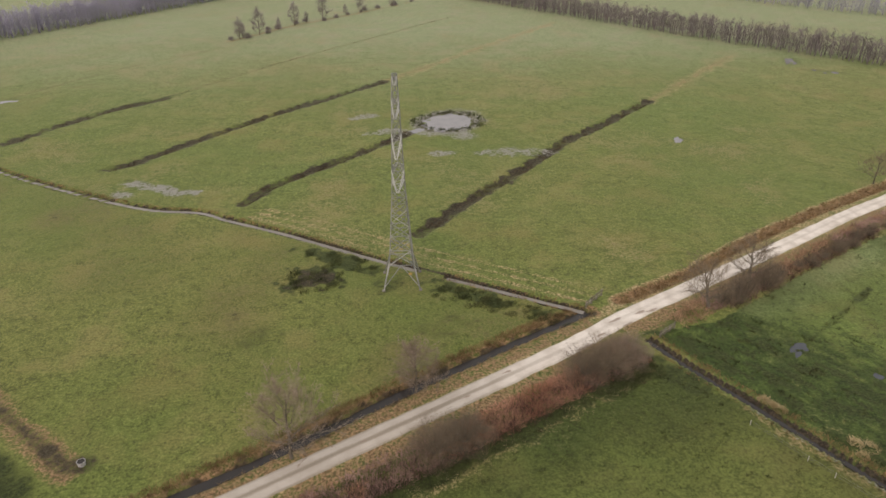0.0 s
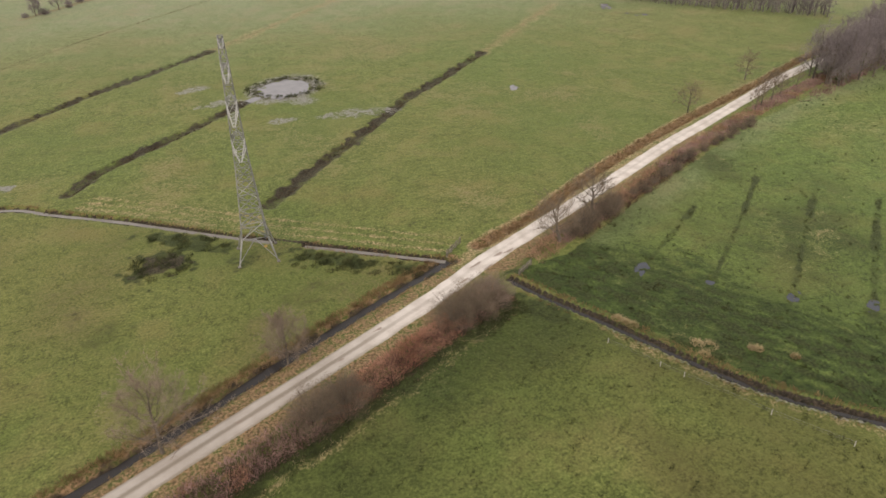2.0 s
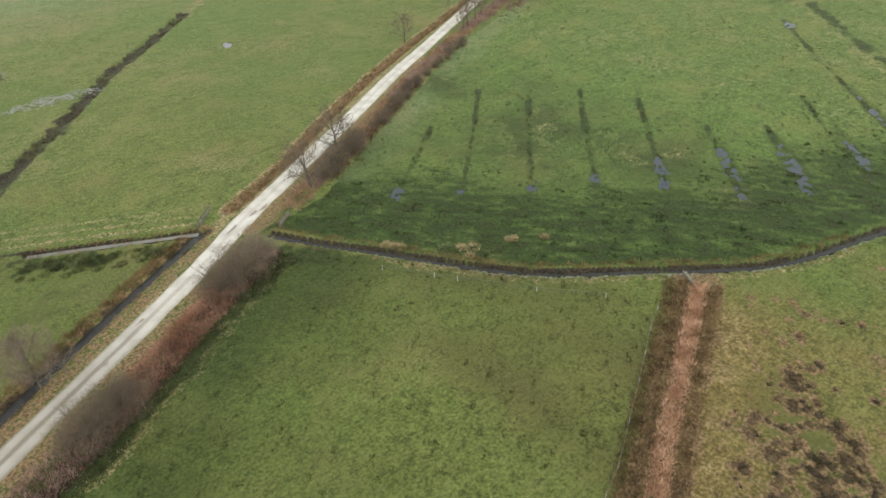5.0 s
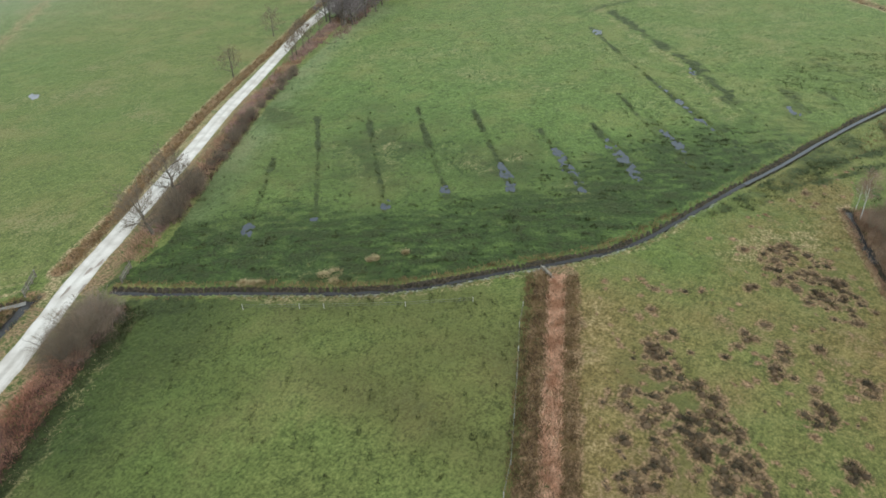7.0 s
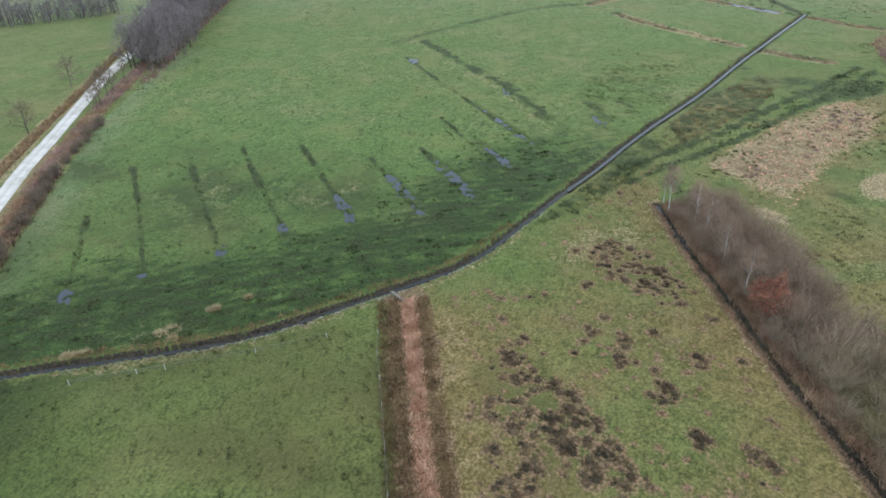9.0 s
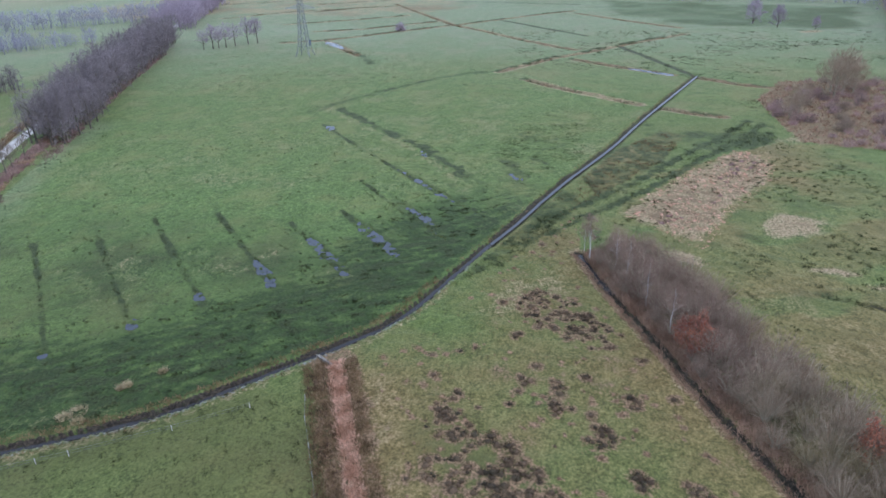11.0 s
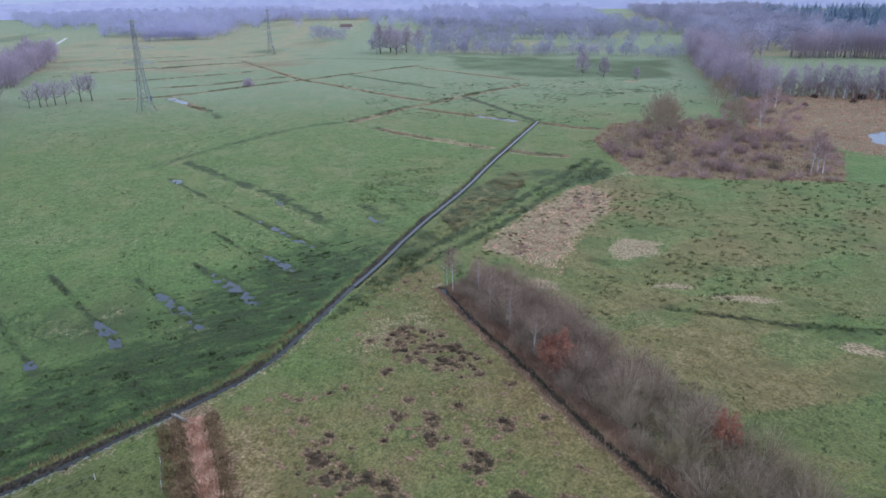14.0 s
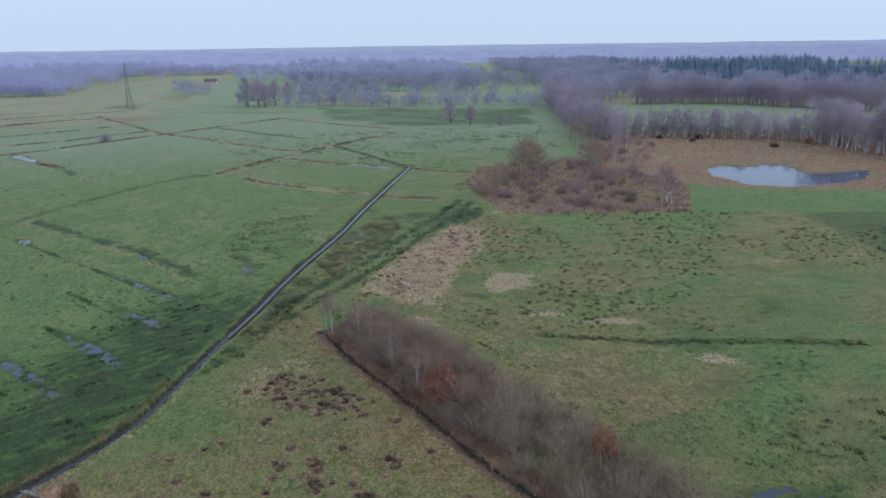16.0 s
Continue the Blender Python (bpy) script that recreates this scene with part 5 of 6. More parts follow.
grove(dark_bush, spots, 5)
road_tree = [plant("tree", grow_tree(61 + k, 8.5, 3.4, 0.17, 11, 5, 7, 0.9, 0.04, 0.25, (0.4, 1.2)), BARK, TWIG_BROWN if k else TWIG, "bare young tree leaning over the gravel track", "tree", group="trees along the track") for k in range(3)]
grove(road_tree, [(127, 136.5, 0.8), (131, 139, 1.0), (137, 142, 1.0), (141, 143.5, 0.8), (150, 147.5, 0.7), (168, 155, 1.0), (172, 161, 1.0)], 6)
belt_tree = [plant("tree", grow_tree(71 + k, 13.0, 5.0, 0.24, 13, 5, 7, 1.3, 0.05, 0.1, (0.4, 1.2)), BARK, TWIG_BELT, "tall bare alder in the belt along the track", "tree", group="tree belt along the track") for k in range(3)]
spots = []
for off in (4.0, 7.5, 11.0, 13.0):
    spots += [(x + off * dy + float(RNG.uniform(-1, 1)), y - off * dx, 0.8 + 0.45 * float(RNG.random())) for x, y, dx, dy in along([(158, 156), (200, 174), (240, 192), (310, 219), (345, 232)], 5.0, 2.0)]
spots += [(x - 5 * dy, y + 5 * dx, 0.75 + 0.35 * float(RNG.random())) for x, y, dx, dy in along([(225, 187), (310, 219), (345, 232)], 8.0, 1.5)]
grove(belt_tree, spots, 7)
clump = [plant("tree", grow_tree(81 + k, 11.5, 4.2, 0.28, 12, 5, 7, 1.1, 0.08, 0.3, (0.3, 1.15)), BARK, TWIG_MID, "bare field tree in a short row by the pylon's meadow", "tree", group="row of field trees") for k in range(2)]
grove(clump, [(327, 191.8, 0.8), (329, 187.7, 1.05), (334.9, 183.6, 1.0), (338.9, 180.4, 0.95), (345, 176.1, 1.15), (349.2, 172.7, 1.15), (331, 185.5, 0.8)], 8)
row_tree = [plant("tree", grow_tree(91 + k, 11.5, 3.6, 0.22, 14, 5, 10, 1.0, 0.06, 0.1, (0.3, 1.2)), BARK, TWIG_BELT, "bare alder standing in the far row across the meadow", "tree", group="far row of alders") for k in range(2)]
grove(row_tree, [(-67.7, 333.8, 0.85), (-60.3, 343.9, 1.1), (-46.4, 368.1, 1.0), (-33.2, 383.5, 1.15), (-14, 405, 0.9), (-22, 396, 0.5), (4, 425, 0.7), (-53, 357, 0.5), (-67, 337, 0.6), (-41, 374, 0.5)], 9)

row_bush = [plant("bush", grow_shrub(96 + k, 2.4, 2.2, 20, 6, 0.7, 0.07), BARK, TWIG_BELT, "low bare bush on the bank below the far alders", "bush", group="bushes below the far alders") for k in range(2)]
grove(row_bush, [(x, y, 0.6 + 0.6 * float(RNG.random())) for x, y, _, _ in along([(-69, 331), (-52, 361), (-36, 379), (-13, 405), (13, 438)], 9.0, 3.5)], 10)

# ---- the coppice along the ditch ----
coppice = [plant("shrub", grow_coppice(101 + k, 5.7, 3.8, 36, 9, 0.6, 0.022, 6000), STEM, (TWIG_PURPLE, TWIG_OLIVE, TWIG_PURPLE, TWIG_GREY)[k], "tall bare coppiced willow in the thicket beside the ditch", "shrub", group="coppice thicket") for k in range(4)]
for kind, lo, hi, seed in ((coppice[::2], 0, 0.5, 12), (coppice[1::2], 0.5, 1.01, 13)):
    spots = []
    line = [(109, 0.2), (98, -4.0), (87, -8.6), (79, -12.2), (72, -14.8), (65, -18.0), (57.4, -21.6), (46, -27), (36, -31.5)]
    for off in (0.6, 3.3, 6.0, 8.8):
        walked = along(line, 3.3, 1.1)
        for i, (x, y, dx, dy) in enumerate(walked):
            u = i / len(walked)
            if lo <= u < hi and not 0.33 < u < 0.4 or (lo <= u < hi and off > 5 and 0.33 < u < 0.4):
                spots.append((x - off * dy, y + off * dx, (0.68 + 0.42 * float(RNG.random())) * (0.8 if off < 1 else 1.0)))
    spots = [(x, y, s * (0.8 if x > 100 else 1.0)) for x, y, s in spots]
    grove(kind, spots, seed)
oak = plant("tree", grow_tree(111, 5.6, 3.3, 0.16, 16, 7, 9, 0.7, 0.025, 0.1, (0.2, 1.1)), BARK, TWIG, "young oak with withered red-brown leaves in the thicket", "tree", RED_LEAF)
set_at(oak, 80.2, -12.6, 0, 1.0, True)
oak = plant("tree", grow_tree(112, 7.2, 2.4, 0.14, 12, 6, 7, 0.7, 0.025, 0.12, (0.3, 1.2)), BARK, TWIG, "small oak with sparse red-brown leaves in the thicket", "tree", RED_LEAF)
set_at(oak, 61.0, -27.5, 0, 0.86, True)
birch = [plant("tree", grow_tree(121 + k, 9.2, 2.2, 0.11, 12, 5, 8, 0.9, 0.025, 0.4, (0.6, 1.2), 0.3), BIRCH, TWIG_PURPLE, "slender white-stemmed birch at the thicket's edge", "tree", group="birches by the thicket") for k in range(2)]
grove(birch, [(107.6, 0.6, 0.95), (110.5, 1.5, 0.6), (85.0, -10.2, 0.9), (103, -3.5, 0.9), (99, -5, 0.95), (92, -7.5, 0.9)], 14)

# ---- the carr, the lake's birches and single trees ----
carr_birch = [plant("tree", grow_tree(131 + k, 13.5, 4.2, 0.22, 13, 5, 8, 1.1, 0.05, 0.25, (0.5, 1.2), 0.2, (1.2 * k - 1, 0.5)), BIRCH, TWIG_CARR, "white-stemmed birch with a purple-brown crown in the boggy scrub", "tree", group="birches of the bog") for k in range(3)]
grove(carr_birch, [(182, -102, 0.95), (183.5, -104.5, 0.85), (181.5, -105, 0.75), (196.5, -82.5, 0.7), (198, -84, 0.6), (262, -125, 0.8), (252, -120, 0.75), (292, -145, 0.7), (280, -135, 0.75)], 15)
carr_tree = [plant("tree", grow_tree(141 + k, 12.5, 6.0, 0.3, 15, 6, 10, 1.2, 0.04, 0.12, (0.3, 1.1), fuzz=1.6), STEM, TWIG_GREY, "spreading bare tree in the boggy scrub", "tree", group="trees of the bog scrub") for k in range(2)]
grove(carr_tree, [(236, -76, 0.95), (241, -80, 1.05), (246, -78, 1.0), (243, -84, 0.9), (249, -83, 1.05), (239, -106, 0.95), (226, -64, 0.6), (208, -56, 0.55), (214, -60, 0.5), (256, -112, 0.7), (270, -118, 0.7), (303, -124, 0.9), (314, -133, 1.0), (222, -96, 0.45), (330, -150, 1.1), (340, -158, 1.15)], 16)
carr_shrub = [plant("shrub", grow_shrub(151 + k, 3.0, 2.6, 26, 5, 0.9, 0.035, 0.6), BARK, (TWIG_CARR, TWIG_CARR, TWIG_GREY)[k], "low bare shrub of the boggy scrub", "shrub", group="shrubs of the bog scrub") for k in range(3)]
spots = [tuple(p) for p in scatter(CARR, 90, 17, size=(0.4, 1.3))] + [tuple(p) for p in scatter([(262, -100), (330, -150), (330, -175), (262, -135)], 22, 18, size=(0.5, 1.2))]
grove(carr_shrub, spots, 17)
lake_birch = [plant("tree", grow_tree(161 + k, 16.5, 4.2, 0.24, 13, 5, 5, 1.5, 0.055, 0.2, (0.5, 1.2), 0.1, (1.5 * k - 1, 1), 0.8), BIRCH, TWIG_MID, "tall white-stemmed birch behind the lake", "tree", group="birch row behind the lake") for k in range(3)]
spots = []
for off, step in ((0, 2.2), (4, 2.6)):
    spots += [(x + off * dy + float(RNG.uniform(-2, 2)), y - off * dx, (0.68 + 0.4 * float(RNG.random())) * (1.35 if x < 285 else 0.95)) for x, y, dx, dy in along([(222, -238), (262, -236), (289, -238), (304, -214), (312, -195), (334, -160)], step, 2.2)]
grove(lake_birch, spots, 18)
mire_bush = [plant("bush", grow_shrub(176 + k, 2.6, 2.4, 26, 9, 0.6, 0.06), BARK, BRAMBLE, "small dark bush among bleached moor grass", "bush", group="dark bushes of the moor") for k in range(2)]
grove(mire_bush, [(309.7, -153, 1.0), (302.4, -185.3, 0.8), (310.4, -193.6, 1.1), (275.4, -210.5, 1.0), (318, -176, 0.9), (296, -160, 0.7)], 21)
red_bush = plant("bush", grow_shrub(178, 4.0, 2.6, 26, 8, 0.7, 0.04), BARK, TWIG, "round bush with orange-red winter leaves beside the lake", "bush", RED_LEAF)
set_at(red_bush, 280, -232.2, 0, 1.0, True)
lone = [plant("bush", grow_shrub(171, 5.5, 4.0, 36, 8, 1.0, 0.09), BARK, TWIG_MID, "lone rounded bush on the field boundary", "bush")]
grove(lone, [(396, 106, 0.95)], 19)
mid_tree = [plant("tree", grow_tree(181 + k, 14.5, 5.8, 0.34, 15, 6, 9, 1.3, 0.1, 0.1, (0.3, 1.2), fuzz=1.6), BARK, TWIG_MID, "bare tree standing alone in the far meadow", "tree", group="meadow trees") for k in range(2)]
grove(mid_tree, [(424, -90, 0.95), (407, -99, 0.8), (400, -116, 0.45), (600, 44, 1.6), (612, 36, 1.5), (590, 30, 1.4), (640, 12, 1.2), (608, 22, 1.5)], 20)


# ---- woods too far off to tell their trees apart ----
def wood(name, places, kinds, material, label, seed):
    g = np.random.default_rng(seed)
    vs, fs, at = [], [], 0
    for x, y, s in places:
        v, f = kinds[int(g.integers(len(kinds)))]
        t = g.uniform(0, 2 * np.pi)
        c, q = math.cos(t) * s, math.sin(t) * s
        vs.append(np.stack([x + v[:, 0] * c - v[:, 1] * q, y + v[:, 0] * q + v[:, 1] * c, v[:, 2] * s], -1))
        fs.append(f + at)
        at += len(v)
    solid(name, raw_mesh(name, np.concatenate(vs), np.concatenate(fs)), material, label, "woodland", "stuff")


def low_tree(seed, tall=13.0, spread=5.6, w=0.12, clear=0.1):
    a, b = grow_tree(seed, tall, spread, 0.26, 10, 3, 3, 1.6, w * 1.35, clear, (0.15, 1.0), fuzz=0.9)
    V, F, g = [], [], np.random.default_rng(seed)
    tube(V, F, [np.array([0, 0, -0.3]), np.array([0.2, 0, tall * 0.5]), np.array([0.3, 0.2, tall * 0.95])], [0.3, 0.2, 0.05], 3)
    return np.concatenate([np.array(V), b[0]]), np.concatenate([np.array(F), b[1] + len(V)])


def coarse_tree(seed, tall=13.0, spread=5.2):
    g = np.random.default_rng(seed)
    V, F, T = [], [], []
    tube(V, F, [np.array([0, 0, -0.3]), np.array([0.3, 0, tall * 0.9])], [0.3, 0.06], 3)
    fill(T, g, 190, (0, 0, tall * 0.55), (spread, spread, tall * 0.48), 2.0, 0.5, -0.9)
    return np.concatenate([np.array(V), np.array(T)]), np.concatenate([np.array(F), np.arange(len(T)).reshape(-1, 3) + len(V)])


def fir(seed, tall=19.0):
    g = np.random.default_rng(seed)
    T = []
    for k in range(150):
        u = g.uniform(0.15, 1.0)
        az, r = g.uniform(0, 2 * np.pi), (1.02 - u) * tall * 0.24 + 0.3
        o = np.array([0, 0, tall * u])
        tip = o + np.array([math.cos(az) * r, math.sin(az) * r, -0.25 * r])
        s = np.array([-math.sin(az), math.cos(az), 0.3]) * r * 0.42
        T += [o, tip - s, tip + s]
    return np.array(T), np.arange(len(T)).reshape(-1, 3)


SCRUB = []
for k in range(3):
    (wv, wf), (tv, tf) = grow_shrub(251 + k, 2.8, 2.6, 16, 4, 0.9, 0.05, 0.6)
    SCRUB.append((np.concatenate([wv, tv]), np.concatenate([wf, tf + len(wv)])))
wood("scrub", [tuple(p) for p in scatter(CARR, 120, 19, size=(0.3, 1.0))] + [tuple(p) for p in scatter([(262, -100), (330, -146), (330, -178), (240, -128)], 60, 20, size=(0.5, 1.3))], SCRUB, TWIG_CARR, "purple-brown bare scrub in boggy ground", 10)
LOW = [low_tree(201 + k) for k in range(5)]
UNDER = [low_tree(216 + k, 6.5, 3.0, 0.07, 0.02) for k in range(3)]
BELT = [low_tree(211 + k, 11.5, 3.4, 0.08) for k in range(4)]
COARSE = [coarse_tree(231 + k) for k in range(5)]
FIR = [fir(221 + k) for k in range(3)]


def rows(line, step, offs, jitter, size, seed):
    g = np.random.default_rng(seed)
    out = []
    for off in offs:
        for x, y, dx, dy in along(line, step, jitter, g):
            out.append((x - off * dy, y + off * dx, float(g.uniform(*size))))
    return out


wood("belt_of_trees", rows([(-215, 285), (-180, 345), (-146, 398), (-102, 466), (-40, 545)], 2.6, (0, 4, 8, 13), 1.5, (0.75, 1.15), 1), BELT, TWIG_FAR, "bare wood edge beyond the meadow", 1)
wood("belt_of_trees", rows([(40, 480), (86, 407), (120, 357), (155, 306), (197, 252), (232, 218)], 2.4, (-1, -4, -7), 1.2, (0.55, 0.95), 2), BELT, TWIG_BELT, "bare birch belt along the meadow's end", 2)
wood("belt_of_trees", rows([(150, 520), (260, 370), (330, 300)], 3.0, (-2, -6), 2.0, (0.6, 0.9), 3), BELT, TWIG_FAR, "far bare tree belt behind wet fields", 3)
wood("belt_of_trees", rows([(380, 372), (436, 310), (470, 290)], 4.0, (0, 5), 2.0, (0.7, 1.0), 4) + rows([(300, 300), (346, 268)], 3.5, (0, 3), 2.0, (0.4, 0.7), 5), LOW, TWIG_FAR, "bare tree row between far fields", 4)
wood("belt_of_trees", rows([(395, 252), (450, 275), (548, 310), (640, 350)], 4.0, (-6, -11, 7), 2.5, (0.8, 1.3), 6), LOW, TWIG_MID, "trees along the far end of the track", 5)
wood("underwood", rows([(222, -242), (262, -240), (291, -241), (307, -216), (315, -196), (336, -161)], 2.4, (0, -3), 1.5, (0.6, 1.1), 46), UNDER, TWIG_CARR, "dark bare underwood below the birches behind the lake", 13)
places = [tuple(p) for p in scatter(FAR_FOREST, 2500, 31, size=(1.2, 1.85))]
places = [(x, y, s) for x, y, s in places if not inside(np.array([x]), np.array([y]), GREEN_FIELD)[0] and not (x - y > 985 and x * 0.35 + y < -165)]
wood("bare_forest", [p for p in places if math.hypot(p[0], p[1]) < 580], LOW, TWIG_MID, "bare deciduous forest behind the lake, hazed grey-violet", 6)
wood("bare_forest", rows([(318, -139), (396, -156), (512, -190), (656, -239)], 4.0, (-2, -7, -12), 2.0, (0.8, 1.4), 41) + rows([(500, -262), (498, -300), (478, -330), (410, -370), (360, -420)], 3.6, (3, 9, 15), 2.0, (1.1, 1.6), 45), LOW, TWIG_MID, "bare trees along the forest's edge, hazed grey-violet", 11)
wood("bare_forest", [p for p in places if math.hypot(p[0], p[1]) >= 580], COARSE, TWIG_FAR, "bare haze-tinted forest stretching to the horizon", 12)
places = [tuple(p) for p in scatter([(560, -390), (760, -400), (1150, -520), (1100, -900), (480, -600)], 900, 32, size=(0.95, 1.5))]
wood("conifer_forest", places, FIR, NEEDLE, "hazed blue-green conifer plantation on a rise", 7)
places = rows([(584, 10), (590, -31), (556, -73), (565, -122), (524, -186)], 5.5, (0, -7), 3, (0.45, 0.9), 33) + rows([(764, 5), (763, -42), (766, -104), (730, -185)], 7, (0, -9), 4, (0.8, 1.3), 34)
places += rows([(1017, 4), (906, -124), (809, -212), (796, -293)], 8, (0, -12), 6, (0.8, 1.3), 35) + [(760 + 6 * k, 96 + 8 * (k % 5), 0.8 + 0.1 * (k % 5)) for k in range(10)]
places += [(592, -25, 1.2), (602, -58, 1.3), (571, -93, 1.2), (594, 47, 1.3), (608, 29, 1.4), (612, 13, 1.0), (664, -20, 1.0), (672, -34, 1.2), (668, -66, 1.1), (660, -110, 1.3), (655, -130, 1.0)] + [tuple(p) for p in scatter([(620, 20), (640, -215), (770, -280), (1150, -330), (1150, -40)], 230, 42, lambda x, y: fbm(x / 90, y / 45, 57, 2) > 0.5, (0.5, 1.1))]
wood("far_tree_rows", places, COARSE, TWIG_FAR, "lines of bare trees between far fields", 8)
places = [tuple(p) for p in scatter([(900, 420), (860, 250), (1000, 260), (1080, 420)], 150, 36, size=(1.0, 1.5))]
places += rows([(1060, 0), (1010, -260)], 8, (0, -10, -22), 7, (0.8, 1.5), 37) + rows([(1350, 700), (1420, 150), (1350, -300)], 8, (0, -14, -30, -60), 9, (1.0, 1.6), 38)
places += rows([(1300, 1200), (1150, 800), (900, 620), (700, 520)], 9, (0, -12, -30), 7, (0.9, 1.4), 39) + rows([(560, 760), (420, 820), (250, 900), (-200, 900)], 9, (0, 12), 6, (0.9, 1.3), 40)
places += rows([(820, 330), (850, 285), (835, 250)], 6, (0, -10, -20), 4, (0.9, 1.4), 43) + [tuple(p) for p in scatter([(1100, 600), (1000, -250), (1900, -400), (1900, 1100)], 900, 44, lambda x, y: fbm(x / 260, y / 120, 58, 2) > 0.46, (1.0, 1.7))]
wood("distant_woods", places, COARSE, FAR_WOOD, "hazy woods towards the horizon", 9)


def ridge(dist, low, high, material, seed, label):
    """A far rim of woods and hills, with an uneven top."""
    a = np.linspace(-1.3, 2.2, 700)
    h = low + (high - low) * fbm(a * 18, a * 0, seed, 4) + (fbm(a * 260, a * 0, seed + 5, 2) - 0.5) * (high - low) * 0.22
    bot = np.stack([dist * np.cos(a), dist * np.sin(a), np.full(len(a), -2.0)], -1)
    top = np.stack([dist * 1.03 * np.cos(a), dist * 1.03 * np.sin(a), h], -1)
    i = np.arange(len(a) - 1)
    solid("backdrop", raw_mesh("backdrop", np.concatenate([bot, top]), np.stack([i, i + 1, i + 1 + len(a), i + len(a)], -1)), material, label, "backdrop", "structure")


# backdrop rims whose pale blue is haze painted into the material
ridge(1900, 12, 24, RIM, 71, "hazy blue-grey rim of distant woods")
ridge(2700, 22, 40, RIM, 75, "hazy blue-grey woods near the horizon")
ridge(4200, 40, 48, FAR_HILL, 79, "hills on the horizon, pale blue with painted haze")

# ---- rough growth: verges, banks, rushes and tussocks ----
VERGE_LINE = [(-45, 44.4), (-8, 63.6), (6, 71.2), (25, 82), (33, 86.5)]
verge = strip(VERGE_LINE, 1.0, 5.8, 7600, 301, (0.5, 1.3))
red = (verge[:, 0] > 9) & (verge[:, 0] < 25) | (fbm(verge[:, 0] / 3, verge[:, 1] / 3, 62, 2) > 0.6)
stuff("bracken", verge[red], BRACKEN_RED, "red-brown dead bracken heaped along the verge", "bracken", 8, (0.12, 0.55), 0.6, 0.12, 1.7, 301)
stuff("bracken", verge[~red][::2], BRACKEN_DARK, "dark brown dead bracken and bramble along the verge", "bracken", 8, (0.15, 0.7), 0.6, 0.11, 1.4, 302)
stuff("brambles", strip(VERGE_LINE, 2.4, 6.3, 2900, 302), BRAMBLE, "dark leafless brambles at the verge's foot", "brambles", 8, (0.3, 1.2), 0.6, 0.05, 0.8, 302)
edge = strip(VERGE_LINE, 6.4, 9.2, 800, 303, (0.4, 1.1))
edge = edge[fbm(edge[:, 0] / 2.2, edge[:, 1] / 2.2, 63, 2) > 0.48]
stuff("dry_grass", edge, STRAW, "bleached tussock grass at the edge of the field", "grass", 9, (0.12, 0.4), 0.45, 0.06, 1.0, 303)
stuff("rushes", np.concatenate([strip(VERGE_LINE, 5.6, 8.2, 900, 304, (0.4, 1.3)), strip([(28, 76.5), (36, 80)], -2.5, 2.5, 200, 344)]), RUSH, "dark green rushes below the bushes", "rushes", 12, (0.3, 0.8), 0.5, 0.05, 0.5, 304)
stuff("bracken", np.concatenate([strip([(150, 146), (170, 155), (240, 184), (310, 211)], 3.0, 7.0, 1300, 366, (0.6, 1.5)), in_beds([(147, 141, 6, 3, 25)], 2.0, 367, (0.6, 1.4))]), BRACKEN_DARK, "brown undergrowth at the foot of the tree belt", "bracken", 7, (0.2, 0.8), 0.8, 0.18, 1.0, 366)
FAR_VERGE = [(42, 93), (52, 98.6), (75, 111.5), (93, 122), (125, 138.5), (170, 158)]
verge = strip(FAR_VERGE, 0.6, 4.8, 3200, 305, (0.6, 1.3))
red = (verge[:, 0] < 50) | (verge[:, 0] > 66) & (verge[:, 0] < 84) | (fbm(verge[:, 0] / 5, verge[:, 1] / 5, 64, 2) > 0.6)
stuff("bracken", verge[red], BRACKEN_RUST, "orange-brown dead bracken and tall grass along the verge", "bracken", 8, (0.2, 0.8), 0.6, 0.12, 1.3, 305)
stuff("bracken", verge[~red], BRACKEN_DARK, "dark purple-brown bracken and bramble under the oaks", "bracken", 8, (0.2, 0.9), 0.6, 0.11, 1.2, 307)
stuff("brambles", strip([(52, 97), (66, 105), (80, 113), (94, 121)], 1.0, 4.5, 700, 306), BRAMBLE, "dark leafless brambles under the oaks", "brambles", 8, (0.4, 1.4), 0.6, 0.06, 0.7, 306)
stuff("bank_growth", np.concatenate([strip(DITCH_VERGE[:90], -1.5, 1.5, 2600, 307, (0.6, 1.2))]), SEDGE, "brown sedge and dead stems filling the roadside ditch", "sedge", 7, (0.3, 0.9), 0.4, 0.08, 0.6, 307)
stuff("bank_growth", np.concatenate([strip(DITCH_ROAD, -2.6, -1.0, 1900, 308), strip(DITCH_ROAD, 1.1, 1.7, 500, 309, (0.4, 0.8))]), SEDGE, "brown dead growth on the banks of the roadside ditch", "sedge", 8, (0.25, 0.8), 0.4, 0.06, 0.7, 308)
stuff("bank_growth", np.concatenate([strip(CANAL[:40], -2.3, -1.0, 900, 310), strip(CANAL[:40], 1.0, 1.7, 500, 311, (0.4, 0.8)), strip(CANAL[40:], -1.9, -0.9, 420, 312, (0.5, 1.0)), strip(DITCH_FIELD, -1.6, 1.6, 300, 313), strip(DITCH_FIELD_WEST, 0.8, 1.6, 700, 314)]), SEDGE, "brown sedge along the edges of the drains", "sedge", 7, (0.2, 0.6), 0.35, 0.06, 0.7, 310)
stuff("bleached_bracken", strip(BRACKEN_ROW, -0.95, 0.95, 3000, 315, (0.5, 1.3)), BRACKEN_PINK, "bleached pinkish bracken heaped in a row", "bracken", 9, (0.25, 0.7), 0.4, 0.09, 0.9, 315)
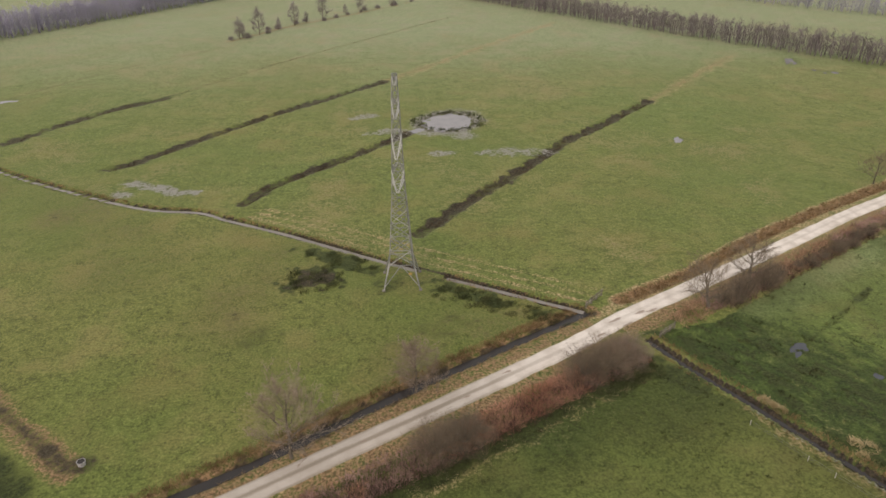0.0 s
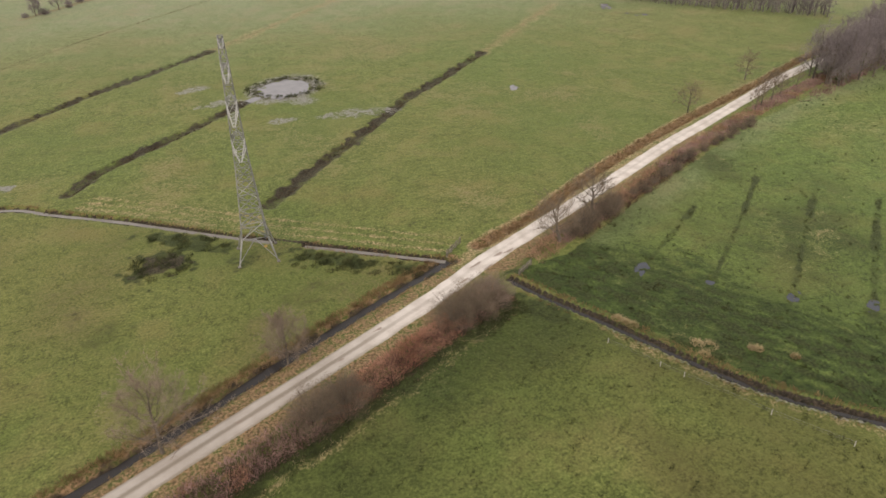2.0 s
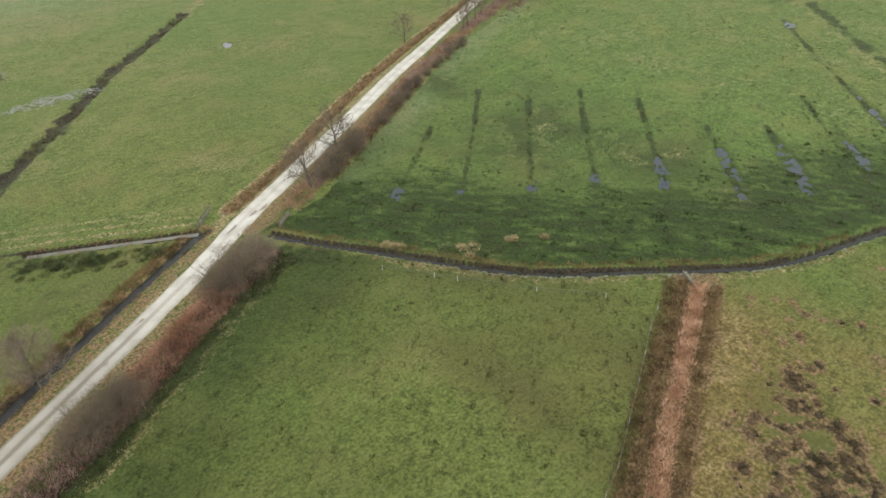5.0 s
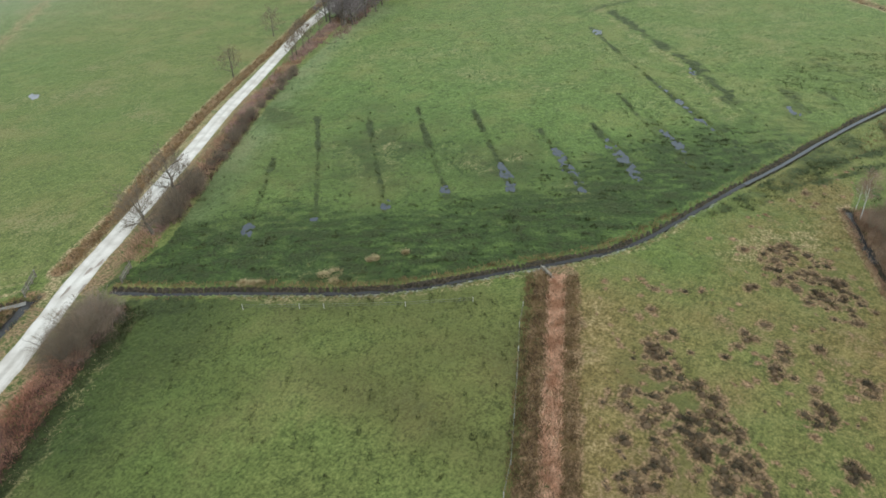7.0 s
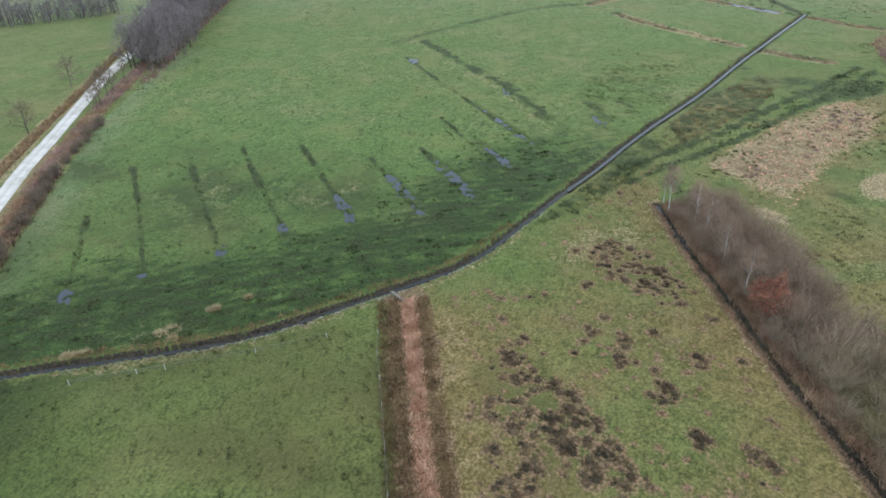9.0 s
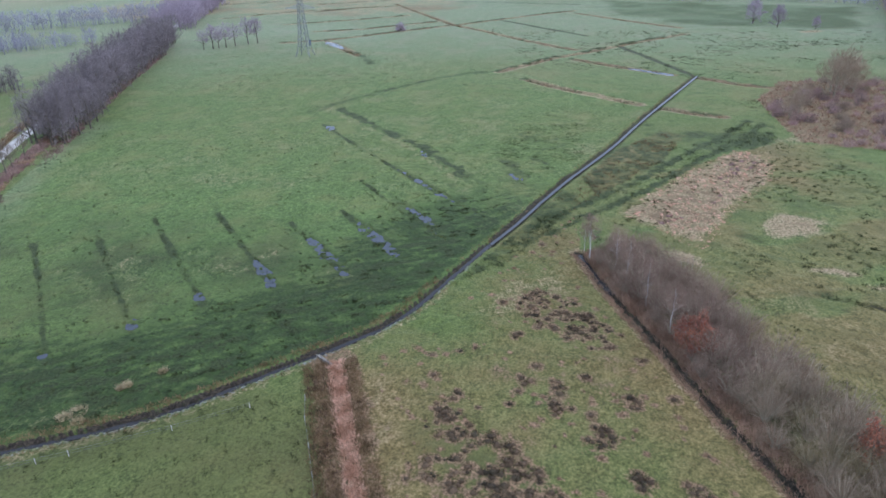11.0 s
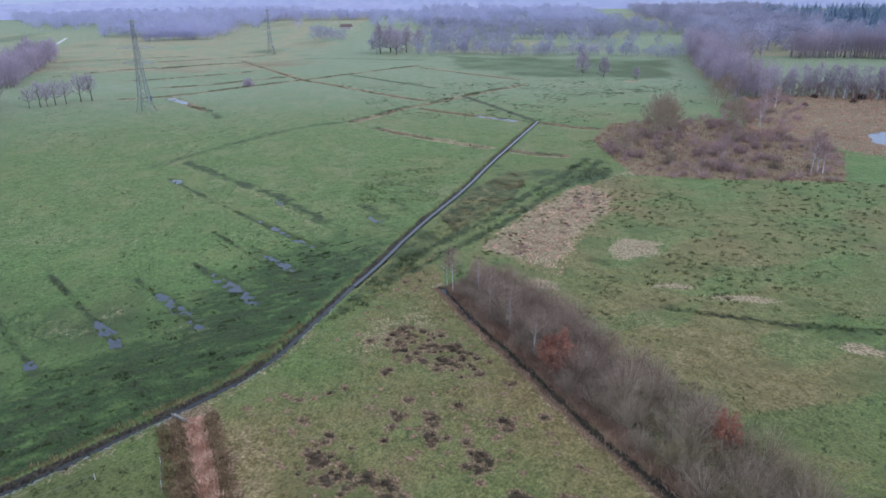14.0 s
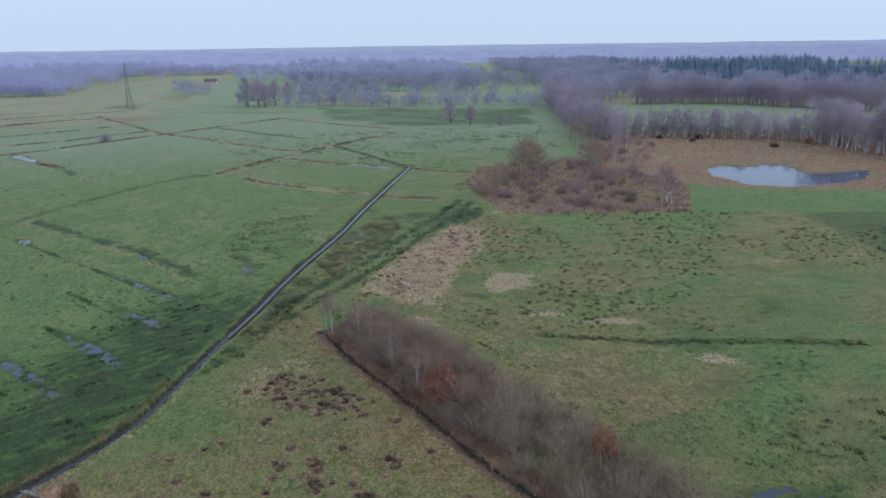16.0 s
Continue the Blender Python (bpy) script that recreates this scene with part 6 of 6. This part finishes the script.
stuff("bank_growth", np.concatenate([strip(BRACKEN_ROW, 1.0, 4.1, 2600, 316), strip(BRACKEN_ROW, -2.9, -1.0, 1500, 317)]), SEDGE, "brown sedge and dead stems beside the bracken row", "sedge", 8, (0.25, 0.8), 0.4, 0.06, 0.6, 316)
stuff("brambles", strip(BRACKEN_ROW, 1.1, 4.2, 500, 318), BRAMBLE, "dark dead stems beside the bracken row", "brambles", 8, (0.3, 0.8), 0.5, 0.05, 0.7, 318)
stuff("bracken", np.concatenate([strip(HEDGE_DITCH, -3.6, -0.7, 4200, 319, (0.7, 1.5)), strip(HEDGE_DITCH, 0.4, 1.7, 2200, 320, (0.3, 0.8))]), BRACKEN_RUST, "rusty bracken along the thicket's ditch", "bracken", 8, (0.3, 1.0), 0.5, 0.07, 0.8, 319)
stuff("brambles", strip(HEDGE_DITCH, -8.0, -3.0, 400, 321), BRAMBLE, "dark undergrowth below the thicket", "brambles", 8, (0.3, 1.1), 0.6, 0.06, 0.8, 321)
g_pts = np.concatenate([strip(GULLY_1, -1.8, 1.8, 1000, 322), strip(GULLY_2, -1.7, 1.7, 650, 323), strip(GULLY_3, -1.6, 1.6, 650, 324), strip(GULLY_4, -1.5, 1.5, 330, 325), strip(DRY_4, -0.6, 0.6, 160, 326)])
g_pts = g_pts[fbm(g_pts[:, 0] / 3, g_pts[:, 1] / 3, 60, 2) > 0.45]
stuff("rushes", g_pts, HEATHER, "dark rushes choking the old field gullies", "rushes", 9, (0.15, 0.45), 0.45, 0.09, 0.8, 322)
ring = RNG.uniform(0, 2 * np.pi, 150)
rad = RNG.uniform(0.95, 1.35, 150)
stuff("rushes", np.stack([17 + np.cos(ring) * 8.6 * rad, 199.5 + np.sin(ring) * 7.4 * rad, RNG.uniform(0.7, 1.5, 150)], -1), RUSH, "dark rush tussocks round the field pond", "rushes", 14, (0.3, 0.8), 0.5, 0.1, 0.5, 327)


def clumpy(scale, cut, seed):
    return lambda x, y: fbm(x / scale, y / scale, seed, 2) > cut


def hummocks(pts, material, label, seed, count=60):
    """Low shaggy tussocks: a small ragged core with blades that stand up and lean out."""
    g = np.random.default_rng(seed)
    vs, fs, at = [], [], 0
    z = relief(pts[:, 0], pts[:, 1])
    for (x, y, s), h in zip(pts, z):
        t = np.linspace(0, 2 * np.pi, 8)[:-1] + g.uniform(0, 1)
        ring = []
        for r, up in ((0.5, -0.05), (0.3, 0.16)):
            q = r * s * g.uniform(0.6, 1.3, 7)
            ring.append(np.stack([x + q * np.cos(t), y + q * np.sin(t), h + s * up * g.uniform(0.5, 1.4, 7)], -1))
        vs.append(np.concatenate(ring + [np.array([[x, y, h + s * 0.2]])]))
        f = []
        for j in range(7):
            p, q = j, (j + 1) % 7
            f += [(p, q, q + 7), (p, q + 7, p + 7), (7 + p, 7 + q, 14)]
        fs.append(np.array(f) + at)
        at += 15
    low = pts * np.array([1, 1, 0.8])
    bv, bf = blades(low, count, (0.3, 1.0), 0.9, 0.06, 0.7, seed)
    solid("heather", raw_mesh("heather", np.concatenate(vs + [bv]), np.concatenate(fs + [bf + at])), material, label, "heather", "stuff")


hummocks(TUSSOCKS[::2], HEATHER, "dense dark hummocks of heather and rush in the bog", 72)
hummocks(TUSSOCKS[1::2], HEATHER_BROWN, "brown hummocks of dead heather in the bog", 74)
hummocks(TUFTS, HEATHER_RED, "small red-brown sedge tussocks in the bog", 76, 40)
stuff("bracken", scatter(CARR, 3600, 340, None, (0.6, 1.5)), BRACKEN_RUST, "rusty brown dead undergrowth of the boggy scrub", "bracken", 6, (0.2, 0.8), 0.8, 0.2, 0.8, 340)
stuff("dry_grass", scatter(MIRE, 5600, 341, lambda x, y: ~inside(x, y, LAKE_SHORE), (0.6, 1.6)), TAN, "bleached reed and moor grass round the lake", "grass", 6, (0.2, 0.7), 0.9, 0.2, 0.8, 341)
stuff("sedge_tussocks", scatter(FIELD_BOG, 900, 329, None, (0.3, 0.9)), SEDGE, "brown sedge tussocks in the boggy ground", "sedge", 14, (0.15, 0.45), 0.45, 0.06, 0.7, 329)
stuff("rushes", scatter(FIELD_HEATH, 1500, 330, clumpy(16, 0.52, 93), (0.4, 1.1)), RUSH, "dark rush tufts scattered over the rough pasture", "rushes", 10, (0.2, 0.55), 0.4, 0.09, 0.5, 330)
hummocks(scatter(RISE, 420, 331, None, (0.15, 0.55)), TAN, "bleached tussocks on the rise", 331)
hummocks(np.concatenate([in_beds([(128, -15, 4, 2, -35), (163, -35, 5, 2.5, -40), (139, -25.5, 3, 1, -35), (152, -29, 3, 1.2, -35), (157, -31, 4, 1.5, -35)], 0.9, 332, (0.5, 1.2))]), BRACKEN_DARK, "dark dead bracken clumps on the rise", 333)
stuff("bracken", scatter(RISE, 900, 334, clumpy(7, 0.5, 96), (0.5, 1.2)), BRACKEN_PINK, "bleached pink bracken on the rise", "bracken", 9, (0.1, 0.35), 0.6, 0.1, 1.3, 334)
stuff("rushes", scatter(FIELD_STRIPS, 1500, 332, lambda x, y: (fbm(x / 10, y / 10, 95, 2) > 0.54) & (line_dist(x, y, CANAL) > 3), (0.4, 1.0)), RUSH, "dark rush tufts in the drained strips", "rushes", 8, (0.15, 0.4), 0.5, 0.09, 0.7, 332)
stuff("rushes", np.concatenate([in_beds([(-15.5, 109.5, 5.4, 4.6, 20), (-11, 115.8, 8, 2.2, -35)], 1.5, 333, (0.3, 1.1)), scatter([(4, 101), (26, 91), (27, 94), (6, 107)], 120, 334, None, (0.4, 0.9))]), RUSH, "dark bed of rush and bramble near the pylon", "rushes", 84, (0.2, 0.8), 0.9, 0.08, 0.8, 333)
stuff("rushes", scatter([(96, 22), (107, 18), (125, 11), (140, 6), (128, 5), (116, 9), (103, 15)], 700, 345, clumpy(4, 0.42, 98), (0.5, 1.2)), RUSH, "dark rush bed on the bank of the drain", "rushes", 10, (0.15, 0.45), 0.6, 0.1, 0.8, 345)
stuff("sedge_tussocks", scatter([(150, 2), (171, -6), (192, -19), (188, -25), (164, -17), (138, -1), (128, 5)], 800, 347, clumpy(8, 0.45, 92), (0.5, 1.3)), SEDGE, "brown sedge and rush tussocks between the drain and the rise", "sedge", 10, (0.12, 0.4), 0.6, 0.12, 0.9, 347)
stuff("rushes", in_beds([(185.7, -42.4, 9, 4.5, -30), (179.1, -47.3, 4, 2, -30), (194.5, -39.6, 5, 2.5, -30)], 2.4, 348, (0.5, 1.3)), RUSH, "dark green rush bed at the foot of the rise", "rushes", 10, (0.12, 0.4), 0.7, 0.14, 0.9, 348)
stuff("sedge_tussocks", in_beds([(225.8, -50.1, 8, 4, 10), (308.9, -41.5, 9, 3, 60)], 1.3, 349, (0.5, 1.3)), HEATHER, "brown sedge bed beside the drain", "sedge", 10, (0.12, 0.4), 0.7, 0.16, 0.9, 349)
stuff("rushes", in_beds([(350.9, -99.9, 40, 9, -75)], 0.5, 350, (0.5, 1.4)), RUSH, "dark rush tufts in the meadow beyond the drain", "rushes", 10, (0.12, 0.4), 0.8, 0.22, 0.9, 350)
stuff("rushes", scatter([(150, 14), (166, 26), (194, 20), (198, 3), (165, 1)], 560, 346, clumpy(5, 0.5, 94), (0.5, 1.3)), RUSH, "scattered dark rushes at the end of the furrows", "rushes", 9, (0.12, 0.36), 0.6, 0.1, 0.8, 346)
stuff("rushes", scatter([(115, 10), (150, 2), (205, -45), (190, -48), (150, -12), (112, 6)], 380, 335, clumpy(6, 0.46, 97), (0.6, 1.4)), RUSH, "dark rush beds between the drain and the rise", "rushes", 10, (0.2, 0.6), 0.7, 0.12, 0.6, 335)
stuff("grass_tufts", np.concatenate([scatter(FIELD_PYLON, 7000, 336, lambda x, y: (y > 55) & (x > -45) & (y < 140), (0.4, 1.1)), scatter(FIELD_CORNER, 9000, 337, lambda x, y: x > 0, (0.4, 1.1)), scatter(FIELD_BOG, 6000, 338, lambda x, y: x > 30, (0.4, 1.1))]), GRASS, "coarse winter grass in uneven tufts", "grass", 7, (0.05, 0.22), 0.35, 0.06, 0.9, 336)

def drifts(pts, way, material, label, seed):
    """Low tufts drawn out along one direction, as the wind and the mower leave them."""
    g = np.random.default_rng(seed)
    c, s = way
    u, v = g.normal(0, 0.55, (len(pts), 5)), g.normal(0, 0.12, (len(pts), 5))
    x, y = pts[:, :1] + (u * c - v * s) * pts[:, 2:], pts[:, 1:2] + (u * s + v * c) * pts[:, 2:]
    q = np.stack([x.ravel(), y.ravel(), np.repeat(pts[:, 2], 5)], -1)
    bv, bf = blades(q, 7, (0.1, 0.32), 0.26, 0.12, 1.0, seed)
    solid("rush_tufts", raw_mesh("rush_tufts", bv, bf), material, label, "rushes", "stuff")


drifts(scatter(FIELD_STRIPS, 3000, 351, lambda x, y: (x < 135) & (line_dist(x, y, CANAL) > 2) & (line_dist(x, y, CANAL) < 27) & (fbm((x * 0.56 - y * 0.83) / 8, (x * 0.83 + y * 0.56) / 2, 34, 2) > 0.47), (0.5, 1.6)), (0.56, -0.83), RUSH, "dark rush tufts drawn out in lines beside the drain", 351)
drifts(scatter(FIELD_STRIPS, 1500, 352, lambda x, y: x < 180, (0.3, 0.9)), (0.75, 0.66), RUSH, "dark rush tufts along the drained furrows", 352)
pool_pts = in_beds([(cx, cy, p * 1.1, q * 1.3, t) for cx, cy, p, q, t in POOLS[1:13]], 2.2, 364, (0.3, 0.8))
drifts(pool_pts, (0.75, 0.66), GRASS, "grass tufts standing in the furrow pools", 365)
furrow_pts = np.concatenate([strip(d, -0.5, 0.5, 34, 360 + k, (0.35, 0.9)) for k, d in enumerate(FURROWS)])
furrow_pts = furrow_pts[np.min([ellipse(furrow_pts[:, 0], furrow_pts[:, 1], s) for s in POOLS], axis=0) > 1.25]
drifts(furrow_pts, (0.75, 0.66), RUSH, "dark rushes in the wet furrows", 353)
stuff("rush_tufts", scatter(FIELD_HEATH, 2600, 354, lambda x, y: (x > 40) & (y > -150) & (fbm(x / 22, y / 22, 91, 2) > 0.44), (0.4, 1.1)), RUSH, "small round dark rush tufts over the rough pasture", "rushes", 30, (0.2, 0.6), 0.55, 0.08, 0.6, 354)
stuff("rush_tufts", np.concatenate([strip(OLD_DRAIN, -1.0, 1.0, 420, 358, (0.3, 0.8)), in_beds([(101, -62, 9, 4, 20), (79, -65, 10, 4, -60), (66, -55, 9, 4, -60), (112, -64, 9, 4, -70), (118, -45, 9, 5, 20), (108, -27, 6, 4, 30), (58, -48, 5, 2.5, 70)], 1.5, 361, (0.4, 1.1))]), RUSH, "dark rush tufts along an old drain in the pasture", "rushes", 22, (0.15, 0.5), 0.5, 0.07, 0.6, 358)
drifts(scatter(FIELD_CORNER, 900, 355, lambda x, y: x > 0, (0.3, 1.0)), (0.8, 0.5), RUSH, "coarse dark grass tufts in the pasture", 355)
drifts(scatter([(150, 60), (300, 190), (345, 140), (280, 32), (225, -16), (160, 2)], 900, 356, clumpy(14, 0.55, 101), (0.35, 0.9)), (0.6, -0.8), RUSH, "scattered rush tufts in the far meadow", 356)
stuff("rushes", scatter([(285, 20), (400, 60), (400, -140), (300, -130), (262, -50)], 1300, 357, clumpy(14, 0.5, 103), (0.5, 1.5)), RUSH, "scattered rush tufts in the meadow beyond the drain", "rushes", 9, (0.15, 0.4), 0.8, 0.22, 0.7, 357)

far_pts = np.concatenate([strip(d, -1.6, 1.6, 30 + int(2.0 * sum(math.dist(p, q) for p, q in zip(d, d[1:]))), 370 + k, (0.7, 1.6)) for k, d in enumerate(FAR_DITCHES)])
far_pts = far_pts[fbm(far_pts[:, 0] / 7, far_pts[:, 1] / 7, 59, 2) > 0.4]
stuff("bank_growth", far_pts[::2], SEDGE, "brown sedge along the far field ditches", "sedge", 7, (0.15, 0.45), 0.9, 0.2, 0.9, 371)
stuff("rushes", far_pts[1::2] + np.array([0.8, 0.8, 0]), RUSH, "dark rushes along the far field ditches", "rushes", 7, (0.15, 0.45), 0.9, 0.2, 0.9, 372)
stuff("rushes", np.concatenate([strip(RUSH_LINE, -2.8, -0.9, 260, 388, (0.4, 1.3)), strip(RUSH_LINE, 0.9, 2.6, 240, 389, (0.4, 1.3))] + [strip(d, -3.5, 3.5, 90, 380 + k, (0.5, 1.4)) for k, d in enumerate(FAR_SOFT)]), RUSH, "dark rush beds in old hollows of the meadow", "rushes", 8, (0.08, 0.26), 0.9, 0.14, 0.9, 373)

# ---- small things ----
def fence(points, label, tall=0.85):
    ob = thing("fence", label, "fence", at=(points[0][0], points[0][1], 0))
    tops = []
    for x, y in points:
        z = float(relief(np.array([x]), np.array([y]))[0])
        a = Vector((x - points[0][0], y - points[0][1], z))
        part("post", bar(a - Vector((0, 0, 0.3)), a + Vector((0, 0, tall)), 0.065), WHITE_POST, ob, "pale painted fence post")
        tops.append(a)
    for h in (0.4, 0.75):
        bm = bmesh.new()
        for a, b in zip(tops, tops[1:]):
            beam(bm, a + Vector((0, 0, h)), b + Vector((0, 0, h)), 0.018)
        part("wire", bm, WIRE, ob, "thin grey fence wire")
    return ob


fence([(62.8, 34.9), (58.9, 33.4), (54.8, 31.4), (50.6, 29.4), (45.0, 26.8), (39.4, 24.2), (35.7, 23.0), (30, 20.5)], "low wire fence with pale posts beside the bracken row")
fence([(60.3, 41.0), (55.0, 48.2), (49.3, 57.4), (47.6, 60.2), (43.7, 66.8)], "low wire fence with pale posts along the drain")


def hurdle(a, b, label):
    a, b = Vector((*a, 0)), Vector((*b, 0))
    ob = thing("wooden_fence", label, "fence", at=(a.x, a.y, 0))
    d = b - a
    for k in range(4):
        p = d * (k / 3)
        part("post", bar(p + Vector((0, 0, -1.0)), p + Vector((0, 0, 1.25)), 0.16), OLD_WOOD, ob)
    for h in (0.3, 0.7, 1.1):
        part("rail", bar(Vector((0, 0, h)) - d * 0.04, d * 1.04 + Vector((0, 0, h)), 0.06, 0.16), OLD_WOOD, ob)
    return ob


hurdle((30.2, 96.0), (33.8, 99.4), "weathered grey wooden rail fence at the culvert")
hurdle((39.2, 86.6), (42.3, 88.8), "weathered grey wooden rail fence beside the drain")
weir = thing("plank_weir", "old wooden plank weir across the end of the bracken row", "weir", at=(72.2, 35.4, 0))
for k in range(5):
    p = Vector((-0.9, -1.2, 0)).lerp(Vector((0.7, 1.1, 0)), k / 4) + Vector((-0.9, 0.3, 0))
    part("post", bar(p + Vector((0, 0, -1)), p + Vector((0, 0, 0.45)), 0.14), OLD_WOOD, weir)
part("plank", bar((-1.9, -1.0, 0.2), (-0.1, 1.5, 0.2), 0.08, 0.25), OLD_WOOD, weir)
part("plank", bar((-1.6, -1.2, 0.1), (0.2, 1.3, 0.1), 0.3, 0.08), OLD_WOOD, weir)


def pile(x, y, r, seed, label):
    v, f = blades([(x, y, 1.0)], 260, (0.15, 0.7), r, 0.07, 1.1, seed)
    g = np.random.default_rng(seed)
    v = v.reshape(-1, 3, 3)
    dist = np.hypot(v[:, 0, 0] - x, v[:, 0, 1] - y)
    v[:, :, 2] += np.maximum(0, 0.5 * (1 - dist / r))[:, None] * g.uniform(0.4, 1.0, (len(v), 1))
    solid("straw_mound", raw_mesh("straw_mound", v.reshape(-1, 3), f), STRAW, label, "reeds", group="heaps of cut reed")


for k, (x, y, r) in enumerate(((56.2, 61.5, 1.3), (55.0, 62.6, 0.8), (54.6, 60.3, 0.7), (62.1, 58.7, 0.6), (61.4, 59.2, 0.5), (65.6, 55.8, 0.6), (47.8, 71.3, 0.8), (49.0, 69.2, 0.9), (48.4, 70.2, 0.6))):
    pile(x, y, r, 400 + k, "straw-coloured heap of cut reed lying in the grass")
trough = thing("water_trough", "small round grey water trough on trampled mud", "trough", at=(-39.5, 67.4, 0))
bm = bmesh.new()
bmesh.ops.create_cone(bm, cap_ends=True, segments=20, radius1=0.45, radius2=0.52, depth=0.6, matrix=Matrix.Translation((0, 0, 0.3)))
part("tub", bm, PLASTIC, trough)
bm = bmesh.new()
bmesh.ops.create_cone(bm, cap_ends=True, segments=20, radius1=0.44, radius2=0.44, depth=0.02, matrix=Matrix.Translation((0, 0, 0.605)))
part("water_surface", bm, WATER, trough, "dark water")


def house(x, y, turn, w, d, h, label):
    ob = thing("farmhouse", label, "house", at=(x, y, 0), turn=turn)
    bm = bmesh.new()
    bmesh.ops.create_cube(bm, size=1, matrix=Matrix.Translation((0, 0, h / 2)) @ Matrix.Diagonal((w, d, h, 1)))
    part("wall", bm, BRICK, ob)
    bm = bmesh.new()
    v = [bm.verts.new(p) for p in ((-w / 2 - 0.4, -d / 2 - 0.4, h - 0.1), (w / 2 + 0.4, -d / 2 - 0.4, h - 0.1), (w / 2 + 0.4, d / 2 + 0.4, h - 0.1), (-w / 2 - 0.4, d / 2 + 0.4, h - 0.1), (-w / 2 - 0.4, 0, h + d * 0.42), (w / 2 + 0.4, 0, h + d * 0.42))]
    for q in ((0, 1, 5, 4), (2, 3, 4, 5), (0, 4, 3), (1, 2, 5), (3, 2, 1, 0)):
        bm.faces.new([v[k] for k in q])
    part("roof", bm, TILE, ob, "red tiled roof")
    for k in (-1, 0, 1):
        part("window", bar((k * w * 0.3 - 0.6, -d / 2 - 0.03, h * 0.55), (k * w * 0.3 + 0.6, -d / 2 - 0.03, h * 0.55), 0.06, 1.2), WATER, ob, "dark window")
    return ob


house(590, 322, 100, 14, 8, 3.2, "small far farmhouse with pale walls and a red roof")
house(1010, 118, 80, 16, 9, 3.5, "far farmhouse with pale walls and a red roof among trees")
